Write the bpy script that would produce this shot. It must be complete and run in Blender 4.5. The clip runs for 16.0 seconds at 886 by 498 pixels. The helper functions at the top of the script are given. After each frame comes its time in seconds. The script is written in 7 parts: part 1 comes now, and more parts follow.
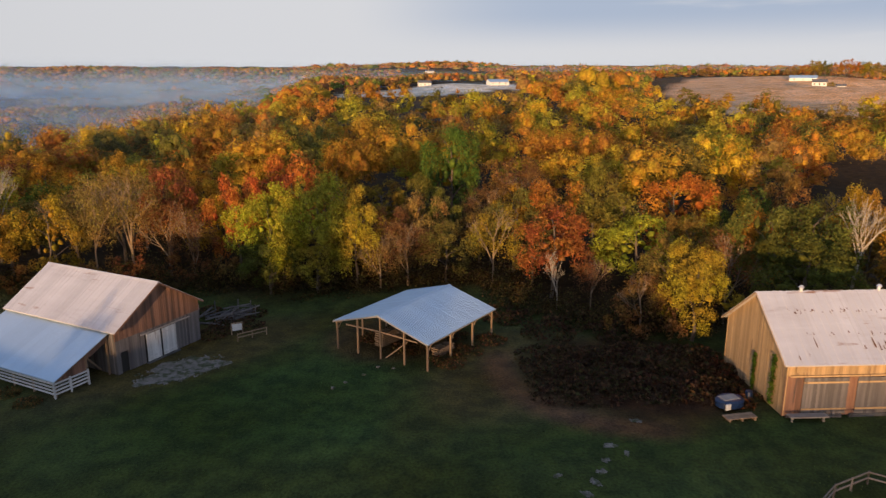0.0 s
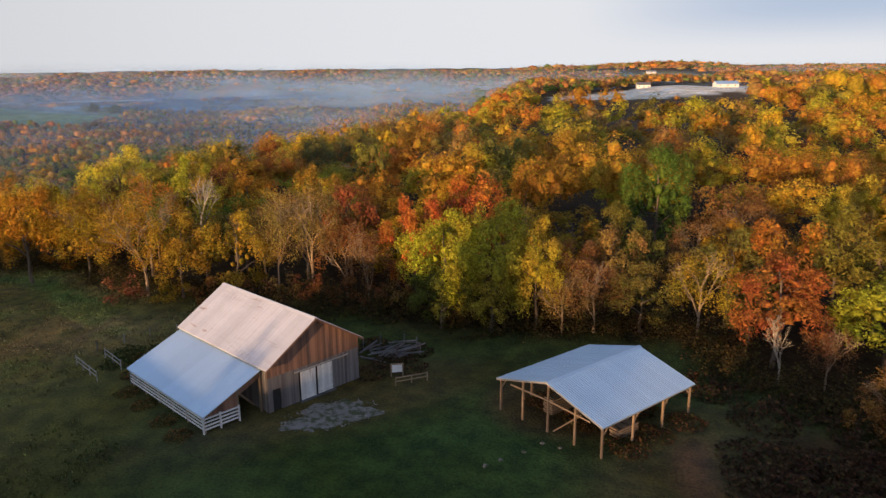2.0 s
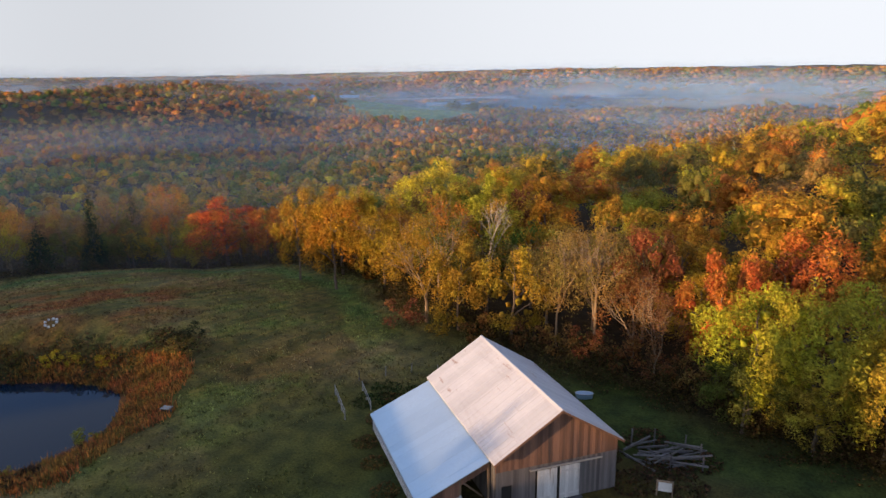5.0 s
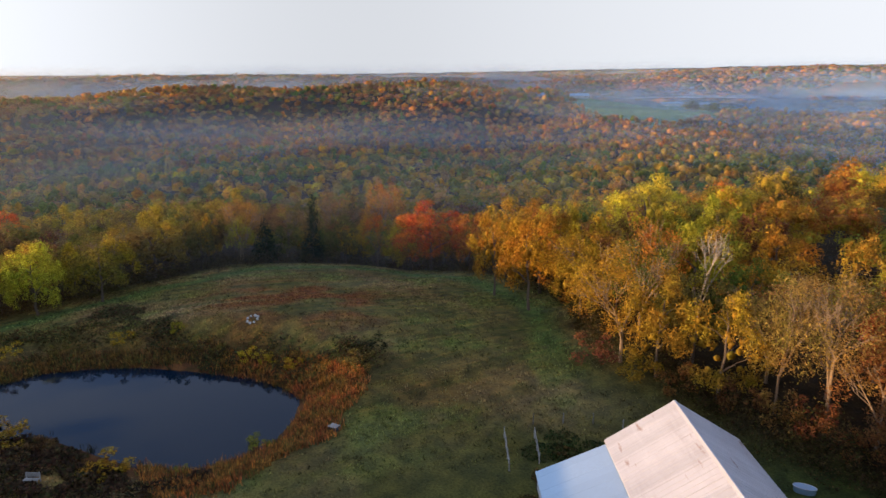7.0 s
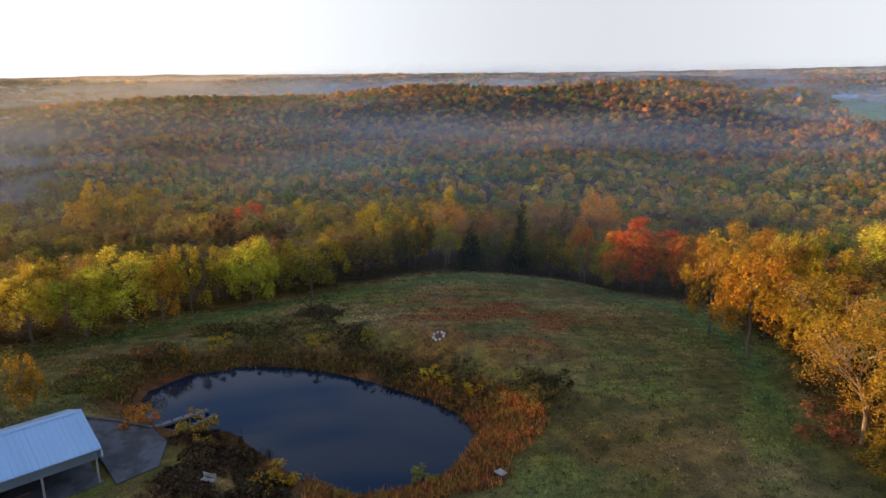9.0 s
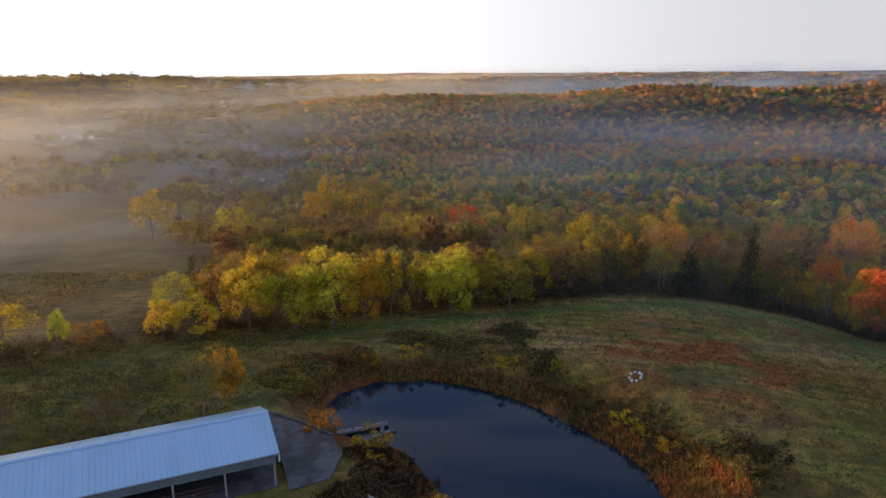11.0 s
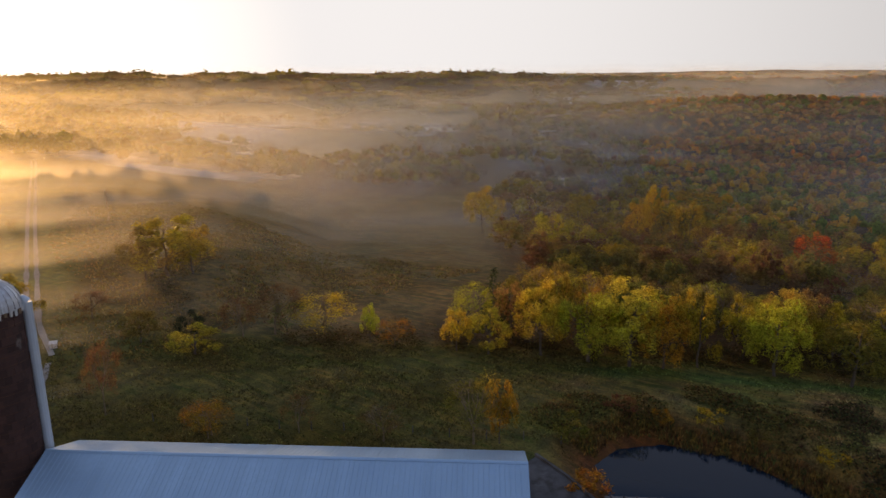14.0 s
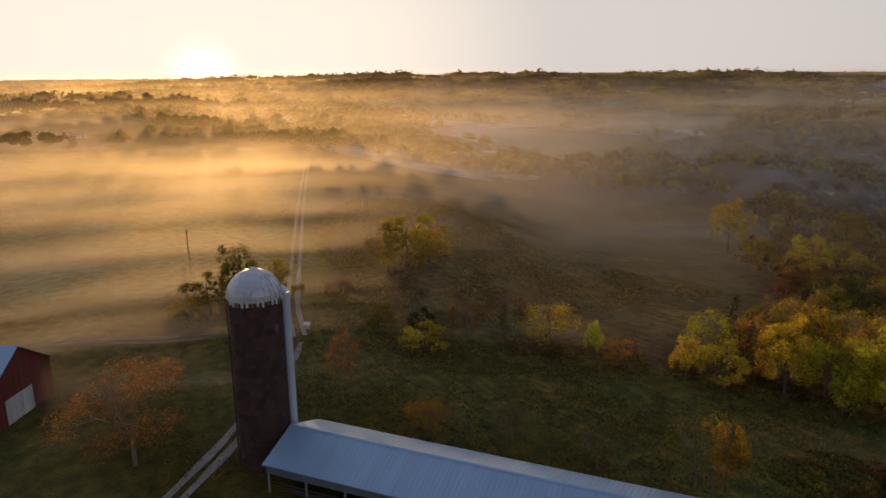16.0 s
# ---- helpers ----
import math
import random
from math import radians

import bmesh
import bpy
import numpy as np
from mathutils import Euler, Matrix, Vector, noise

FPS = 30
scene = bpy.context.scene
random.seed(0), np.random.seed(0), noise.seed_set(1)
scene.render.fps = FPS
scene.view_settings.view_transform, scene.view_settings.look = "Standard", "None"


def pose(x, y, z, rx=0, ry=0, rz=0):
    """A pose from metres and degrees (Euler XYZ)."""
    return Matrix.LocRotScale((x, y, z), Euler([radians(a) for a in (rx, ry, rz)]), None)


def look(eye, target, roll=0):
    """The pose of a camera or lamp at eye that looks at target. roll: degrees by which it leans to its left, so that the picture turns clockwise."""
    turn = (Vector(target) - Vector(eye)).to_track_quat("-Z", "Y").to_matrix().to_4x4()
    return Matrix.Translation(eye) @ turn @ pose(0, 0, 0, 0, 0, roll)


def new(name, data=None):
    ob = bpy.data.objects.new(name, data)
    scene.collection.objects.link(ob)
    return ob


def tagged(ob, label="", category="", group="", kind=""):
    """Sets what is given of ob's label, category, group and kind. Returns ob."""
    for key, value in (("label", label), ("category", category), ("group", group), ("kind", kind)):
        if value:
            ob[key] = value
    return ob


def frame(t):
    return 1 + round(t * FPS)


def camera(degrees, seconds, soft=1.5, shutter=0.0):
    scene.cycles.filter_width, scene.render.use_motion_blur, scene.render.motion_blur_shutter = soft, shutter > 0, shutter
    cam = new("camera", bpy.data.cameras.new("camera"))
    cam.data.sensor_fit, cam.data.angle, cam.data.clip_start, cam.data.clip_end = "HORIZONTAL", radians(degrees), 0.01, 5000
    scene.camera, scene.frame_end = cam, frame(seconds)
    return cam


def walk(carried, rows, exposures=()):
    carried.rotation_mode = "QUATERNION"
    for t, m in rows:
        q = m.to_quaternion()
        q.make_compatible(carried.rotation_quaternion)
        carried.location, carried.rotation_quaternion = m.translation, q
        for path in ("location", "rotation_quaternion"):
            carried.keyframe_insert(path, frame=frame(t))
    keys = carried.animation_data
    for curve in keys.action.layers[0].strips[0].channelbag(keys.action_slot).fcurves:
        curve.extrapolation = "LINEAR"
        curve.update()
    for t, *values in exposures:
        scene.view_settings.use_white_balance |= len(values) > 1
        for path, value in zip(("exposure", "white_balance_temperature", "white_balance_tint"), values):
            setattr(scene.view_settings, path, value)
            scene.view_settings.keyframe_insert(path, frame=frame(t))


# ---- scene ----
EXPOSURES = [(0.0, 0.52, 6500, 11), (4.0, 0.97, 6350, 10), (6.5, 1.00, 6300, 10), (8.5, 1.12, 6300, 10), (11.5, 0.88, 6600, 12), (12.9, 0.56, 6900, 13), (14.1, 0.36, 7000, 13), (16.0, -0.06, 7400, 14)]
cam = camera(64.55, 16.0, 1.4, 0.25)
PATH = [
    (0.0, (-1.64, -15.30, 28.96), (0.60, 33.15, 16.81), -0.02),
    (0.5, (-0.85, -12.33, 29.48), (-1.86, 36.16, 17.33), -0.19),
    (1.0, (-0.29, -9.42, 29.94), (-4.96, 38.87, 17.81), -0.29),
    (1.5, (0.11, -6.55, 30.39), (-8.33, 41.22, 18.30), -0.36),
    (2.0, (0.40, -3.70, 30.87), (-11.81, 43.26, 18.80), -0.39),
    (2.5, (0.53, -0.82, 31.35), (-15.37, 45.02, 19.28), -0.43),
    (3.0, (0.49, 1.99, 31.81), (-19.01, 46.42, 19.75), -0.49),
    (3.5, (0.35, 4.62, 32.30), (-22.61, 47.37, 20.24), -0.51),
    (4.0, (0.13, 7.15, 32.84), (-26.20, 47.90, 20.76), -0.54),
    (4.2, (0.02, 8.14, 33.08), (-27.63, 48.01, 21.00), -0.55),
    (6.3, (-2.96, 17.19, 34.95), (-42.30, 45.57, 22.83), -0.42),
    (6.5, (-3.42, 17.97, 35.11), (-43.64, 45.08, 22.98), -0.43),
    (7.0, (-4.61, 19.87, 35.52), (-46.87, 43.66, 23.35), -0.45),
    (7.5, (-5.91, 21.60, 35.93), (-49.94, 41.90, 23.75), -0.44),
    (8.0, (-7.30, 23.19, 36.34), (-52.83, 39.87, 24.16), -0.47),
    (8.5, (-8.77, 24.66, 36.70), (-55.51, 37.60, 24.54), -0.54),
    (9.0, (-10.27, 25.94, 37.06), (-57.90, 35.06, 24.90), -0.59),
    (9.2, (-10.87, 26.42, 37.23), (-58.78, 33.98, 25.08), -0.61),
    (11.3, (-17.51, 29.72, 38.92), (-65.22, 20.97, 26.77), -0.50),
    (11.5, (-18.17, 29.88, 39.10), (-65.57, 19.60, 26.94), -0.50),
    (12.0, (-19.82, 30.23, 39.54), (-66.24, 16.19, 27.37), -0.51),
    (12.5, (-21.52, 30.42, 39.95), (-66.67, 12.71, 27.78), -0.48),
    (13.0, (-23.18, 30.55, 40.39), (-66.74, 9.26, 28.19), -0.44),
    (13.5, (-24.70, 30.53, 40.87), (-66.40, 5.80, 28.64), -0.39),
    (14.0, (-26.06, 30.42, 41.28), (-65.79, 2.63, 29.07), -0.35),
    (14.5, (-27.08, 30.22, 41.72), (-64.44, -0.71, 29.59), -0.37),
    (15.0, (-27.38, 30.10, 42.17), (-61.95, -3.94, 30.09), -0.46),
    (15.5, (-27.41, 30.03, 42.59), (-58.87, -6.89, 30.49), -0.53),
    (16.0, (-27.44, 30.02, 43.05), (-55.60, -9.47, 30.90), -0.54),
]
walk(cam, [(t, look(eye, target, roll)) for t, eye, target, roll in PATH], EXPOSURES)

# ---- world and sun ----
scene.cycles.transparent_max_bounces = 40
SUN_ELEV, SUN_AZ = 1.9, 198.3          # degrees; azimuth clockwise from +Y
world = bpy.data.worlds.new("sky_world")
scene.world = world
world.use_nodes = True
wn, wl = world.node_tree.nodes, world.node_tree.links
bg = wn["Background"]
sky = wn.new("ShaderNodeTexSky")
sky.sky_type, sky.sun_disc = "NISHITA", False
sky.sun_elevation, sky.sun_rotation = radians(SUN_ELEV), radians(SUN_AZ)
sky.air_density, sky.dust_density, sky.ozone_density, sky.altitude = 1.0, 2.5, 1.0, 200
# bright hazy veil low in the sky, thinning upwards, with long streaks of cloud
def wnode(kind, **values):
    node = wn.new(kind)
    for key, v in values.items():
        node.inputs[key.replace("_", " ")].default_value = v
    return node


def wmix(a, b, fac):
    m = wn.new("ShaderNodeMix")
    m.data_type = "RGBA"
    for key, v in (("A", a), ("B", b), ("Factor", fac)):
        if isinstance(v, tuple):
            m.inputs[key].default_value = (*v, 1)
        else:
            wl.new(v, m.inputs[key])
    return m.outputs["Result"]


def wrange(value, a, b, c=0.0, d=1.0, kind="SMOOTHSTEP"):
    r = wn.new("ShaderNodeMapRange")
    r.interpolation_type = kind
    for key, v in (("From Min", a), ("From Max", b), ("To Min", c), ("To Max", d)):
        r.inputs[key].default_value = v
    wl.new(value, r.inputs["Value"])
    return r.outputs["Result"]


def wdot(vector):
    m = wn.new("ShaderNodeVectorMath")
    m.operation = "DOT_PRODUCT"
    m.inputs[1].default_value = vector
    wl.new(tc.outputs["Generated"], m.inputs[0])
    return m.outputs["Value"]


def wmath(op, a, b):
    m = wn.new("ShaderNodeMath")
    m.operation = op
    for k, v in enumerate((a, b)):
        if isinstance(v, (int, float)):
            m.inputs[k].default_value = v
        else:
            wl.new(v, m.inputs[k])
    return m.outputs["Value"]


az = radians(SUN_AZ)
sun_dir = Vector((math.sin(az) * math.cos(radians(SUN_ELEV)), math.cos(az) * math.cos(radians(SUN_ELEV)), math.sin(radians(SUN_ELEV))))
tc = wn.new("ShaderNodeTexCoord")
cmap = wn.new("ShaderNodeMapping")
cmap.inputs["Scale"].default_value = (1.0, 1.0, 8.0)
cmap.inputs["Rotation"].default_value = (radians(5), radians(4), radians(20))
cn = wnode("ShaderNodeTexNoise", Scale=1.7, Detail=7.0, Roughness=0.55)
wl.new(tc.outputs["Generated"], cmap.inputs["Vector"])
wl.new(cmap.outputs["Vector"], cn.inputs["Vector"])
streak = wrange(cn.outputs["Fac"], 0.42, 0.56)
up = wdot((0, 0, 1))
VEIL, STREAK, GLOW, CORE, HIGH = (2.85, 2.88, 2.95), (1.75, 2.05, 2.55), (7.6, 7.2, 6.6), (16.0, 13.5, 10.0), (0.92, 1.50, 3.0)
north_east = wmath("MULTIPLY", wrange(wdot((0.42, 0.90, 0.10)), 0.86, 0.98), wrange(up, 0.025, 0.08))
veil = wmix(VEIL, STREAK, wmath("MULTIPLY", streak, north_east))
toward = wdot(tuple((sun_dir + Vector((0.017, -0.005, -0.035))).normalized()))
dim = wnode("ShaderNodeVectorMath")
dim.operation = "SCALE"
wl.new(veil, dim.inputs[0])
wl.new(wmath("ADD", wrange(toward, -0.2, 0.92, 0.76, 1.60), wrange(toward, -1.0, 0.2, 0.36, 0.0)), dim.inputs["Scale"])
veil = dim.outputs["Vector"]
veil = wmix(veil, GLOW, wmath("MULTIPLY", wrange(toward, 0.88, 0.998, 0.0, 0.8), wrange(up, 0.05, 0.30, 1.0, 0.3)))
veil = wmix(veil, CORE, wmath("POWER", wrange(toward, 0.9975, 0.99998, 0, 1, "LINEAR"), 4.0))
cover_high = wmath("MULTIPLY", wrange(up, 0.12, 0.36, 1.0, 0.0), 0.97)
thin = wmath("MAXIMUM", cover_high, wmath("MULTIPLY", streak, 0.42))
wl.new(wmix(wmix(sky.outputs["Color"], HIGH, wmath("MULTIPLY", 0.75, 1.0)), veil, thin), bg.inputs["Color"])
bg.inputs["Strength"].default_value = 0.15

sun_data = bpy.data.lights.new("sun", "SUN")
sun_data.energy, sun_data.angle, sun_data.color = 5.0, radians(0.6), (1.0, 0.62, 0.31)
sun = new("sun", sun_data)
sun.matrix_world = look(sun_dir * 100, (0, 0, 0))


# ---- materials ----
def nodes_of(name):
    m = bpy.data.materials.new(name)
    m.use_nodes = True
    return m, m.node_tree.nodes, m.node_tree.links, m.node_tree.nodes["Principled BSDF"]


def mixed(n, l, a, b, fac, mode="MIX"):
    m = n.new("ShaderNodeMix")
    m.data_type, m.blend_type = "RGBA", mode
    for key, v in (("A", a), ("B", b), ("Factor", fac)):
        if isinstance(v, (tuple, list)):
            m.inputs[key].default_value = (*v[:3], 1)
        elif isinstance(v, (int, float)):
            m.inputs[key].default_value = v
        else:
            l.new(v, m.inputs[key])
    return m.outputs["Result"]


def noise_of(n, l, scale, detail=4, stretch=(1, 1, 1), lo=0.35, hi=0.65, coord="Object"):
    t = n.new("ShaderNodeTexCoord")
    mp = n.new("ShaderNodeMapping")
    mp.inputs["Scale"].default_value = stretch
    no = n.new("ShaderNodeTexNoise")
    no.inputs["Scale"].default_value, no.inputs["Detail"].default_value = scale, detail
    r = n.new("ShaderNodeMapRange")
    r.inputs["From Min"].default_value, r.inputs["From Max"].default_value = lo, hi
    l.new(t.outputs[coord], mp.inputs["Vector"])
    l.new(mp.outputs["Vector"], no.inputs["Vector"])
    l.new(no.outputs["Fac"], r.inputs["Value"])
    return r.outputs["Result"], no.outputs["Fac"]


def surface(name, c1, c2, scale=2.0, rough=0.8, metal=0.0, bump=0.3, stretch=(1, 1, 1), island=0.0, stain=None, stain_at=(0.62, 0.72), stain_scale=0.6, grain=0.72):
    """A two-scale procedural surface: broad and fine variation, per-piece variation, stains and relief."""
    m, n, l, p = nodes_of(name)
    big, _ = noise_of(n, l, scale, 5, stretch)
    fine, raw = noise_of(n, l, scale * 9, 6, stretch)
    col = mixed(n, l, c1, c2, big)
    col = mixed(n, l, col, [grain * v for v in c1], fine)
    if island:
        g = n.new("ShaderNodeNewGeometry")
        r = n.new("ShaderNodeMapRange")
        r.inputs["To Min"].default_value, r.inputs["To Max"].default_value = 1 - island, 1 + island
        add, wrap = n.new("ShaderNodeMath"), n.new("ShaderNodeMath")
        wrap.operation = "FRACT"
        l.new(g.outputs["Random Per Island"], add.inputs[0])
        l.new(n.new("ShaderNodeObjectInfo").outputs["Random"], add.inputs[1])
        l.new(add.outputs["Value"], wrap.inputs[0])
        l.new(wrap.outputs["Value"], r.inputs["Value"])
        hsv = n.new("ShaderNodeHueSaturation")
        l.new(r.outputs["Result"], hsv.inputs["Value"])
        l.new(col, hsv.inputs["Color"])
        col = hsv.outputs["Color"]
    if stain:
        s, _ = noise_of(n, l, stain_scale, 8, stretch, *stain_at)
        col = mixed(n, l, col, stain, s)
    l.new(col, p.inputs["Base Color"])
    p.inputs["Roughness"].default_value, p.inputs["Metallic"].default_value = rough, metal
    b = n.new("ShaderNodeBump")
    b.inputs["Strength"].default_value, b.inputs["Distance"].default_value = bump, 0.03
    l.new(raw, b.inputs["Height"])
    l.new(b.outputs["Normal"], p.inputs["Normal"])
    return m


def leaf_material(name, source, grain=1.0, contrast=1.0):
    """Leaves: tinted by the object's colour or by the mesh's tint, varied leaf by leaf, and letting light through."""
    m, n, l, p = nodes_of(name)
    if source == "object":
        col = n.new("ShaderNodeObjectInfo").outputs["Color"]
    else:
        a = n.new("ShaderNodeAttribute")
        a.attribute_name = "tint"
        col = a.outputs["Color"]
    g = n.new("ShaderNodeNewGeometry")
    hsv = n.new("ShaderNodeHueSaturation")
    for out, lo, hi in (("Value", 0.82, 1.18), ("Hue", 0.482, 0.518)):
        r = n.new("ShaderNodeMapRange")
        r.inputs["To Min"].default_value, r.inputs["To Max"].default_value = lo, hi
        if out == "Hue":
            f, _ = noise_of(n, l, grain * 0.25, 2)
            l.new(f, r.inputs["Value"])
        else:
            l.new(g.outputs["Random Per Island"], r.inputs["Value"])
        l.new(r.outputs["Result"], hsv.inputs[out])
    fine, height_fine = noise_of(n, l, grain, 5, (1, 1, 1), 0.40, 0.60)
    l.new(mixed(n, l, mixed(n, l, col, [1 - 0.50 * contrast] * 3, 1.0, "MULTIPLY"), mixed(n, l, col, (1 + 0.35 * contrast, 1 + 0.30 * contrast, 1 + 0.2 * contrast), 1.0, "MULTIPLY"), fine), hsv.inputs["Color"])
    l.new(hsv.outputs["Color"], p.inputs["Base Color"])
    p.inputs["Roughness"].default_value = 0.75
    p.inputs["Specular IOR Level"].default_value = 0.15
    bump = n.new("ShaderNodeBump")
    bump.inputs["Strength"].default_value, bump.inputs["Distance"].default_value = 0.9 * contrast, 0.5 / grain
    l.new(height_fine, bump.inputs["Height"])
    l.new(bump.outputs["Normal"], p.inputs["Normal"])
    tr = n.new("ShaderNodeBsdfTranslucent")
    l.new(hsv.outputs["Color"], tr.inputs["Color"])
    mx = n.new("ShaderNodeMixShader")
    mx.inputs["Fac"].default_value = 0.45
    l.new(p.outputs["BSDF"], mx.inputs[1])
    l.new(tr.outputs["BSDF"], mx.inputs[2])
    l.new(mx.outputs["Shader"], n["Material Output"].inputs["Surface"])
    return m


LEAF = leaf_material("autumn_leaves", "object", 9.0)
WOODLAND = leaf_material("woodland_leaves", "tint", 2.2, 0.7)
FAR_WOOD = leaf_material("far_woodland_leaves", "tint", 0.8, 0.6)
BARK = surface("bark", (0.16, 0.12, 0.085), (0.09, 0.065, 0.045), 1.5, 0.9, stretch=(1, 1, 0.2))
PALE_BARK = surface("pale_bark", (0.42, 0.36, 0.28), (0.28, 0.22, 0.16), 1.5, 0.85, stretch=(1, 1, 0.2))
TWIG = surface("twigs", (0.30, 0.215, 0.135), (0.20, 0.14, 0.085), 1.0, 0.9)
OLD_BOARD = surface("weathered_boards", (0.25, 0.125, 0.075), (0.13, 0.075, 0.055), 0.8, 0.85, stretch=(3, 3, 0.25), island=0.38, stain=(0.06, 0.045, 0.04))
GREY_BOARD = surface("grey_boards", (0.17, 0.15, 0.14), (0.10, 0.085, 0.08), 0.9, 0.85, stretch=(3, 3, 0.25), island=0.35)
TAN_BOARD = surface("tan_boards", (0.50, 0.33, 0.16), (0.34, 0.22, 0.11), 0.7, 0.85, stretch=(3, 3, 0.25), island=0.25, stain=(0.16, 0.10, 0.06))
RED_BOARD = surface("red_painted_boards", (0.22, 0.035, 0.025), (0.14, 0.025, 0.02), 0.7, 0.75, stretch=(3, 3, 0.3), island=0.2)
WHITE_PAINT = surface("worn_white_paint", (0.72, 0.71, 0.68), (0.52, 0.50, 0.47), 1.2, 0.7, stretch=(3, 3, 0.4), island=0.12, stain=(0.30, 0.25, 0.20))
TIMBER = surface("timber", (0.31, 0.21, 0.13), (0.20, 0.135, 0.08), 1.2, 0.8, stretch=(2, 2, 0.3), island=0.25)
FENCE_WOOD = surface("grey_fence_wood", (0.36, 0.33, 0.29), (0.24, 0.21, 0.18), 1.5, 0.85, island=0.25)
OLD_TIN = surface("old_tin_roof", (0.62, 0.60, 0.60), (0.50, 0.47, 0.47), 0.35, 0.5, 0.35, 0.05, stretch=(0.25, 1.2, 1), island=0.08, stain=(0.30, 0.17, 0.11), stain_at=(0.66, 0.74), stain_scale=1.1, grain=0.93)
NEW_TIN = surface("galvanised_roof", (0.53, 0.65, 0.74), (0.48, 0.60, 0.69), 0.4, 0.36, 0.6, 0.02, island=0.05, grain=0.93)
BLUE_TIN = surface("pale_blue_steel_roof", (0.35, 0.50, 0.65), (0.31, 0.45, 0.60), 0.25, 0.4, 0.45, 0.015, island=0.04, grain=0.93)
WHITE_STEEL = surface("white_enamelled_steel", (0.62, 0.68, 0.74), (0.54, 0.60, 0.66), 0.5, 0.4, 0.2, 0.05, grain=0.93)
MUD = surface("worn_mud", (0.15, 0.12, 0.085), (0.09, 0.075, 0.05), 0.6, 0.95, bump=0.6)
SIDING = surface("blue_grey_siding", (0.20, 0.25, 0.29), (0.15, 0.19, 0.23), 0.5, 0.5, 0.3, 0.1, island=0.08, grain=0.93)
STAVE = surface("dark_silo_staves", (0.092, 0.042, 0.032), (0.050, 0.026, 0.021), 0.6, 0.9, stretch=(1, 1, 0.5), island=0.3, stain=(0.22, 0.18, 0.16), stain_at=(0.68, 0.76))
DOME_TIN = surface("weathered_dome_tin", (0.62, 0.64, 0.66), (0.42, 0.40, 0.40), 0.5, 0.45, 0.4, 0.1, stretch=(1, 1, 0.15), island=0.12, stain=(0.26, 0.16, 0.12), grain=0.93)
RUST = surface("rusty_steel", (0.20, 0.085, 0.04), (0.12, 0.05, 0.03), 3, 0.8, 0.3)
CONCRETE = surface("concrete", (0.115, 0.112, 0.115), (0.065, 0.063, 0.063), 0.5, 0.9, stain=(0.045, 0.041, 0.04), stain_at=(0.46, 0.62))
GRAVEL = surface("pale_gravel", (0.235, 0.21, 0.185), (0.13, 0.115, 0.09), 1.2, 0.95, bump=0.8, island=0.25, stain=(0.05, 0.06, 0.022), stain_at=(0.46, 0.62), stain_scale=1.6)
TRACK = surface("worn_track_gravel", (0.36, 0.31, 0.26), (0.22, 0.185, 0.15), 0.4, 0.95, bump=0.6)
DARK = surface("dark_interior", (0.03, 0.026, 0.022), (0.02, 0.018, 0.016), 1, 0.95)
BLUE_PLASTIC = surface("blue_plastic", (0.010, 0.028, 0.085), (0.010, 0.022, 0.065), 1, 0.35)
ROOF_SHINGLE = surface("grey_shingles", (0.14, 0.14, 0.15), (0.09, 0.09, 0.10), 1, 0.9)
GRASS = leaf_material("grass_blades", "tint", 2.0)


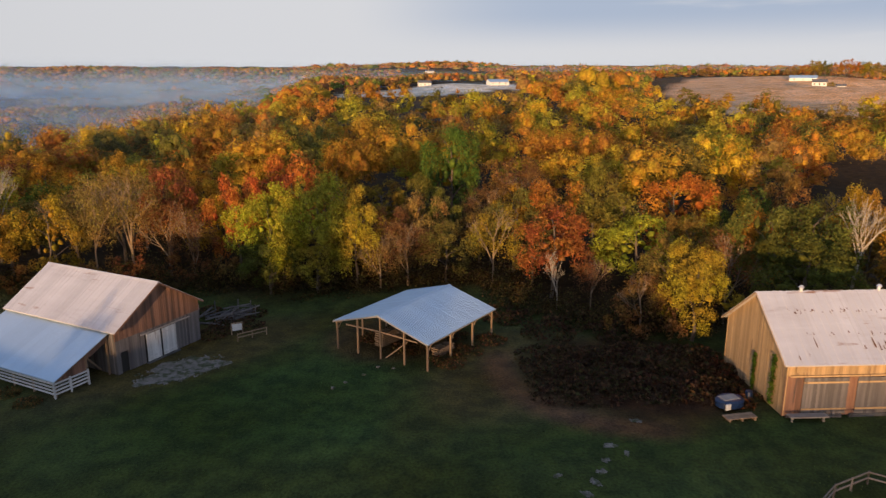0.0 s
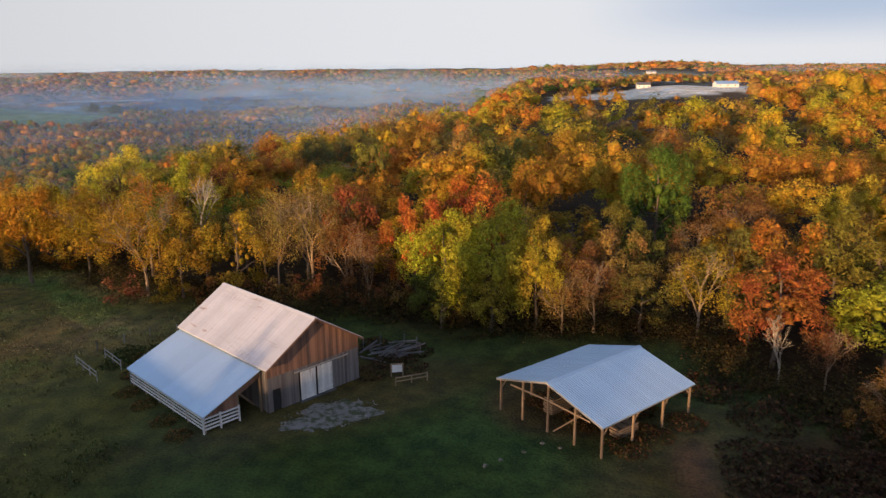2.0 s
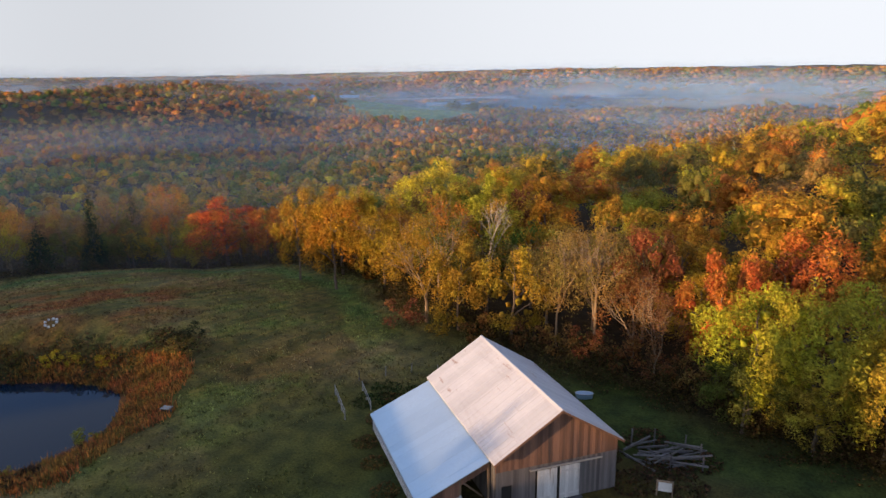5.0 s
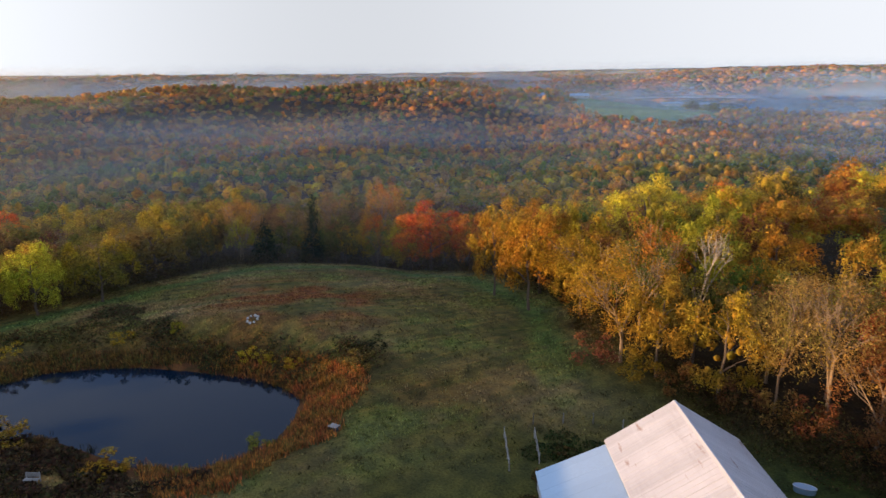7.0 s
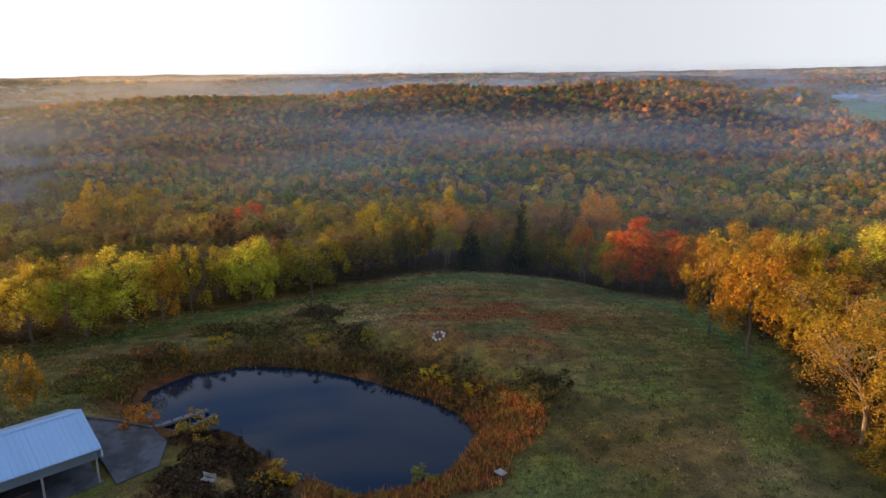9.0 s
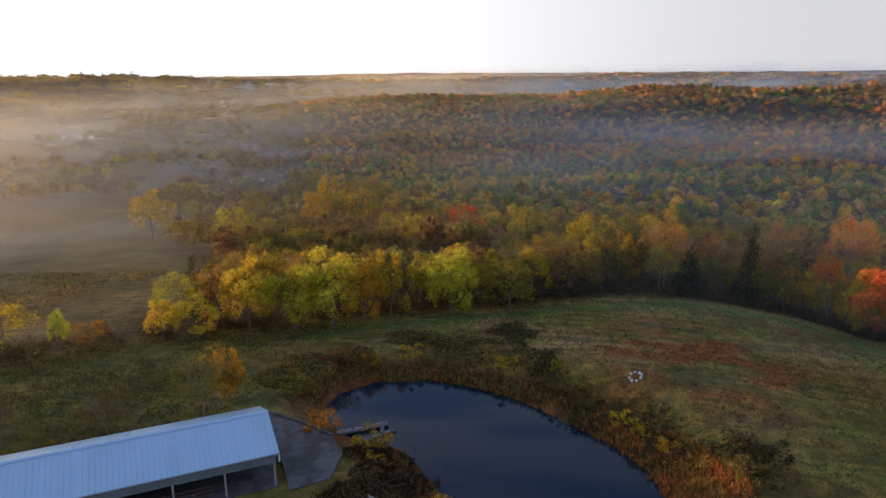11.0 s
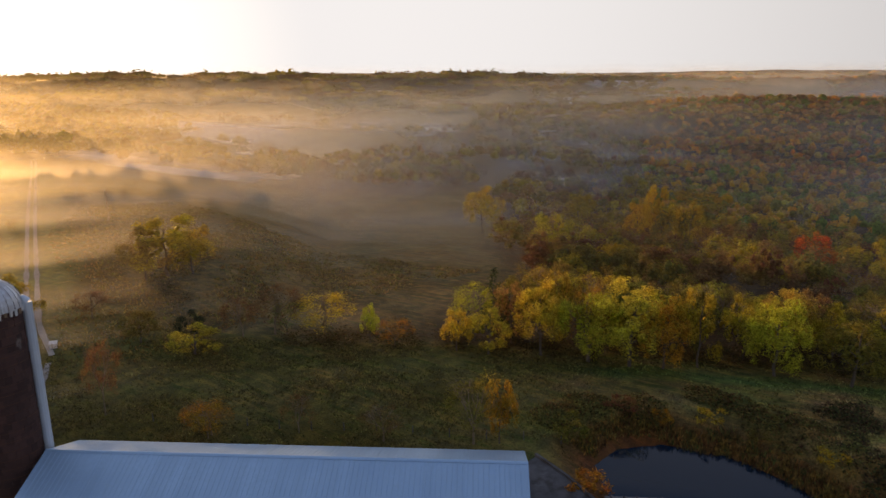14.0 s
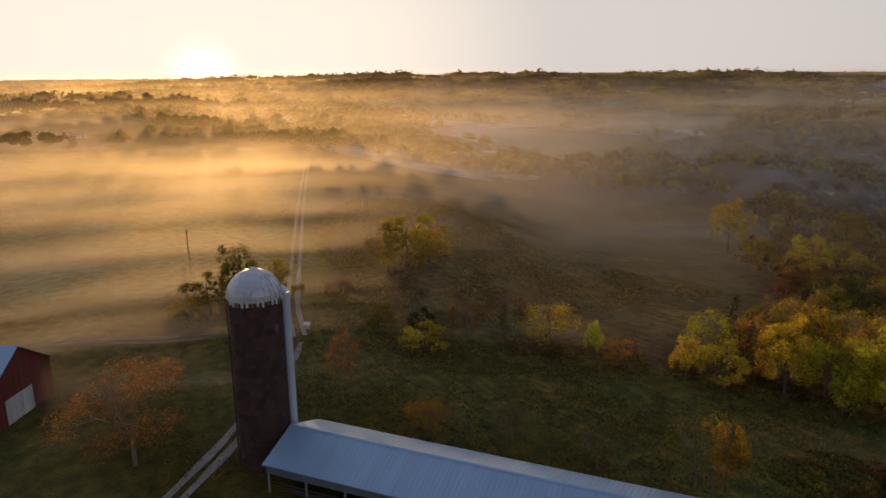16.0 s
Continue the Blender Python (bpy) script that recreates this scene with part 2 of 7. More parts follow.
def ground_material():
    m, n, l, p = nodes_of("ground_cover")
    a = n.new("ShaderNodeAttribute")
    a.attribute_name = "cover"
    col = a.outputs["Color"]
    f1, _ = noise_of(n, l, 0.06, 5, (1, 1, 1), 0.35, 0.65)
    f2, _ = noise_of(n, l, 0.5, 6, (1, 1, 1), 0.38, 0.66)
    f3, r3 = noise_of(n, l, 4.0, 6, (1, 1, 1), 0.35, 0.68)
    col = mixed(n, l, col, mixed(n, l, col, (0.75, 0.62, 0.42), 1.0, "MULTIPLY"), f1)
    col = mixed(n, l, col, mixed(n, l, col, (1.9, 1.75, 1.4), 1.0, "MULTIPLY"), f2)
    col = mixed(n, l, col, mixed(n, l, col, (0.5, 0.5, 0.5), 1.0, "MULTIPLY"), f3)
    # the mown hay meadow lies in streaks
    xyz, place = n.new("ShaderNodeSeparateXYZ"), n.new("ShaderNodeTexCoord")
    l.new(place.outputs["Object"], xyz.inputs["Vector"])
    meadow = n.new("ShaderNodeMapRange")
    for key, v in (("From Min", -55.0), ("From Max", -80.0), ("To Min", 0.0), ("To Max", 0.75)):
        meadow.inputs[key].default_value = v
    l.new(xyz.outputs["X"], meadow.inputs["Value"])
    for stretch, tone, lo, hi in (((2.2, 0.25, 1), (1.7, 1.4, 1.25), 0.52, 0.66), ((1.6, 0.35, 1), (0.55, 0.8, 0.6), 0.54, 0.64)):
        f4, _ = noise_of(n, l, 0.55, 6, stretch, lo, hi)
        mown = n.new("ShaderNodeMath")
        mown.operation = "MULTIPLY"
        l.new(f4, mown.inputs[0])
        l.new(meadow.outputs["Result"], mown.inputs[1])
        f4 = mown.outputs["Value"]
        col = mixed(n, l, col, mixed(n, l, col, tone, 1.0, "MULTIPLY"), f4)
    l.new(col, p.inputs["Base Color"])
    p.inputs["Roughness"].default_value = 0.95
    p.inputs["Specular IOR Level"].default_value = 0.1
    b = n.new("ShaderNodeBump")
    b.inputs["Strength"].default_value, b.inputs["Distance"].default_value = 0.9, 0.25
    l.new(r3, b.inputs["Height"])
    l.new(b.outputs["Normal"], p.inputs["Normal"])
    return m


GROUND = ground_material()


def water_material():
    m, n, l, p = nodes_of("pond_water")
    p.inputs["Base Color"].default_value = (0.003, 0.012, 0.026, 1)
    p.inputs["Specular IOR Level"].default_value = 0.3
    p.inputs["Roughness"].default_value = 0.04
    p.inputs["IOR"].default_value = 1.33
    _, raw = noise_of(n, l, 0.9, 3)
    b = n.new("ShaderNodeBump")
    b.inputs["Strength"].default_value, b.inputs["Distance"].default_value = 0.06, 0.05
    l.new(raw, b.inputs["Height"])
    l.new(b.outputs["Normal"], p.inputs["Normal"])
    return m


WATER = water_material()


# ---- terrain ----
CX, CY = -20.0, 20.0
#            azimuth (ccw from +Y), start of the slope, its foot, depth there
SLOPES = ((-180, 250, 600, -4), (-90, 200, 600, 2), (-50, 120, 420, 8), (-12, 70, 400, 9), (4, 70, 400, 7), (7, 90, 420, 6), (10.5, 235, 520, -16), (14, 225, 420, -22), (21, 185, 350, -26), (28, 150, 320, -28),
          (36, 95, 300, -28), (47, 72, 290, -28), (61, 75, 260, -30), (78, 68, 350, -31), (93, 62, 350, -33), (112, 52, 420, -36), (132, 66, 420, -33), (150, 190, 700, -14), (165, 250, 700, -6))
#         x, y, height, length along, breadth, turn of the long axis
HILLS = ((-800, 690, 16, 220, 150, 40), (-800, 1710, 60, 850, 210, 28), (-150, 2200, 6, 700, 300, 0), (-1750, 700, 45, 800, 300, 60), (-1900, -500, 42, 900, 320, 100),
         (-260, -1090, 9, 420, 170, 10), (450, 900, 10, 320, 220, 0), (-68, -18, -0.75, 34, 12, 122), (-84, 4, -0.5, 9, 9, 0), (-1300, -1500, 52, 900, 300, 140), (420, 1300, 12, 500, 300, 0), (60, 2450, 22, 300, 250, 0), (-101, 42, 2.6, 24, 15, 60), (0, 104, 2.2, 50, 20, 0), (-15, 285, 4, 60, 60, 0), (90, 330, 4, 60, 60, 0))
POND = ((-100, 4), (-104, 8), (-106, 15), (-104, 22), (-101.5, 27), (-96, 33.5), (-90.5, 39.2), (-85.3, 42.4), (-80.8, 42.9), (-76.6, 40.7), (-72.6, 37.2), (-71, 33.5), (-71, 29), (-74.5, 23.8), (-80, 20), (-87, 15.2), (-88, 10), (-90, 7), (-95, 3.2))
POND_Z = -2.7


def smooth(a, b, v):
    t = np.clip((v - a) / (b - a), 0, 1)
    return t * t * (3 - 2 * t)


def inside(poly, x, y):
    x, y = np.asarray(x, float), np.asarray(y, float)
    hit = np.zeros(x.shape, bool)
    for (x0, y0), (x1, y1) in zip(poly, poly[1:] + poly[:1]):
        if y0 != y1:
            hit ^= ((y0 > y) != (y1 > y)) & (x < (x1 - x0) * (y - y0) / (y1 - y0) + x0)
    return hit


def edge_distance(poly, x, y):
    """Distance to a polygon's edge, negative inside."""
    x, y = np.asarray(x, float), np.asarray(y, float)
    best = np.full(x.shape, 1e9)
    for (x0, y0), (x1, y1) in zip(poly, poly[1:] + poly[:1]):
        dx, dy = x1 - x0, y1 - y0
        t = np.clip(((x - x0) * dx + (y - y0) * dy) / (dx * dx + dy * dy), 0, 1)
        best = np.minimum(best, np.hypot(x - x0 - t * dx, y - y0 - t * dy))
    return np.where(inside(poly, x, y), -best, best)


def waves(x, y, size, seed):
    """Cheap smooth unevenness, about -1 to 1."""
    rng = np.random.RandomState(seed)
    s = 0
    for k in range(5):
        a, f, ph = rng.uniform(0, 6.28), rng.uniform(0.6, 1.7) * 6.28 / size, rng.uniform(0, 6.28)
        s = s + np.sin((x * math.cos(a) + y * math.sin(a)) * f + ph)
    return s / 2.6


def height(x, y):
    x, y = np.asarray(x, float), np.asarray(y, float)
    r, a = np.hypot(x - CX, y - CY), np.degrees(np.arctan2(-(x - CX), y - CY))
    k = np.array(SLOPES + ((180, *SLOPES[0][1:]),), float)
    r0, r1, dz = (np.interp(a, k[:, 0], k[:, i]) for i in (1, 2, 3))
    z = dz * smooth(r0, r1, r) * (1 - smooth(1900, 3300, r))
    for hx, hy, h, la, lb, turn in HILLS:
        c, s = math.cos(radians(turn)), math.sin(radians(turn))
        u, v = (x - hx) * c + (y - hy) * s, -(x - hx) * s + (y - hy) * c
        z = z + h * np.exp(-(u / la) ** 2 - (v / lb) ** 2)
    # the long wooded ridge across the valley
    off = x - (-1000 + 0.00047 * np.clip(y, -900, 900) ** 2)
    crest = np.interp(y, (-1000, -700, -450, -234, 34, 400, 520, 567, 640, 720, 800), (2, 6, 15, 31, 34, 40, 35, 29, 17, 7, 0))
    z = z + crest * np.exp(-(off / np.where(off > 0, 135, 260)) ** 2) * (1 + 0.07 * waves(x, y, 190, 6))
    rim = np.interp(a, (-180, -170, -60, -28, -14, 0, 14, 30, 46, 60, 140, 160, 180), (-10, -6, 20, 24, 26, 24, 24, 22, 8, 0, 0, -12, -10))
    z = z + smooth(1900, 3300, r) * (33 + rim + 5 * waves(x, y, 2600, 5))
    z = z + waves(x, y, 260, 3) * 4.0 * smooth(150, 600, r) + waves(x, y, 34, 4) * 0.18 * smooth(20, 80, r)
    z = z - 0.5 * smooth(10, 40, np.hypot(x - 12, y - 40)) * (1 - smooth(60, 90, r))
    d = edge_distance(list(POND), x, y)
    near = r < 140
    bowl = np.where(d < 0, POND_Z - np.minimum(-d, 3) * 0.4, POND_Z + 0.05 + 0.3 * d)
    return np.where(near & (d < 9), z + (np.minimum(bowl, z) - z) * smooth(9, 3, d), z)


def ground_z(x, y):
    return float(height(np.array([x]), np.array([y]))[0])


# plan of the open land
CLEARING = [(80, -150), (62, 30), (52, 60), (28, 60), (15, 66), (9, 77), (-3, 78), (-14, 76), (-24, 77), (-35, 80), (-49, 80), (-73, 85), (-84, 91), (-100, 95), (-125, 98), (-146, 92), (-158, 76),
            (-157, 52), (-146, 30), (-136, 10), (-128, -6), (-117, -26), (-104, -46), (-92, -62), (-90, -100), (60, -170)]
MEADOW = [(-92, -62), (-118, -40), (-150, -44), (-172, -50), (-230, -92), (-330, -135), (-410, -200), (-340, -280), (-215, -340), (-120, -180)]
HAYFIELD = [(-60, -80), (-112, -165), (-216, -380), (-180, -470), (0, -460), (150, -250), (60, -80)]
FAR_S_FIELD = [(-150, -520), (-60, -480), (150, -440), (150, -860), (-86, -880), (-215, -800), (-165, -600)]


def polar(points):
    return [(-r * math.sin(radians(a)), r * math.cos(radians(a))) for a, r in points]


NW_FIELD = [(-790, 640), (-850, 760), (-950, 1000), (-1000, 1150), (-820, 1110), (-700, 960), (-614, 781), (-538, 591), (-573, 569), (-693, 616)]
PALE_FIELD = [(-830, 1110), (-690, 960), (-640, 900), (-560, 1000), (-640, 1180)]
FROST_FIELD = [(-60, 560), (-10, 690), (100, 770), (175, 720), (200, 985), (140, 1060), (14, 915), (-75, 745)]
TAN_FIELD = [(310, 830), (220, 600), (150, 330), (260, 250), (600, 420), (800, 640), (720, 900), (560, 980), (440, 1010)]
HILL_FIELD = [(-20, 1760), (140, 1300), (190, 1500), (200, 2090), (50, 2120), (-25, 1930)]
SW_FIELD = polar([(120, 900), (127, 880), (128, 1150), (119, 1150)])
VALLEY_FIELD = polar([(128, 620), (136, 560), (143, 640), (140, 900), (126, 860)])
OPEN = (CLEARING, MEADOW, HAYFIELD, FAR_S_FIELD, NW_FIELD, PALE_FIELD, FROST_FIELD, TAN_FIELD, HILL_FIELD, SW_FIELD, VALLEY_FIELD)


def cover(x, y):
    """Base colour of the land cover: soil, grass, stubble, leaf litter."""
    n = len(x)
    c = np.tile(np.array((0.040, 0.030, 0.018)), (n, 1))

    def lay(mask, col):
        m = np.clip(mask, 0, 1)[:, None]
        c[:] = c * (1 - m) + np.array(col) * m

    w1, w2, w3 = waves(x, y, 45, 11), waves(x, y, 14, 12), waves(x, y, 90, 13)
    soft = lambda poly, e=4: smooth(e, -e, edge_distance(poly, x, y) + w2 * 1.5)
    for poly, col in ((CLEARING, (0.075, 0.080, 0.024)), (MEADOW, (0.14, 0.11, 0.05)), (HAYFIELD, (0.30, 0.25, 0.10)), (FAR_S_FIELD, (0.20, 0.13, 0.09)), (NW_FIELD, (0.15, 0.29, 0.17)), (PALE_FIELD, (0.30, 0.30, 0.24)),
                      (FROST_FIELD, (0.82, 0.80, 0.78)), (TAN_FIELD, (0.80, 0.50, 0.31)), (HILL_FIELD, (0.22, 0.24, 0.10)), (SW_FIELD, (0.35, 0.30, 0.22)), (VALLEY_FIELD, (0.16, 0.15, 0.08))):
        lay(soft(poly, 4 if poly is CLEARING else 10), col)
    lay((edge_distance(CLEARING, x, y) > 0) * smooth(170, 260, np.hypot(x - CX, y - CY)) * np.all([edge_distance(q, x, y) > 0 for q in OPEN], 0), (0.085, 0.058, 0.032))
    home = soft(CLEARING)
    west = home * smooth(-46, -70, x)
    lay(west * 0.9, (0.145, 0.125, 0.044))
    lay(west * smooth(-0.1, 0.9, w1) * 0.75, (0.29, 0.205, 0.10))
    w4, w5 = waves(x, y, 6, 14), waves(x * 0.5, y, 20, 15)
    lay(west * smooth(0.0, 0.8, w2 + 0.5 * w4) * 0.7, (0.16, 0.185, 0.052))
    lay(west * smooth(0.1, 0.9, w5 + 0.5 * w4) * 0.6, (0.23, 0.145, 0.075))
    lay(west * smooth(0.3, 0.9, w4 - w2) * 0.6, (0.060, 0.070, 0.024))
    lay(west * smooth(24, 10, np.hypot((x + 112) * 0.8, (y - 52) * 1.1)) * smooth(-0.6, 0.3, w2), (0.19, 0.085, 0.035))
    lay(home * smooth(4, 9, -edge_distance(CLEARING, x, y)) * smooth(13, 9, -edge_distance(CLEARING, x, y)) * smooth(-60, -80, x) * 0.85, (0.085, 0.145, 0.045))
    yard = home * smooth(-48, -34, x) * smooth(5, 20, y)
    lay(yard * 0.9, (0.042, 0.066, 0.021))
    lay(yard * smooth(8, -14, x) * smooth(52, 40, y) * smooth(-0.6, 0.6, w1 + 0.4 * w2) * 0.8, (0.050, 0.050, 0.025))
    lay(yard * smooth(0.25, 0.9, w1) * 0.6, (0.100, 0.078, 0.040))
    lay(yard * smooth(60, 50, y) * smooth(-34, -20, x) * smooth(30, 40, y) * smooth(0.2, -0.3, w1) * 0.6, (0.030, 0.074, 0.022))
    # bare and brambly ground
    lay(smooth(13, 7, np.hypot((x - 21) * 0.9, (y - 48) * 1.0)), (0.050, 0.028, 0.018))
    lay(smooth(2.5, 0.5, np.abs(np.hypot(x - 20, y - 50) - 13)) * smooth(57, 52, y) * smooth(24, 18, x), (0.130, 0.080, 0.050))
    lay(smooth(9, 6, np.hypot(x + 4, y - 60)) * 0.7, (0.095, 0.062, 0.035))
    # pond banks
    d = edge_distance(list(POND), x, y)
    lay(smooth(7, 1, d) * home, (0.13, 0.060, 0.026))
    lay(smooth(0.3, -1, d), (0.03, 0.022, 0.014))
    south = home * smooth(0, -15, y)
    lay(south * 0.8, (0.095, 0.088, 0.026))
    lay(south * smooth(0.0, 0.8, w2) * 0.6, (0.135, 0.105, 0.036))
    lay(smooth(14, 4, np.abs((x + 75) * 0.9 + (y + 86) * -0.436)) * smooth(-90, -110, y) * smooth(-380, -330, y) * 0.8, (0.10, 0.14, 0.035))
    lay(soft(HAYFIELD, 8) * smooth(0.1, 0.9, w3) * 0.5, (0.36, 0.27, 0.11))
    c *= 1 + 0.08 * west[:, None]
    return c


def link(name, me, material, parent=None, label=""):
    ob = new(name, me)
    if material and not me.materials:
        me.materials.append(material)
    if parent:
        ob.parent = parent
    if label:
        tagged(ob, label)
    return ob


def mesh_of(name, verts, faces, material=None, smooth_shade=False):
    me = bpy.data.meshes.new(name)
    me.from_pydata(verts, [], faces)
    if material:
        me.materials.append(material)
    if smooth_shade:
        me.polygons.foreach_set("use_smooth", np.ones(len(me.polygons), bool))
    me.update()
    return me


def mesh_arrays(name, co, polys, material, tint=None, attribute="tint"):
    """A mesh from an array of corners and one of equal-sided faces, with an optional colour for each corner."""
    me = bpy.data.meshes.new(name)
    nv, (nf, k) = len(co), polys.shape
    me.vertices.add(nv)
    me.vertices.foreach_set("co", np.asarray(co, np.float32).ravel())
    me.loops.add(nf * k)
    me.loops.foreach_set("vertex_index", polys.astype(np.int32).ravel())
    me.polygons.add(nf)
    me.polygons.foreach_set("loop_start", np.arange(0, nf * k, k, dtype=np.int32))
    me.update(calc_edges=True)
    me.validate()
    if tint is not None:
        at = me.attributes.new(attribute, "FLOAT_COLOR", "POINT")
        at.data.foreach_set("color", np.c_[tint, np.ones(nv)].astype(np.float32).ravel())
    me.materials.append(material)
    return me


def build_ground():
    radii = [0.0] + list(np.linspace(2, 170, 140)) + list(170 * 1.035 ** np.arange(1, 98))
    rings, seg = len(radii), 420
    ang = np.linspace(0, 2 * np.pi, seg, endpoint=False)
    R, A = np.meshgrid(radii, ang, indexing="ij")
    x, y = (-40 + R * np.cos(A)).ravel(), (30 + R * np.sin(A)).ravel()
    z = height(x, y)
    i, j = np.meshgrid(np.arange(rings - 1), np.arange(seg), indexing="ij")
    a, b = i * seg + j, i * seg + (j + 1) % seg
    polys = np.stack([a, a + seg, b + seg, b], -1).reshape(-1, 4)
    me = mesh_arrays("ground", np.c_[x, y, z], polys, GROUND, cover(x, y), "cover")
    me.polygons.foreach_set("use_smooth", np.ones(len(me.polygons), bool))
    return tagged(link("ground", me, GROUND), "rolling autumn farmland with rough grass, stubble and leaf litter", "ground", kind="structure")


build_ground()


def closed_curve(points, n):
    """A smooth closed line through a few corners (Catmull-Rom)."""
    p, out = np.array(points, float), []
    for i in range(len(p)):
        p0, p1, p2, p3 = (p[(i + k) % len(p)] for k in (-1, 0, 1, 2))
        for t in np.linspace(0, 1, n, endpoint=False):
            out.append(0.5 * (2 * p1 + (p2 - p0) * t + (2 * p0 - 5 * p1 + 4 * p2 - p3) * t * t + (3 * p1 - p0 - 3 * p2 + p3) * t ** 3))
    return np.array(out)


def build_water():
    c = np.array(POND, float).mean(0)
    ring = c + (closed_curve(POND, 8) - c) * 1.06
    verts = [(c[0], c[1], POND_Z)] + [(p[0], p[1], POND_Z) for p in ring]
    n = len(ring)
    me = mesh_of("pond", verts, [(0, 1 + i, 1 + (i + 1) % n) for i in range(n)], WATER)
    tagged(link("pond", me, WATER), "still dark farm pond mirroring the morning sky", "water", kind="structure")
    a = np.linspace(0, 6.283, 24, endpoint=False)
    px, py = -477 + 13 * np.cos(a), -186 + 9 * np.sin(a) * (1 + 0.3 * np.cos(3 * a))
    pz = float(height(px, py).max()) + 0.4
    me = mesh_of("pool", [(x, y, pz) for x, y in zip(px, py)], [tuple(range(24))], WATER)
    tagged(link("pool", me, WATER), "small bright pool in the wet valley meadow", "water", kind="structure")


build_water()


# ---- trees ----
def tube(verts, faces, a, b, ra, rb, sides=5):
    a, b = Vector(a), Vector(b)
    q = (b - a).to_track_quat("Z", "Y")
    k = len(verts)
    for p, r in ((a, ra), (b, rb)):
        for i in range(sides):
            t = 6.2832 * i / sides
            verts.append(tuple(p + q @ Vector((r * math.cos(t), r * math.sin(t), 0))))
    for i in range(sides):
        j = (i + 1) % sides
        faces.append((k + i, k + j, k + sides + j, k + sides + i))


def trunk_mesh(seed, material, spread=0.42):
    """Tapered, slightly bent trunk with limbs; one unit high."""
    rng = random.Random(seed)
    verts, faces = [], []
    p, r = Vector((0, 0, -0.02)), 0.020
    for i in range(5):
        q = p + Vector((rng.uniform(-0.02, 0.02), rng.uniform(-0.02, 0.02), 0.17))
        tube(verts, faces, p, q, r, r * 0.78, 7)
        if i >= 1:
            for k in range(2):
                t = rng.uniform(0, 6.283)
                e = q + Vector((math.cos(t), math.sin(t), 0.9)) * spread * rng.uniform(0.4, 0.62) * (1.1 - 0.13 * i)
                m = q.lerp(e, 0.5) + Vector((0, 0, 0.025))
                tube(verts, faces, q, m, r * 0.5, r * 0.33, 5)
                tube(verts, faces, m, e, r * 0.33, r * 0.08, 4)
        p, r = q, r * 0.78
    return mesh_of("trunk", verts, faces, material)


def bare_mesh(seed, material, levels=5, wide=0.55):
    """A leafless tree: a trunk that forks again and again into twigs; one unit high."""
    rng = random.Random(seed)
    verts, faces = [], []

    def grow(p, way, length, r, level):
        q = p + way * length
        tube(verts, faces, p, q, r, r * 0.62, 6 if level > 3 else 3)
        if level == 0:
            return
        for k in range(3 if level > 1 else 2):
            side = Vector((rng.gauss(0, 1), rng.gauss(0, 1), rng.gauss(0.25, 0.6))).normalized()
            grow(q if k else p.lerp(q, 0.75), (way + side * wide).normalized(), length * rng.uniform(0.62, 0.82), r * 0.58, level - 1)

    grow(Vector((0, 0, -0.02)), Vector((0, 0, 1)), 0.27, 0.0145, levels)
    top = max(v[2] for v in verts)
    return mesh_of("trunk", [(x / top, y / top, z / top) for x, y, z in verts], faces, material)


def leaf_cloud(rng, pos, nor, size):
    """Leaf sprays: a small crooked four-sided blade at each place."""
    n = len(pos)
    nor = nor / np.linalg.norm(nor, axis=1, keepdims=True)
    ref = rng.normal(size=(n, 3))
    u = np.cross(nor, ref)
    u /= np.linalg.norm(u, axis=1, keepdims=True) + 1e-9
    v = np.cross(nor, u)
    s = (size * rng.uniform(0.55, 1.35, n))[:, None]
    w = rng.uniform(0.45, 0.8, n)[:, None]
    bend = nor * s * rng.uniform(-0.35, 0.35, n)[:, None]
    co = np.stack([pos - u * s, pos - v * s * w + bend, pos + u * s, pos + v * s * w * 0.8 + bend], 1).reshape(-1, 3)
    return co, np.arange(4 * n).reshape(-1, 4)


def ico(level):
    """Corners and faces of a ball of triangles."""
    bm = bmesh.new()
    bmesh.ops.create_icosphere(bm, subdivisions=level, radius=1.0)
    bm.verts.index_update()
    v = np.array([q.co[:] for q in bm.verts])
    f = np.array([[q.index for q in face.verts] for face in bm.faces])
    bm.free()
    return v, f


ROUGH_BALL = ico(1)


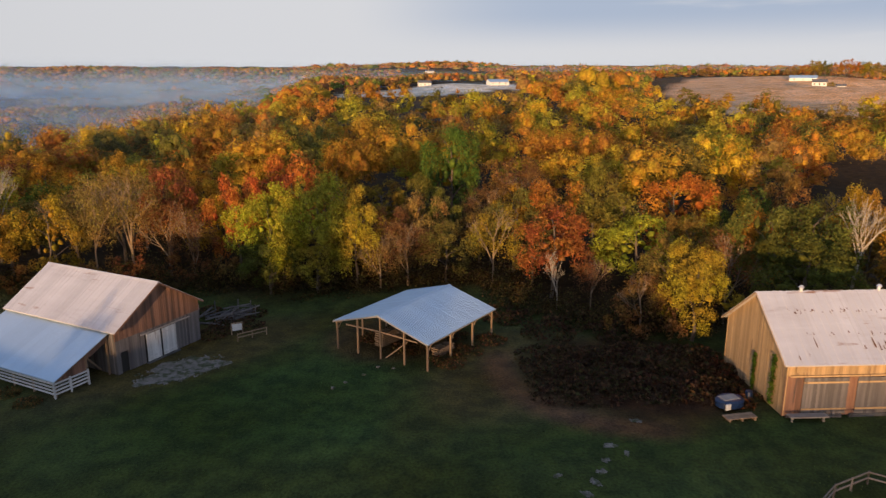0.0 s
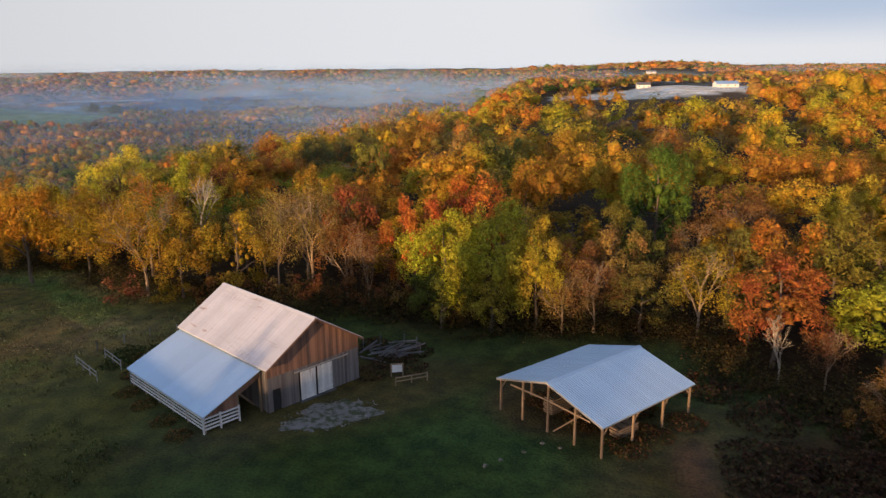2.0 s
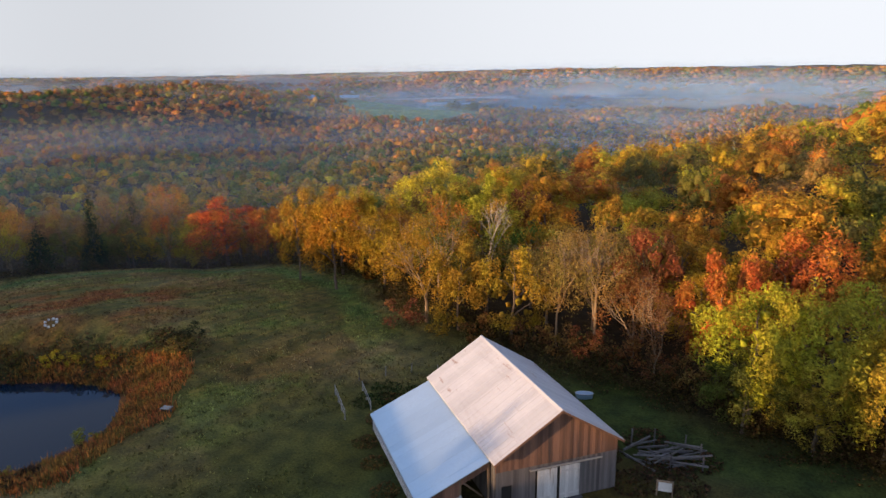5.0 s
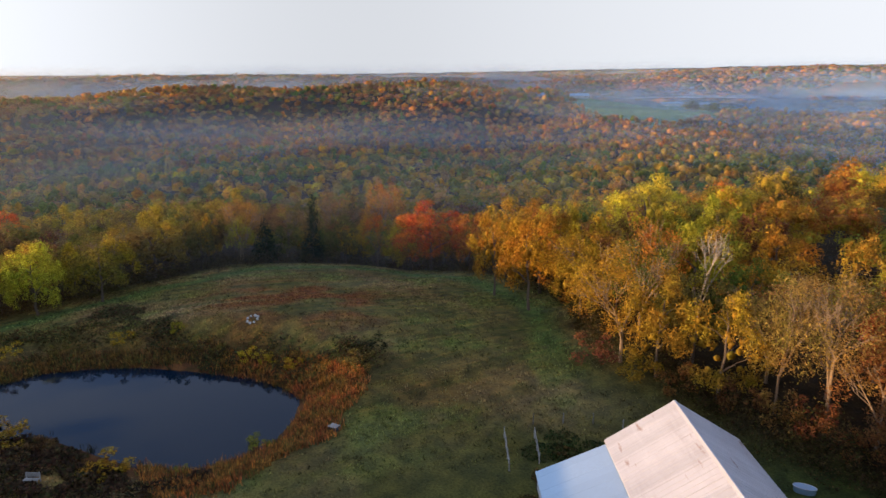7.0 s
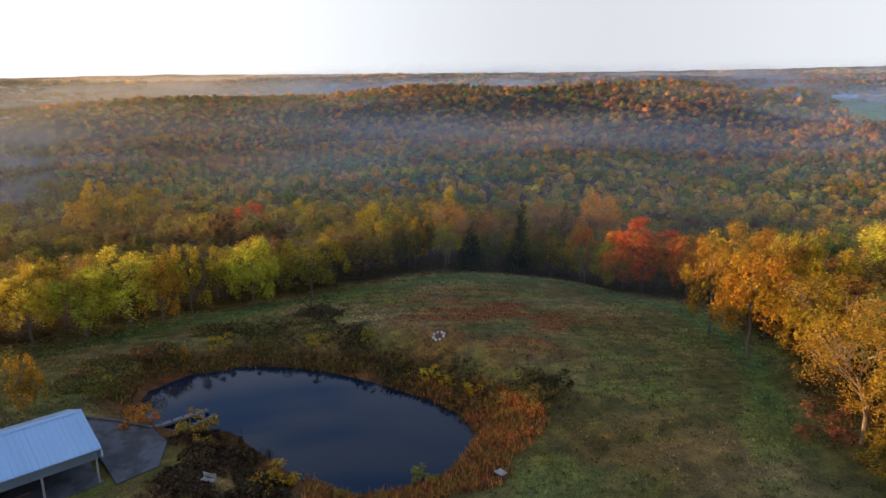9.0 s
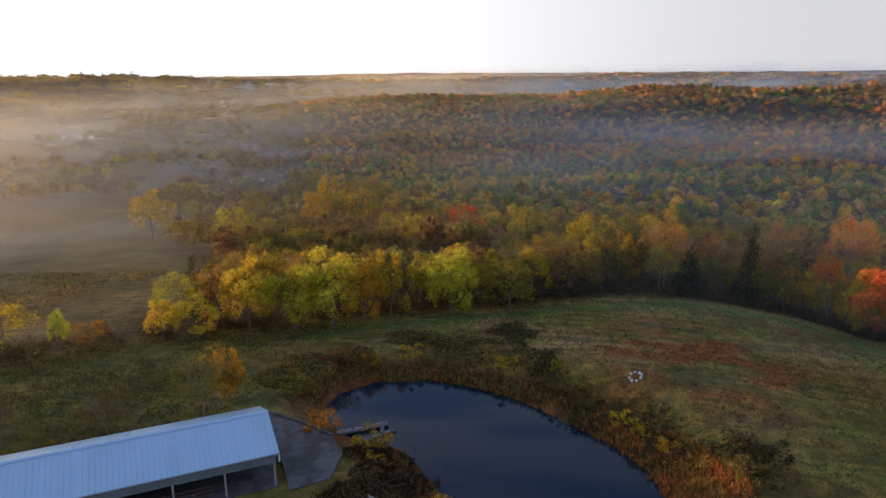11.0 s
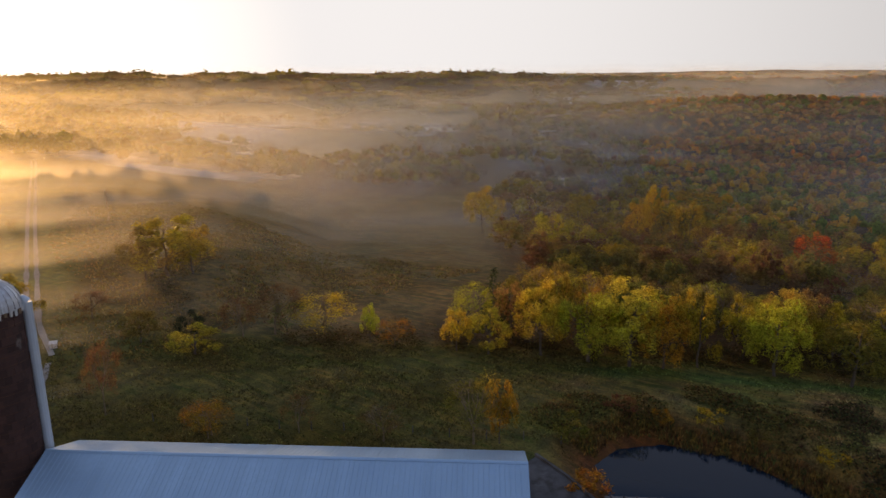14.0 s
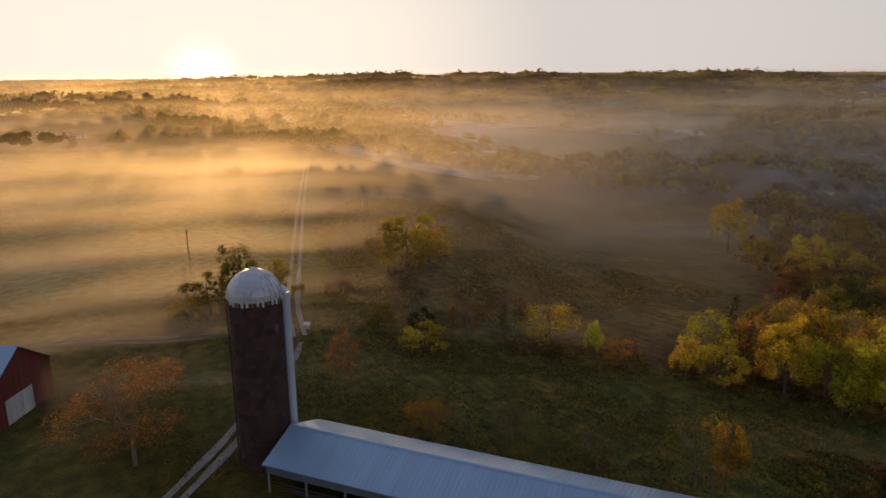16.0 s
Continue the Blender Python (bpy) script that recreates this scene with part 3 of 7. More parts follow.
def crown_mesh(seed, n, leaf, boughs=10, per=7, shape="round", low=-0.95, core=0.42, out=1.28):
    """A crown of boughs, each carrying leafy clumps on its outer side, with gaps between the boughs; about one unit in radius."""
    rng = np.random.RandomState(seed)
    if shape == "cone":
        h, t = rng.uniform(-0.95, 0.85, boughs * per), rng.uniform(0, 6.283, boughs * per)
        rad = 0.55 * (0.95 - h) / 1.9
        c = np.stack([rad * np.cos(t), rad * np.sin(t), h], 1)
        r = 0.12 + 0.24 * (0.95 - h) / 1.9
        mass, mass_r = np.zeros((0, 3)), np.zeros(0)
    else:
        k = np.arange(boughs)
        zc = np.clip(0.96 - (k + 0.5) / boughs * 1.62 + rng.normal(0, 0.06, boughs), -0.75, 0.97)
        phi = k * 2.4 + rng.uniform(0, 6.28) + rng.normal(0, 0.25, boughs)
        way = np.stack([np.sqrt(1 - zc * zc) * np.cos(phi), np.sqrt(1 - zc * zc) * np.sin(phi), zc], 1)
        mass, mass_r = way * rng.uniform(0.42, 0.66, boughs)[:, None], rng.uniform(0.26, 0.40, boughs)
        d = rng.normal(size=(boughs, per, 3)) * 0.8 + way[:, None] * 0.75 + (0, 0, 0.3)
        d /= np.linalg.norm(d, axis=2, keepdims=True)
        c = (mass[:, None] + d * (mass_r[:, None] * rng.uniform(0.6, 1.05, (boughs, per)))[:, :, None]).reshape(-1, 3)
        r = rng.uniform(0.095, 0.19, boughs * per)
    c[:, 2], mass[:, 2] = np.maximum(c[:, 2], low), np.maximum(mass[:, 2], low)
    lobes = len(c)
    pick = rng.choice(lobes, 3 * n, p=r ** 2 / (r ** 2).sum())
    d = rng.normal(size=(3 * n, 3))
    d[:, 2] += 0.25
    d /= np.linalg.norm(d, axis=1, keepdims=True)
    pos = c[pick] + d * (r[pick] * rng.uniform(0.6, out, 3 * n))[:, None]
    buried = np.zeros(3 * n, bool)
    for k in range(len(mass)):
        buried |= np.linalg.norm(pos - mass[k], axis=1) < mass_r[k] * 0.5
    take = np.nonzero(~buried)[0][:n]
    pos, d = pos[take], d[take]
    co, polys = leaf_cloud(rng, pos, d + rng.normal(size=d.shape) * 0.55, leaf)
    co = co.reshape(-1, 4, 3)[:, :3].reshape(-1, 3)
    polys = np.arange(len(co)).reshape(-1, 3)
    if core:
        v, f = ROUGH_BALL
        cc, rr = (np.concatenate([mass, mass * 0.45]), np.concatenate([mass_r * core, mass_r * core])) if len(mass) else (c, r * core)
        lumps = (v[None] * rng.uniform(0.2, 1.15, (len(cc), len(v), 1))) * rr[:, None, None] * 0.72 + cc[:, None]
        base = (f[None] + (np.arange(len(cc)) * len(v))[:, None, None]).reshape(-1, 3)
        polys = np.concatenate([base, len(cc) * len(v) + polys])
        co = np.concatenate([lumps.reshape(-1, 3), co])
    return mesh_arrays("crown", co, polys, LEAF)


TRUNKS = [trunk_mesh(s, BARK) for s in (1, 2, 3)]
BARES = [bare_mesh(s, TWIG, 5) for s in (4, 5, 6)]
PALES = [bare_mesh(s, PALE_BARK, 5, 0.6) for s in (7, 8)]
CROWNS = [crown_mesh(s, 6000, 0.034, 9 + s % 3, 7, out=1.2) for s in (21, 22, 23, 24, 25, 26)]
FINE_CROWNS = [crown_mesh(s, 12000, 0.0255, 11, 9, out=1.15) for s in (27, 28, 29)]
SPARSE = [crown_mesh(s, 3600, 0.030, 9, 6, core=0.0, out=1.7) for s in (31, 32, 33)]
BIG_SPARSE = [crown_mesh(s, 7000, 0.021, 11, 7, core=0.0, out=1.7) for s in (34, 35)]
CONES = [crown_mesh(s, 2200, 0.055, 11, 4, "cone") for s in (41, 42)]
BUSHES = [crown_mesh(s, 900, 0.065, 6, 5, "round", -0.2, out=1.4) for s in (51, 52, 53)]
HUES = {"yellow": (0.50, 0.33, 0.030), "gold": (0.39, 0.225, 0.026), "orange": (0.46, 0.205, 0.032), "rust": (0.29, 0.130, 0.040), "red": (0.60, 0.145, 0.025), "scarlet": (0.47, 0.15, 0.045), "crimson": (0.30, 0.035, 0.02),
        "lime": (0.40, 0.34, 0.035), "bright": (0.55, 0.46, 0.047), "green": (0.125, 0.155, 0.026), "olive": (0.19, 0.165, 0.036), "brown": (0.21, 0.11, 0.042), "dark": (0.040, 0.055, 0.020), "tan": (0.32, 0.20, 0.06), "mellow": (0.36, 0.275, 0.032)}
WORDS = {"scarlet": "scarlet", "bright": "bright yellow", "yellow": "yellow", "gold": "golden", "orange": "orange", "rust": "rusty", "red": "red", "crimson": "crimson", "lime": "yellow-green", "green": "green", "olive": "olive",
         "brown": "brown", "dark": "dark", "tan": "tan", "mellow": "mellow golden"}
tree_rng = random.Random(77)
planted = []


def tree(x, y, h, r, hue, kind="full", where="at the edge of the wood", group="woodland trees", base=None):
    """One tree: a trunk with limbs, and a crown in the given hue. r: the crown's radius."""
    z = (ground_z(x, y) if base is None else base) - 0.15
    r *= 1.12
    root = new("tree" if kind != "bush" else "shrub")
    root.matrix_world = pose(x, y, z, 0, 0, tree_rng.uniform(0, 360))
    planted.append((x, y, r))
    full = {"full": CROWNS, "fine": FINE_CROWNS, "sparse": BIG_SPARSE if r > 6 else SPARSE, "cone": CONES, "bush": BUSHES}.get(kind)
    if kind != "bush":
        me = tree_rng.choice(BARES if kind == "sparse" else PALES if kind == "bare" else TRUNKS)
        t = new("trunk", me)
        t.parent = root
        w = r / 0.42 if kind not in ("sparse", "bare") else r / 0.45
        t.scale = (w, w, h * (0.92 if kind in ("sparse", "bare") else 0.85))
    if full:
        c = new("crown", tree_rng.choice(full))
        c.parent = root
        half = h * {"cone": 0.5, "bush": 0.62, "sparse": 0.45}.get(kind, 0.50)
        c.location = (0, 0, h - half * 1.02 if kind != "bush" else h * 0.3)
        c.scale = (r, r, half)
        j = [tree_rng.uniform(0.85, 1.15) for _ in range(3)]
        c.color = (*[min(1, a * b) for a, b in zip(HUES[hue], j)], 1)
    if kind == "bare":
        label = "leafless pale-barked tree %s" % where
    elif kind == "bush":
        label = "low %s shrub %s" % (WORDS[hue], where)
    elif kind == "sparse":
        label = "thinning tree, sparse %s leaves, %s" % (WORDS[hue], where)
    elif kind == "cone":
        label = "pointed %s cedar %s" % (WORDS[hue], where)
    else:
        label = "broadleaf tree, %s autumn leaves, %s" % (WORDS[hue], where)
    return tagged(root, label, "shrub" if kind == "bush" else "tree", group=group)

tree(-21.2, 79.0, 15.6, 5.4, "lime", "fine", "in front of the wood", "woodland trees")
tree(-14.8, 79.5, 17.2, 6.4, "lime", "fine", "in front of the wood", "woodland trees")
tree(-9.4, 79.0, 14.8, 4.6, "lime", "fine", "in front of the wood", "woodland trees")
tree(-20.8, 77.0, 9.0, 4.2, "green", "fine", "in front of the wood", "woodland trees")
tree(-14.4, 77.0, 8.6, 4.0, "lime", "fine", "in front of the wood", "woodland trees")
tree(-20.6, 95.2, 17.0, 6.6, "orange", "full", "in front of the wood", "woodland trees")
tree(-26.6, 85.5, 16.4, 4.4, "scarlet", "full", "in front of the wood", "woodland trees")
tree(-45.5, 91.0, 14.8, 7.0, "tan", "sparse", "in front of the wood", "woodland trees")
tree(-51.8, 89.3, 13.6, 5.2, "brown", "sparse", "in front of the wood", "woodland trees")
tree(-36.8, 85.2, 12.0, 4.3, "rust", "sparse", "in front of the wood", "woodland trees")
tree(-23.2, 94.6, 14.8, 5.5, "rust", "full", "in front of the wood", "woodland trees")
tree(5.5, 106.5, 19.6, 5.9, "green", "fine", "in front of the wood", "woodland trees")
tree(-0.6, 96.7, 12.7, 3.6, "olive", "full", "in front of the wood", "woodland trees")
tree(-2.2, 79.2, 10.2, 4.4, "brown", "sparse", "in front of the wood", "woodland trees")
tree(-6.0, 78.6, 8.4, 3.2, "tan", "sparse", "in front of the wood", "woodland trees")
tree(15.3, 79.2, 10.7, 3.7, "olive", "full", "in front of the wood", "woodland trees")
tree(16.7, 68.7, 8.9, 2.5, "tan", "bare", "in front of the wood", "woodland trees")
tree(20.9, 68.2, 8.0, 2.5, "brown", "sparse", "in front of the wood", "woodland trees")
tree(28.3, 74.4, 12.2, 6.4, "lime", "full", "in front of the wood", "woodland trees")
tree(36.7, 82.5, 16.2, 6.4, "orange", "full", "in front of the wood", "woodland trees")
tree(29.8, 57.7, 12.2, 4.7, "lime", "fine", "in front of the wood", "woodland trees")
tree(41.7, 57.8, 13.1, 6.6, "green", "fine", "in front of the wood", "woodland trees")
tree(43.6, 71.7, 12.9, 4.4, "gold", "full", "in front of the wood", "woodland trees")
tree(49.8, 61.0, 16.8, 4.1, "tan", "bare", "in front of the wood", "woodland trees")
tree(51.9, 80.8, 15.3, 5.8, "rust", "full", "in front of the wood", "woodland trees")
tree(31.8, 105.1, 16.1, 6.1, "lime", "fine", "in front of the wood", "woodland trees")
tree(16.7, 108.4, 13.8, 6.6, "rust", "full", "in front of the wood", "woodland trees")
tree(21.1, 94.4, 9.9, 4.1, "gold", "sparse", "in front of the wood", "woodland trees")
tree(10.4, 96.1, 10.5, 4.6, "brown", "sparse", "in front of the wood", "woodland trees")
tree(24.7, 60.2, 8.0, 3.0, "brown", "sparse", "in front of the wood", "woodland trees")
tree(-88.5, 82.3, 16.2, 5.5, "gold", "full", "in front of the wood", "woodland trees")
tree(-100.7, 84.0, 15.6, 4.4, "gold", "full", "in front of the wood", "woodland trees")
tree(-95.5, 113.8, 20.5, 7.4, "bright", "fine", "in front of the wood", "woodland trees")
tree(-65.6, 79.8, 15.8, 6.1, "gold", "sparse", "in front of the wood", "woodland trees")
tree(-60.2, 80.4, 13.8, 4.8, "gold", "full", "in front of the wood", "woodland trees")
tree(-65.2, 93.0, 17.0, 3.6, "tan", "bare", "in front of the wood", "woodland trees")
tree(-52.0, 81.5, 13.2, 5.0, "gold", "full", "in front of the wood", "woodland trees")
tree(-46.6, 83.7, 16.5, 4.1, "tan", "sparse", "in front of the wood", "woodland trees")
tree(-42.2, 85.6, 17.2, 5.6, "tan", "sparse", "in front of the wood", "woodland trees")
tree(-48.9, 111.9, 11.2, 4.8, "rust", "full", "in front of the wood", "woodland trees")
tree(-32.2, 81.5, 12.3, 3.1, "brown", "sparse", "in front of the wood", "woodland trees")
tree(-141.0, 93.5, 16.5, 8.4, "red", "fine", "round the hay meadow", "meadow trees")
tree(-133.0, 99.0, 13.6, 4.6, "orange", "full", "round the hay meadow", "meadow trees")
tree(-138.6, 104.6, 14.1, 4.4, "orange", "full", "round the hay meadow", "meadow trees")
tree(-116.3, 96.9, 17.3, 6.1, "gold", "full", "round the hay meadow", "meadow trees")
tree(-97.9, 91.7, 17.1, 6.2, "gold", "fine", "round the hay meadow", "meadow trees")
tree(-79.9, 87.6, 14.7, 7.5, "gold", "sparse", "round the hay meadow", "meadow trees")
tree(-81.1, 86.2, 12.8, 4.7, "gold", "full", "round the hay meadow", "meadow trees")
tree(-173.6, 77.2, 18.1, 4.2, "dark", "cone", "round the hay meadow", "meadow trees")
tree(-190.6, 95.0, 19.6, 4.8, "dark", "cone", "round the hay meadow", "meadow trees")
tree(-188.3, 88.3, 20.9, 7.8, "tan", "sparse", "round the hay meadow", "meadow trees")
tree(-201.5, 109.4, 26.9, 7.3, "orange", "sparse", "round the hay meadow", "meadow trees")
tree(-169.9, 57.9, 15.5, 6.4, "tan", "sparse", "round the hay meadow", "meadow trees")
tree(-169.3, 49.7, 14.0, 5.6, "olive", "full", "round the hay meadow", "meadow trees")
tree(-172.7, 69.6, 15.0, 5.6, "tan", "sparse", "round the hay meadow", "meadow trees")
tree(-152.8, 36.2, 11.1, 6.5, "olive", "full", "round the hay meadow", "meadow trees")
tree(-132.9, 15.5, 13.1, 4.9, "bright", "fine", "round the hay meadow", "meadow trees")
tree(-135.3, 25.2, 10.7, 5.2, "olive", "full", "round the hay meadow", "meadow trees")
tree(-121.3, -9.1, 12.1, 5.3, "bright", "fine", "round the hay meadow", "meadow trees")
tree(-119.5, -16.2, 12.9, 5.0, "bright", "fine", "along the field hedge", "hedge trees")
tree(-122.6, -3.0, 14.3, 6.6, "bright", "fine", "along the field hedge", "hedge trees")
tree(-124.6, 1.5, 12.4, 4.0, "yellow", "fine", "along the field hedge", "hedge trees")
tree(-121.9, -9.4, 13.9, 3.6, "gold", "sparse", "along the field hedge", "hedge trees")
tree(-128.7, 5.5, 13.8, 3.7, "yellow", "full", "along the field hedge", "hedge trees")
tree(-113.9, -22.5, 7.9, 3.4, "bright", "full", "along the field hedge", "hedge trees")
tree(-112.2, -27.3, 7.7, 2.8, "bright", "full", "along the field hedge", "hedge trees")
tree(-107.6, -41.2, 7.5, 1.5, "bright", "full", "along the field hedge", "hedge trees")
tree(-104.8, -48.9, 9.0, 5.3, "bright", "sparse", "along the field hedge", "hedge trees")
tree(-108.9, -37.2, 5.1, 3.3, "orange", "sparse", "along the field hedge", "hedge trees")
tree(-99.8, -55.2, 9.6, 4.4, "brown", "sparse", "along the field hedge", "hedge trees")
tree(-86.0, -57.4, 4.9, 4.1, "bright", "full", "along the field hedge", "hedge trees")
tree(-204.6, -56.2, 16.0, 6.4, "lime", "fine", "along the field hedge", "hedge trees")
tree(-273.8, -122.4, 21.0, 9.4, "yellow", "fine", "along the field hedge", "hedge trees")
tree(-428.5, -111.6, 22.1, 13.1, "mellow", "full", "along the field hedge", "hedge trees")
tree(-373.2, -61.4, 19.6, 13.3, "mellow", "full", "along the field hedge", "hedge trees")
tree(-317.9, -98.0, 19.3, 8.6, "mellow", "full", "along the field hedge", "hedge trees")
tree(-240.0, 7.0, 18.5, 6.0, "red", "full", "beyond the hay meadow", "meadow trees")
tree(-147.0, 14.3, 11.8, 5.3, "lime", "fine", "along the field hedge", "hedge trees")
tree(-156.0, 29.0, 10.9, 7.3, "olive", "sparse", "along the field hedge", "hedge trees")
tree(-88.7, -9.2, 9.4, 3.7, "olive", "sparse", "along the field hedge", "hedge trees")
tree(-90.6, -6.8, 8.9, 2.0, "gold", "full", "along the field hedge", "hedge trees")
tree(-72.0, -35.4, 4.9, 3.1, "gold", "sparse", "along the field hedge", "hedge trees")
tree(-82.8, -17.9, 5.3, 2.8, "brown", "sparse", "along the field hedge", "hedge trees")
tree(-78.7, -27.7, 5.6, 2.1, "brown", "sparse", "along the field hedge", "hedge trees")
tree(-108.9, -97.7, 14.0, 7.4, "mellow", "fine", "near the farm lane", "lane trees")
tree(-104.6, -99.6, 11.5, 5.2, "olive", "full", "near the farm lane", "lane trees")
tree(-113.6, -96.0, 11.0, 5.4, "mellow", "full", "near the farm lane", "lane trees")
tree(-70.5, -98.0, 12.6, 4.4, "green", "full", "near the farm lane", "lane trees")
tree(-77.0, -94.5, 8.8, 4.6, "mellow", "full", "near the farm lane", "lane trees")
tree(-64.0, -95.5, 8.6, 4.8, "olive", "full", "near the farm lane", "lane trees")
tree(-58.5, -91.0, 5.6, 3.4, "gold", "full", "near the farm lane", "lane trees")
tree(-40.5, -49.9, 13.0, 7.2, "rust", "sparse", "near the farm lane", "lane trees")
tree(-67.4, -50.1, 11.4, 2.4, "brown", "sparse", "near the farm lane", "lane trees")
tree(-71.3, -35.1, 4.7, 2.2, "gold", "sparse", "near the farm lane", "lane trees")
tree(-83.9, -68.5, 6.1, 3.0, "olive", "full", "near the farm lane", "lane trees")
tree(-89.9, -64.1, 4.9, 2.4, "dark", "full", "near the farm lane", "lane trees")
tree(-85.9, -86.1, 5.8, 3.3, "brown", "sparse", "near the farm lane", "lane trees")
tree(-95.0, -57.4, 7.7, 3.3, "brown", "sparse", "near the farm lane", "lane trees")
tree(-101.7, -54.5, 6.4, 3.3, "olive", "sparse", "near the farm lane", "lane trees")
tree(-67.2, 77.0, 4.5, 3.3, "brown", "bush", "in front of the wood", "woodland trees")
tree(-60.5, 78.2, 4.6, 3.0, "gold", "bush", "in front of the wood", "woodland trees")
tree(-55.7, 79.5, 5.0, 2.7, "rust", "bush", "in front of the wood", "woodland trees")
tree(-48.9, 81.1, 5.0, 3.1, "brown", "bush", "in front of the wood", "woodland trees")
tree(-44.6, 82.0, 4.8, 2.6, "tan", "bush", "in front of the wood", "woodland trees")
tree(-41.2, 82.8, 5.4, 3.0, "brown", "bush", "in front of the wood", "woodland trees")
tree(-36.3, 83.0, 5.1, 3.1, "rust", "bush", "in front of the wood", "woodland trees")
tree(-30.7, 81.6, 5.3, 2.8, "brown", "bush", "in front of the wood", "woodland trees")
tree(-27.8, 81.7, 5.4, 2.6, "tan", "bush", "in front of the wood", "woodland trees")
tree(26.7, 57.9, 5.5, 3.0, "brown", "bush", "in front of the wood", "woodland trees")
tree(22.6, 59.4, 5.3, 2.6, "rust", "bush", "in front of the wood", "woodland trees")
tree(-104.5, 93.7, 5.4, 4.0, "brown", "bush", "round the hay meadow", "meadow trees")
tree(-89.1, 89.9, 5.1, 3.5, "gold", "bush", "round the hay meadow", "meadow trees")

for x, y, top, r, hue, kind in ((-258, -32, 2.0, 6.5, "mellow", "full"), (-268, -47, 4.5, 6.0, "mellow", "full"), (-262, -40, -4, 7.0, "olive", "full"), (-276, -56, -4, 6.5, "yellow", "full"), (-246, -22, -4, 6.0, "brown", "sparse"), (-252, -8, -5, 6.0, "olive", "full"), (-232, 21, -0.5, 6.0, "mellow", "full"), (-219, 28, 2.0, 6.5, "mellow", "full"),
                                (-226, 33, -2, 6.0, "olive", "full"), (-209, 36, 1.0, 6.0, "olive", "full"), (-188, 43, 6.5, 6.2, "mellow", "full"), (-197, 50, 4.5, 6.0, "olive", "full"), (-178, 34, 4.0, 6.0, "mellow", "sparse"), (-169, 24, 3.5, 6.0, "olive", "full"), (-164, 12.5, 2.6, 5.5, "lime", "fine"), (-158, 20, 3.0, 5.5, "mellow", "full"),
                                (-169, -2, 0.6, 5.0, "mellow", "full"), (-160, 3, 0.5, 5.0, "olive", "full"), (-180, 60, 6.5, 6.0, "tan", "sparse"), (-152, 10, 4.5, 5.0, "mellow", "fine"), (-204, 20, -1.5, 6.5, "brown", "sparse"), (-192, 28, 0.5, 6.0, "olive", "full"), (-184, 18, -0.5, 6.0, "tan", "sparse"), (-196, 62, 6.0, 6.5, "mellow", "full")):
    tree(x, y, top - ground_z(x, y), r, hue, kind, "west of the hay meadow", "meadow trees")

for x0, y0, x1, y1, count in ((-450, -525, -424, -410, 9), (-424, -405, -458, -360, 6), (-345, -512, -405, -486, 6), (-640, -520, -720, -460, 6), (-318, -555, -345, -515, 4), (-700, -400, -660, -330, 5)):
    for i in range(count):
        q = (i + tree_rng.uniform(0.1, 0.9)) / count
        tree(x0 + (x1 - x0) * q + tree_rng.uniform(-6, 6), y0 + (y1 - y0) * q + tree_rng.uniform(-6, 6), tree_rng.uniform(8, 14), tree_rng.uniform(5.5, 8.5), tree_rng.choice(("olive", "tan", "mellow", "brown")), "full", "in the misty valley", "valley trees")
for x, y, h, r, hue in ((475, 868, 17, 8, "tan"), (486, 856, 19, 8, "orange"), (497, 852, 23, 9, "mellow"), (506, 846, 22, 8, "olive"), (515, 838, 21, 8, "tan"), (525, 836, 24, 9, "orange"), (534, 828, 21, 8, "orange"), (543, 820, 22, 8, "mellow"), (552, 814, 20, 9, "tan"), (561, 808, 23, 9, "mellow"), (570, 800, 19, 8, "orange"), (508, 870, 20, 9, "tan"), (548, 838, 22, 9, "olive"),
                       (384, 908, 14, 11, "tan"), (330, 935, 13, 9, "orange"), (342, 928, 10, 7, "tan"), (412, 690, 10, 5, "olive"), (418, 684, 8, 4.5, "mellow")):
    tree(x, y, h, r, hue, "full", "on the stubble hill", "hill trees")

# the first rows of the wood round the clearing
MIX = ("orange", "gold", "yellow", "rust", "olive", "green", "lime", "brown", "tan", "gold", "lime", "orange", "olive")


def fill_edge(limit):
    rng = random.Random(5)
    cand = []
    for k in range(9000):
        x, y = rng.uniform(-200, 75), rng.uniform(-30, 150)
        cand.append((x, y))
    xs, ys = np.array(cand).T
    d = edge_distance(CLEARING, xs, ys)
    ok = (d > 1.5) & (d < 34) & ~inside(MEADOW, xs, ys)
    ok &= (xs < -100) | (ys > 50)
    made = 0
    for i in np.argsort(d + np.array([rng.uniform(0, 6) for _ in xs])):
        x, y = xs[i], ys[i]
        if not ok[i] or any((x - a) ** 2 + (y - b) ** 2 < (0.62 * (c + 3.2)) ** 2 for a, b, c in planted):
            continue
        if made >= limit:
            break
        made += 1
        h, r = (rng.uniform(8, 12), rng.uniform(2.8, 4.4)) if x < -138 and y < 85 else (rng.uniform(9, 15), rng.uniform(2.8, 4.6)) if x < -110 else (rng.uniform(11, 17), rng.uniform(3.6, 6.2))
        west = x < -100 and y < 75
        front = -30 < x < 14 and y < 92
        hue = rng.choice(("brown", "olive", "tan", "gold") if front else ("olive", "mellow", "tan", "mellow", "lime", "olive", "olive") if west else MIX)
        h *= 0.75 if front else 1
        kind = rng.choices(("full", "sparse", "cone" if west else "full"), (6, 2.2, 0.8))[0]
        tree(x, y, h, r, "dark" if kind == "cone" else hue, kind)


fill_edge(175)


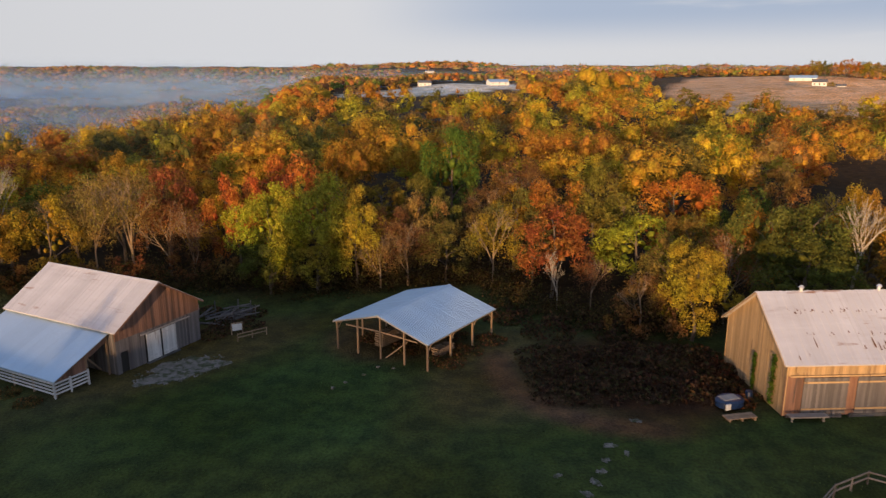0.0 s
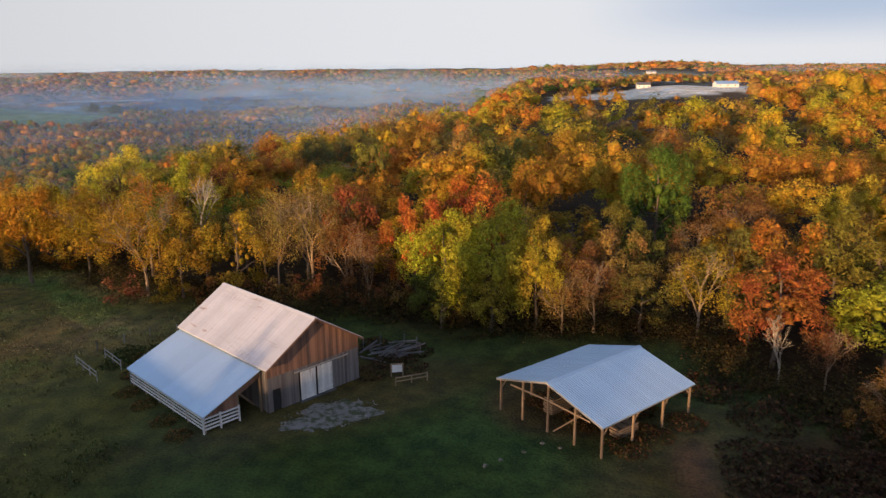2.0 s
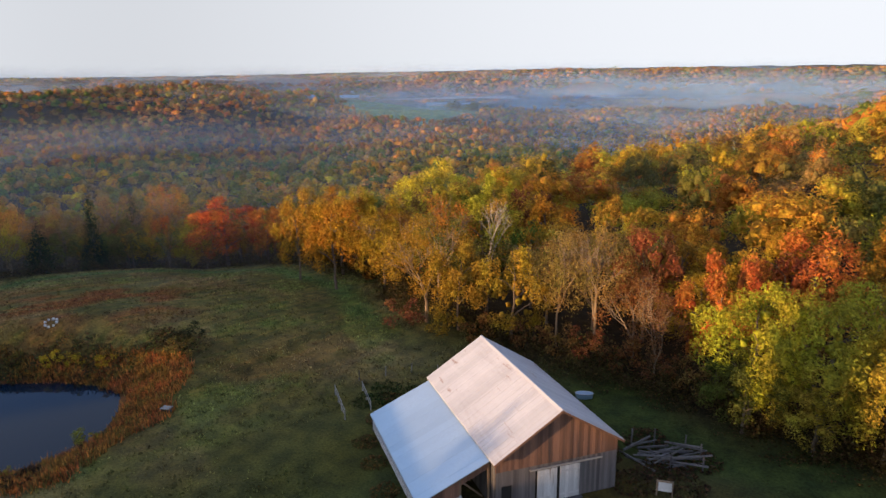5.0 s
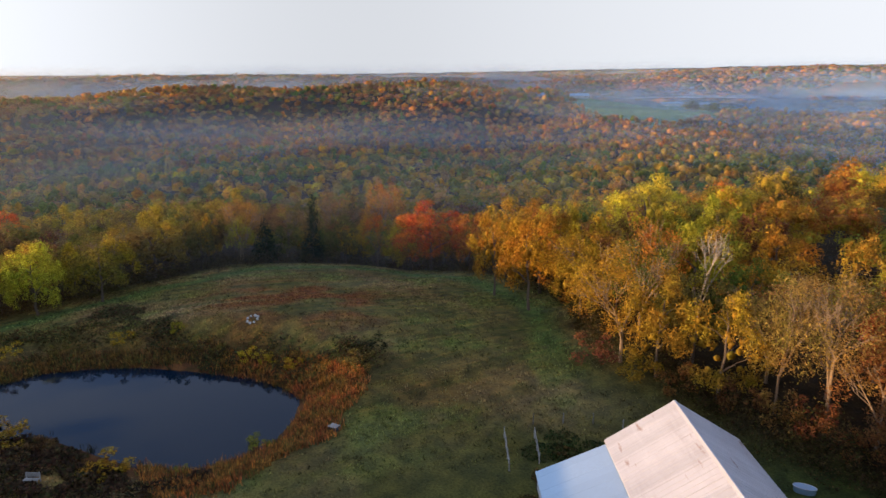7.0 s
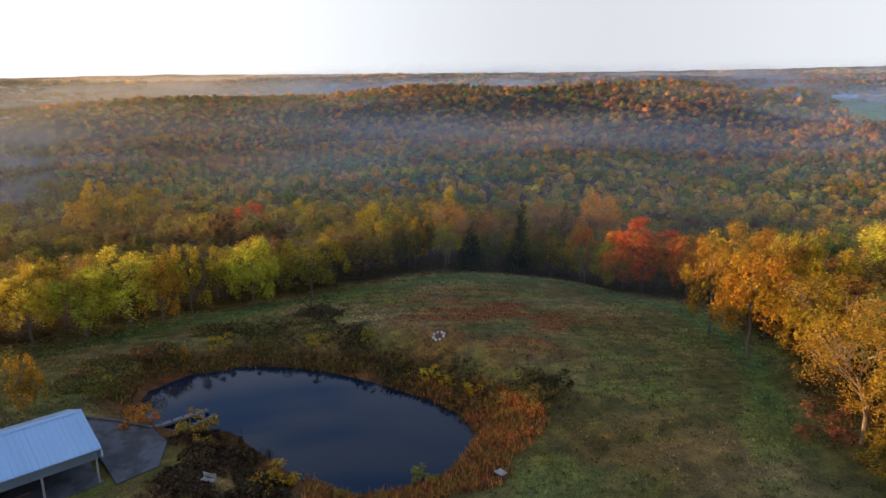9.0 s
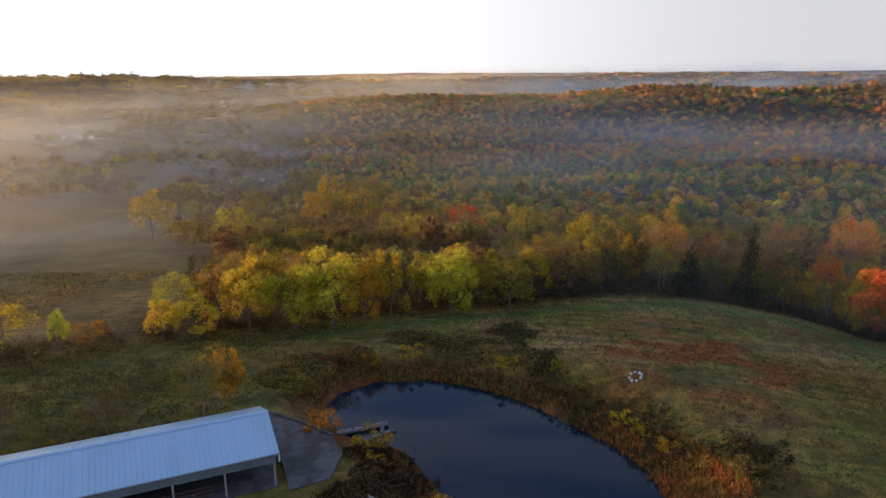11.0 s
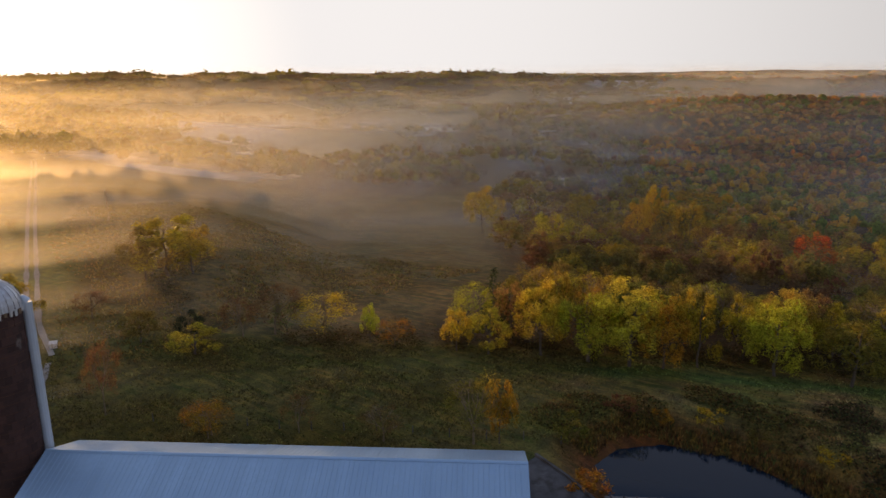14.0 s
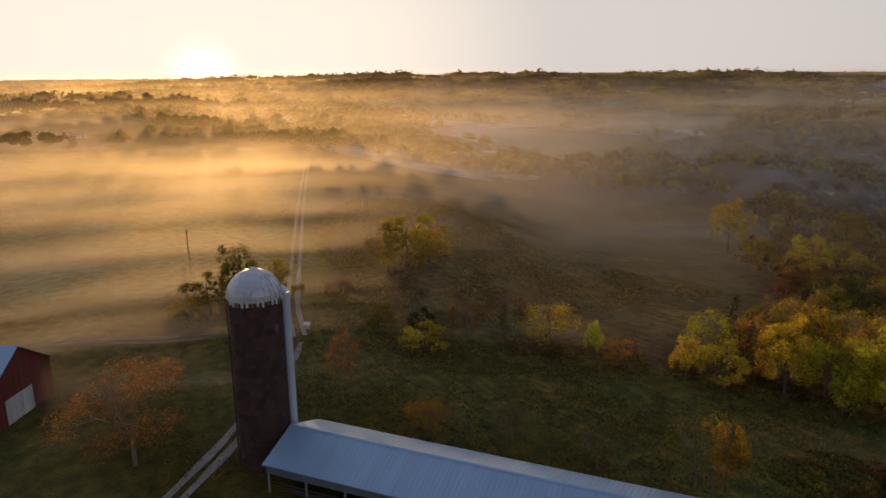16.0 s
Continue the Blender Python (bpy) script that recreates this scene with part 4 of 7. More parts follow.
# ---- the woods beyond ----
def build_woodland():
    rng = np.random.RandomState(9)
    palettes = {"north": ("orange", "gold", "lime", "gold", "yellow", "gold", "lime", "orange", "olive", "tan", "orange", "yellow", "lime", "olive", "gold"), "valley": ("olive", "olive", "green", "green", "gold", "tan", "olive", "gold", "olive", "lime"),
                "ridge": ("rust", "brown", "orange", "tan", "rust", "brown", "olive", "green", "tan", "orange"), "south": ("olive", "brown", "mellow", "olive", "tan", "mellow", "brown", "olive"),
                "upper": ("rust", "orange", "tan", "brown", "rust", "olive", "orange", "gold")}
    # nearest and farthest distance, spacing, leaf sprays, spray size, crown radius, height, clumps
    bands = ((0, 175, 7.4, 2200, 0.037, 4.7, 12.5, 16), (175, 320, 7.4, 380, 0.075, 4.4, 11.5, 9), (320, 620, 8.6, 30, 0.17, 5.0, 10.5, 2), (620, 1150, 11.5, 20, 0.18, 6.4, 12.0, 2), (1150, 2100, 15.0, 6, 0.22, 9.0, 12.0, 1), (1150, 2900, 32.0, 7, 0.28, 19.0, 14.0, 1))
    px, py, pr = np.array(planted).T
    for near, far, gap, sprays, leaf, cr, ht, lumps in bands:
        m = int(far / gap) + 1
        gx, gy = np.meshgrid(np.arange(-m, m + 1) * gap, np.arange(-m, m + 1) * gap * 0.9)
        x = (gx + (np.arange(gx.shape[0]) % 2)[:, None] * gap / 2).ravel() + rng.uniform(-0.45, 0.45, gx.size) * gap
        y = gy.ravel() + rng.uniform(-0.45, 0.45, gx.size) * gap
        x, y = x - 20, y + 20
        d = np.hypot(x + 20, y - 20)
        a = np.degrees(np.arctan2(-(x + 20), y - 20))
        ok = (d >= near) & (d < far) & (a > -46) & (a < 190) | (d >= near) & (d < far) & (a < -168)
        x, y, d, a = x[ok], y[ok], d[ok], a[ok]
        keep = np.ones(len(x), bool)
        for poly in OPEN:
            keep &= edge_distance(poly, x, y) > (3 if poly is CLEARING else 1)
        # open farmland north-east
        keep &= ~((a < 5) & (a > -12) & (d > 275) & (d < 760)) & ~((a < -20.5) & (d > 300) & (d < 1060))
        # the far ridges stand thick with trees, the far lowland thinner
        slope = (height(x, y) > -12) & (a > -30) & (a < 66) & (d < 2100)
        if gap == 15.0:
            keep &= slope
        elif near == 1150:
            keep &= ~slope
        # glades in the wet valley south-west, and hedges rather than woods there
        glade = (a > 112) & (d > 60) & (waves(x, y, 160, 31) + 0.6 * waves(x, y, 60, 32) < 0.15)
        keep &= ~glade | (rng.rand(len(x)) < 0.10) & (d > 260)
        keep &= ~((a > 122) & (d < 230) | (a > 140) & (d < 430))
        big = (a < 36) & (d < 620) & (height(x, y) > -13)
        keep &= ~big | (rng.rand(len(x)) < (0.5 if near < 300 else 0.32))
        if near < 200:
            for i in np.nonzero(keep)[0]:
                if ((px - x[i]) ** 2 + (py - y[i]) ** 2 < (0.7 * (pr + cr)) ** 2).any():
                    keep[i] = False
        x, y, d, a, big = x[keep], y[keep], d[keep], a[keep], big[keep]
        n = len(x)
        z = height(x, y)
        w = waves(x, y, 130, 33)
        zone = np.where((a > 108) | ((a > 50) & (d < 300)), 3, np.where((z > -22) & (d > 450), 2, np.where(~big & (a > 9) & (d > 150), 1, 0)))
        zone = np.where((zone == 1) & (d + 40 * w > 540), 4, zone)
        hues = np.zeros((n, 3))
        for k, key in enumerate(("north", "valley", "ridge", "south", "upper")):
            names = palettes[key]
            pick = ((rng.rand(n) * 0.6 + 0.4 * (w + 1) / 2) * len(names)).astype(int) % len(names)
            table = np.array([HUES[q] for q in names])
            hues = np.where((zone == k)[:, None], table[pick], hues)
        # shade behind the hedge is put into the sunrise-side leaf colour; valley leaves raised
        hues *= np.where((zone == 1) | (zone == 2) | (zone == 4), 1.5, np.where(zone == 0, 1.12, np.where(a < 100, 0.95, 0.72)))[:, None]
        hues *= rng.uniform(0.86, 1.14, (n, 1)) * rng.uniform(0.92, 1.08, (n, 3))
        small = np.where((a > 9) & (a < 112) & (d > 190) & (z < -13), 0.78, 1.0)
        small = np.where((a > 36) & (d < 330), 1.15, small)
        small = np.where(big, 1.5 if near < 300 else 1.75, small)
        small = np.where((a > 112) & (d > 300), 1.25, small)
        rad, hgt = cr * small * rng.uniform(0.7, 1.3, n), ht * (0.35 + 0.65 * small) * rng.uniform(0.74, 1.3, n)
        # leafy clumps of each crown
        hgt = hgt * np.where((zone == 3) & (d < 330), np.where(a < 100, 0.95, 0.8), 1.0)
        size = np.stack([rad, rad, hgt * 0.44], 1)
        mid = np.stack([x, y, z + hgt * 0.54], 1)
        v, f = ROUGH_BALL
        f = f[v[f].mean(1)[:, 2] > (-0.15 if near == 320 else -0.45)]
        if lumps > 1:
            cen = rng.normal(size=(n, lumps, 3))
            cen[:, :, 2] = np.abs(cen[:, :, 2]) - 0.3
            cen *= rng.uniform(0.35, 0.72, (n, lumps, 1)) / np.linalg.norm(cen, axis=2, keepdims=True)
            cr_ = rng.uniform(0.20, 0.38, (n, lumps, 1)) if lumps > 4 else rng.uniform(0.52, 0.75, (n, lumps, 1))
        else:
            cen, cr_ = np.zeros((n, 1, 3)), np.full((n, 1, 1), 0.92)
        rough = rng.uniform(*((0.60, 1.20) if lumps > 4 else (0.66, 1.16)), (n, lumps, len(v), 1))
        body_co = ((v[None, None] * rough * cr_[:, :, None] * (0.5 if lumps > 4 else 0.9) + cen[:, :, None]) * size[:, None, None] + mid[:, None, None]).reshape(-1, 3)
        body_f = (f[None] + (np.arange(n * lumps) * len(v))[:, None, None]).reshape(-1, 3)
        # sprays that break up the outline
        pick = rng.randint(0, lumps, (n, sprays))
        dirs = rng.normal(size=(n, sprays, 3))
        dirs[:, :, 2] = np.abs(dirs[:, :, 2]) * 1.1 - 0.3
        dirs /= np.linalg.norm(dirs, axis=2, keepdims=True)
        row = np.arange(n)[:, None]
        pos = (cen[row, pick] + dirs * cr_[row, pick] * rng.uniform(0.7 if lumps > 4 else 0.85, 1.12 if lumps > 4 else 1.25, (n, sprays, 1))) * size[:, None] + mid[:, None]
        nor = dirs + rng.normal(size=dirs.shape) * 0.45
        co, polys = leaf_cloud(rng, pos.reshape(-1, 3), nor.reshape(-1, 3), np.repeat(leaf * rad, sprays))
        co = co.reshape(-1, 4, 3)[:, :3].reshape(-1, 3)
        polys = np.concatenate([body_f, len(body_co) + np.arange(len(co)).reshape(-1, 3)])
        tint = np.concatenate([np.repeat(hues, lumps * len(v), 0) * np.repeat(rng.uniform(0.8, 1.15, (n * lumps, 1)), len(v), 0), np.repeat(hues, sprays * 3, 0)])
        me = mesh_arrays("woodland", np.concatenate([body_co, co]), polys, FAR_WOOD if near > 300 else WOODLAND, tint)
        if near > 300:
            me.polygons.foreach_set("use_smooth", np.ones(len(me.polygons), bool))
        words = ("mixed autumn wood close behind the clearing", "orange and green autumn treetops of the near wood", "young valley woodland in olive and gold", "wooded valley and hillside in autumn colours", "russet woods on the far side of the valley", "far wooded ridges in russet autumn colours")
        tagged(link("woodland", me, None), words[[b[:3] for b in bands].index((near, far, gap))], "woodland", kind="stuff")


build_woodland()


# ---- buildings ----
class Shape:
    """Collects boxes, prisms and tubes into one mesh."""

    def __init__(self):
        self.v, self.f, self.each = [], [], []

    def box(self, x0, y0, z0, x1, y1, z1):
        k = len(self.v)
        self.v += [(x, y, z) for z in (z0, z1) for x, y in ((x0, y0), (x1, y0), (x1, y1), (x0, y1))]
        self.f += [tuple(k + i for i in q) for q in ((3, 2, 1, 0), (4, 5, 6, 7), (0, 1, 5, 4), (1, 2, 6, 5), (2, 3, 7, 6), (3, 0, 4, 7))]
        return self

    def solid(self, bottom, top):
        """A closed solid between two rings of corners."""
        k, n = len(self.v), len(bottom)
        self.v += [tuple(p) for p in bottom] + [tuple(p) for p in top]
        self.f += [tuple(range(k + n - 1, k - 1, -1)), tuple(range(k + n, k + 2 * n))]
        self.f += [(k + i, k + (i + 1) % n, k + n + (i + 1) % n, k + n + i) for i in range(n)]
        return self

    def beam(self, a, b, w=0.1, h=None):
        a, b = Vector(a), Vector(b)
        q = (b - a).to_track_quat("Z", "Y")
        h = h or w
        ring = [q @ Vector((x * w / 2, y * h / 2, 0)) for x, y in ((-1, -1), (1, -1), (1, 1), (-1, 1))]
        return self.solid([a + r for r in ring], [b + r for r in ring])

    def rod(self, a, b, r, sides=8, r2=None):
        tube(self.v, self.f, a, b, r, r if r2 is None else r2, sides)
        k = len(self.v) - 2 * sides
        self.f += [tuple(range(k + sides - 1, k - 1, -1)), tuple(range(k + sides, k + 2 * sides))]
        return self

    def mesh(self, name, material):
        return mesh_of(name, self.v, self.f, material)


def part(name, shape, material, parent, label=""):
    ob = link(name, shape.mesh(name, material) if isinstance(shape, Shape) else shape, material, parent)
    for piece in shape.each if isinstance(shape, Shape) else ():
        link("board", piece.mesh("board", material), material, ob)
    return tagged(ob, label) if label else ob


def thing(name, x, y, z, turn, label, category, group="", kind=""):
    root = new(name)
    root.matrix_world = pose(x, y, z, 0, 0, turn)
    return tagged(root, label, category, group, kind)


def boards(along, lo, hi, place, rng, width=0.24, depth=0.035, skip=()):
    """Upright boards side by side on a thin backing; lo and hi give the foot and the head at a distance along the wall; place maps (along, out, z)."""
    s, a, each = Shape(), along[0], []
    cuts = sorted([along[0], along[1]] + [q for k in skip for q in k[:2]])
    for a0, a1 in zip(cuts, cuts[1:]):
        foot = max([k[3] for k in skip if k[0] < (a0 + a1) / 2 < k[1]] + [lo((a0 + a1) / 2)])
        at = [a0 + (a1 - a0) * k / 8 for k in range(9)]
        ring = [(q, max(foot, lo(q))) for q in at] + [(q, hi(q)) for q in reversed(at)]
        s.solid([place(q, -0.03, z) for q, z in ring], [place(q, 0.002, z) for q, z in ring])
    while a < along[1] - 0.02:
        b = min(along[1], a + width * rng.uniform(0.75, 1.25))
        mid = (a + b) / 2
        z0 = lo(mid)
        for s0, s1, low, high in skip:
            if s0 < mid < s1:
                z0 = high
        out = rng.uniform(0, 0.018)
        ring = [(a, 0, z0), (b - 0.012, 0, z0), (b - 0.012, depth + out, z0), (a, depth + out, z0)]
        top = [(a, 0, hi(a)), (b - 0.012, 0, hi(b)), (b - 0.012, depth + out, hi(b)), (a, depth + out, hi(a))]
        each.append(Shape().solid([place(*p) for p in ring], [place(*p) for p in top]))
        a = b
    s.each = each
    return s


def roof_sheet(x0, x1, ya, za, yb, zb, rib=0.0, thick=0.05, panels=0, rng=None):
    """A sloping sheet from the line (ya, za) up to (yb, zb), laid as panels with raised ribs down the slope."""
    s = Shape()
    n = max(panels, 1)
    for i in range(n):
        a, b = x0 + (x1 - x0) * i / n, x0 + (x1 - x0) * (i + 1) / n
        dz = 0.012 * (i % 2)
        s.solid([(a, ya, za - thick), (b, ya, za - thick), (b, yb, zb - thick), (a, yb, zb - thick)], [(a, ya, za + dz), (b, ya, za + dz), (b, yb, zb + dz), (a, yb, zb + dz)])
    if rib:
        k = int((x1 - x0) / rib)
        for i in range(k):
            a = x0 + (x1 - x0) * (i + 0.5) / k
            s.solid([(a - 0.045, ya, za + 0.005), (a + 0.045, ya, za + 0.005), (a + 0.045, yb, zb + 0.005), (a - 0.045, yb, zb + 0.005)],
                    [(a - 0.02, ya, za + 0.045), (a + 0.02, ya, za + 0.045), (a + 0.02, yb, zb + 0.045), (a - 0.02, yb, zb + 0.045)])
    return s


def panelled_roof(x0, x1, ya, za, yb, zb, n, rib, material, parent, label, name="roof"):
    """A roof slope: a thin deck that carries separate ribbed panels."""
    deck = part(name, roof_sheet(x0 + 0.02, x1 - 0.02, ya, za - 0.05, yb, zb - 0.05, 0, 0.05), material, parent, label)
    for i in range(n):
        a, b = x0 + (x1 - x0) * i / n, x0 + (x1 - x0) * (i + 1) / n
        up = 0.01 * (i % 2)
        part("roof_panel", roof_sheet(a, b + 0.02, ya, za + up, yb, zb + up, rib, 0.045), material, deck)
    return deck


def old_barn():
    """The weathered barn with a lean-to."""
    rng = random.Random(11)
    L, W, E, R = 16.6, 5.55, 4.85, 8.35
    b = thing("barn", -28.4, 56.2, -0.45, 150.9, "weathered board barn, pale tin roof and lean-to, on grass", "barn")
    head = lambda a: E + (R - E) * (1 - abs(a) / W) - 0.06
    door = (-2.1, 2.0, 0.05, 3.15)
    upper = boards((-W, W), lambda a: 3.55, head, lambda a, o, z: (0.1 - o, a, z), rng)
    part("gable_wall", upper, OLD_BOARD, b, "sun-browned upright boards under the gable")
    lower = boards((-W, W), lambda a: 0.0, lambda a: 3.55, lambda a, o, z: (0.1 - o + 0.03, a, z), rng, skip=((-2.1, 2.0, -0.1, 3.2), (4.1, 5.0, -0.1, 2.2)))
    part("lower_wall", lower, GREY_BOARD, b, "grey weathered upright boards")
    part("back_wall", boards((-W, W), lambda a: 0.0, head, lambda a, o, z: (L - 0.1 + o, a, z), rng), OLD_BOARD, b)
    part("side_wall", boards((0.2, L - 0.2), lambda a: 0.0, lambda a: E - 0.1, lambda a, o, z: (a, -W + 0.05 - o, z), rng), GREY_BOARD, b)
    part("side_wall", boards((0.2, L - 0.2), lambda a: 0.0, lambda a: E - 0.1, lambda a, o, z: (a, W - 0.05 + o, z), rng), GREY_BOARD, b)
    # shade inside the doorway is put in as a near-black panel
    part("shade_panel", Shape().box(0.25, -W + 0.2, 0, 0.3, W - 0.2, E - 0.3), DARK, b, "near-black panel standing for the unlit inside of the barn")
    for y0, y1 in ((-1.95, -0.14), (0.14, 1.9)):
        leaf = boards((y0, y1), lambda a: 0.12, lambda a: 3.1, lambda a, o, z: (-0.06 - o, a, z), rng, 0.3)
        d = part("door_leaf", leaf, WHITE_PAINT, b, "worn white sliding door leaf")
        for z in (0.5, 2.6):
            part("door_brace", Shape().box(-0.14, y0, z, -0.10, y1, z + 0.12), WHITE_PAINT, d)
    part("door_track", Shape().box(-0.16, -4.0, 3.2, -0.04, 2.6, 3.32), FENCE_WOOD, b, "pale door track rail")
    part("door_sill", Shape().box(-0.35, -2.2, -0.1, 0.1, 2.1, 0.06), CONCRETE, b)
    o = 0.45
    for sgn in (1, -1):
        ye, ze = sgn * (W + 0.35), E - (R - E) / W * 0.35
        panelled_roof(-o, L + o, ye, ze, 0, R, 14, 0.61, OLD_TIN, b, "pale old tin roof with rusty seams")
    part("ridge_cap", Shape().solid([(-o, -0.25, R - 0.12), (L + o, -0.25, R - 0.12), (L + o, 0.25, R - 0.12), (-o, 0.25, R - 0.12)], [(-o, -0.05, R + 0.06), (L + o, -0.05, R + 0.06), (L + o, 0.05, R + 0.06), (-o, 0.05, R + 0.06)]), OLD_TIN, b)
    for sgn in (1, -1):
        part("barge_board", Shape().beam((-o + 0.02, sgn * (W + 0.35), E - 0.36), (-o + 0.02, 0, R - 0.14), 0.06, 0.16), OLD_BOARD, b)
    # lean-to
    ly, lz = 11.9, 1.72
    panelled_roof(0.7, L + 0.2, ly, lz, W + 0.1, E - 0.42, 16, 0.0, NEW_TIN, b, "smooth blue-white steel lean-to roof", "lean_to_roof")
    part("flashing", Shape().beam((0.7, W + 0.12, E - 0.36), (L + 0.2, W + 0.12, E - 0.36), 0.12, 0.05), WHITE_PAINT, b, "bright metal flashing strip")
    slope = lambda a: lz + (E - 0.42 - lz) * (ly - a) / (ly - W - 0.1) - 0.1
    part("lean_to_gable", boards((W + 0.1, 8.2), lambda a: slope(a) - 0.8, slope, lambda a, o, z: (1.1 - o, a, z), rng), OLD_BOARD, b)
    part("lean_to_gable", boards((8.2, ly - 0.2), lambda a: 1.3, slope, lambda a, o, z: (1.1 - o, a, z), rng), OLD_BOARD, b)
    part("lean_to_back", boards((W + 0.1, ly - 0.1), lambda a: 0, slope, lambda a, o, z: (L - 0.1 + o, a, z), rng), GREY_BOARD, b)
    for y in (W + 0.2, 8.2, ly - 0.3):
        part("post", Shape().box(1.0, y - 0.08, -0.1, 1.18, y + 0.08, slope(y)), TIMBER, b)
    for i in range(6):
        x = 1.2 + 2.95 * i
        part("post", Shape().box(x, ly - 0.35, -0.1, x + 0.16, ly - 0.19, lz - 0.05), TIMBER, b)
    part("diagonal_brace", Shape().beam((1.4, 7.8, 2.4), (2.2, W + 0.3, 0.3), 0.14), TIMBER, b)
    for k in range(4):
        z = 0.28 + 0.34 * k
        part("fence_rail", Shape().box(1.0, ly - 0.18, z, L, ly - 0.14, z + 0.17), WHITE_PAINT, b, "white painted fence board")
        part("fence_rail", Shape().box(0.92, 8.2, z, 0.96, ly - 0.1, z + 0.17), WHITE_PAINT, b, "white painted fence board")
    for y in (8.2, 10.1, ly - 0.1):
        part("fence_post", Shape().box(0.86, y - 0.07, -0.1, 1.0, y + 0.07, 1.58), WHITE_PAINT, b)


def pavilion():
    """The open pole shed."""
    b = thing("pole_shed", -0.1, 49.7, 0.0, 53.1, "open pole shed, ribbed pale steel roof on timber posts", "shed")
    X, Y, E, R = 12.9, 12.45, 2.95, 4.75
    for ya, yb in ((-0.1, Y / 2), (Y + 0.1, Y / 2)):
        panelled_roof(-0.2, X + 0.2, ya, E, yb, R, 13, 0.25, NEW_TIN, b, "ribbed galvanised steel roof")
    part("ridge_cap", Shape().solid([(-0.2, Y / 2 - 0.3, R - 0.05), (X + 0.2, Y / 2 - 0.3, R - 0.05), (X + 0.2, Y / 2 + 0.3, R - 0.05), (-0.2, Y / 2 + 0.3, R - 0.05)],
                                    [(-0.2, Y / 2 - 0.04, R + 0.08), (X + 0.2, Y / 2 - 0.04, R + 0.08), (X + 0.2, Y / 2 + 0.04, R + 0.08), (-0.2, Y / 2 + 0.04, R + 0.08)]), NEW_TIN, b)
    top = lambda y: E + (R - E) * (1 - abs(y - Y / 2) / (Y / 2)) - 0.2
    for x in (0.15, X - 0.15):
        for y in (0.2, Y * 0.25, Y * 0.5, Y * 0.75, Y - 0.2):
            if x > 1 and 0.3 < y < Y - 0.3:
                continue
            part("post", Shape().box(x - 0.08, y - 0.08, -1.3, x + 0.08, y + 0.08, top(y)), TIMBER, b)
    for x in (X / 3, 2 * X / 3):
        for y in (0.2, Y / 2, Y - 0.2):
            part("post", Shape().box(x - 0.08, y - 0.08, -1.3, x + 0.08, y + 0.08, top(y)), TIMBER, b)
    for y in (0.2, Y - 0.2):
        part("eave_beam", Shape().box(0, y - 0.06, E - 0.34, X, y + 0.06, E - 0.1), TIMBER, b)
        for x in (0.15, X / 3, 2 * X / 3, X - 0.15):
            part("knee_brace", Shape().beam((x, y, E - 1.0), (x + (0.75 if x < X - 1 else -0.75), y, E - 0.3), 0.09), TIMBER, b)
    for i in range(7):
        x = 0.1 + (X - 0.2) * i / 6
        part("rafter", Shape().beam((x, 0, E - 0.12), (x, Y / 2, R - 0.12), 0.06, 0.14).beam((x, Y, E - 0.12), (x, Y / 2, R - 0.12), 0.06, 0.14), TIMBER, b)
    for sgn in (0, 1):
        ya = -0.1 if not sgn else Y + 0.1
        part("barge_board", Shape().beam((-0.2, ya, E - 0.1), (-0.2, Y / 2, R - 0.1), 0.05, 0.14), FENCE_WOOD, b, "pale barge board")
    part("tie_beam", Shape().beam((0.15, Y * 0.5, 2.9), (0.15, Y * 0.88, 2.75), 0.08, 0.16).beam((0.15, Y * 0.12, 2.75), (0.15, Y * 0.5, 2.9), 0.08, 0.16), TIMBER, b)
    part("long_brace", Shape().beam((0.3, Y * 0.5, -0.4), (2.6, Y * 0.36, 1.4), 0.1), TIMBER, b)


def lumber_stack(x, y, z, turn, length, rows, wide):
    s = thing("lumber_stack", x, y, z, turn, "stack of sawn boards on bearers under the pole shed", "lumber", "stacked lumber")
    rng = random.Random(int(x * 10))
    for i in (0.15, 0.5, 0.85):
        part("bearer", Shape().box(length * i - 0.06, 0, 0, length * i + 0.06, wide, 0.14), TIMBER, s)
    for r in range(rows):
        z0 = 0.16 + 0.23 * r
        j = rng.uniform(-0.08, 0.08)
        part("plank", Shape().box(j, 0.0, z0, length + j, wide * rng.uniform(0.92, 1), z0 + 0.15), TIMBER, s)
        for i in (0.1, 0.5, 0.9):
            part("spacer", Shape().box(length * i - 0.04, 0.02, z0 + 0.15, length * i + 0.04, wide - 0.05, z0 + 0.23), DARK, s)


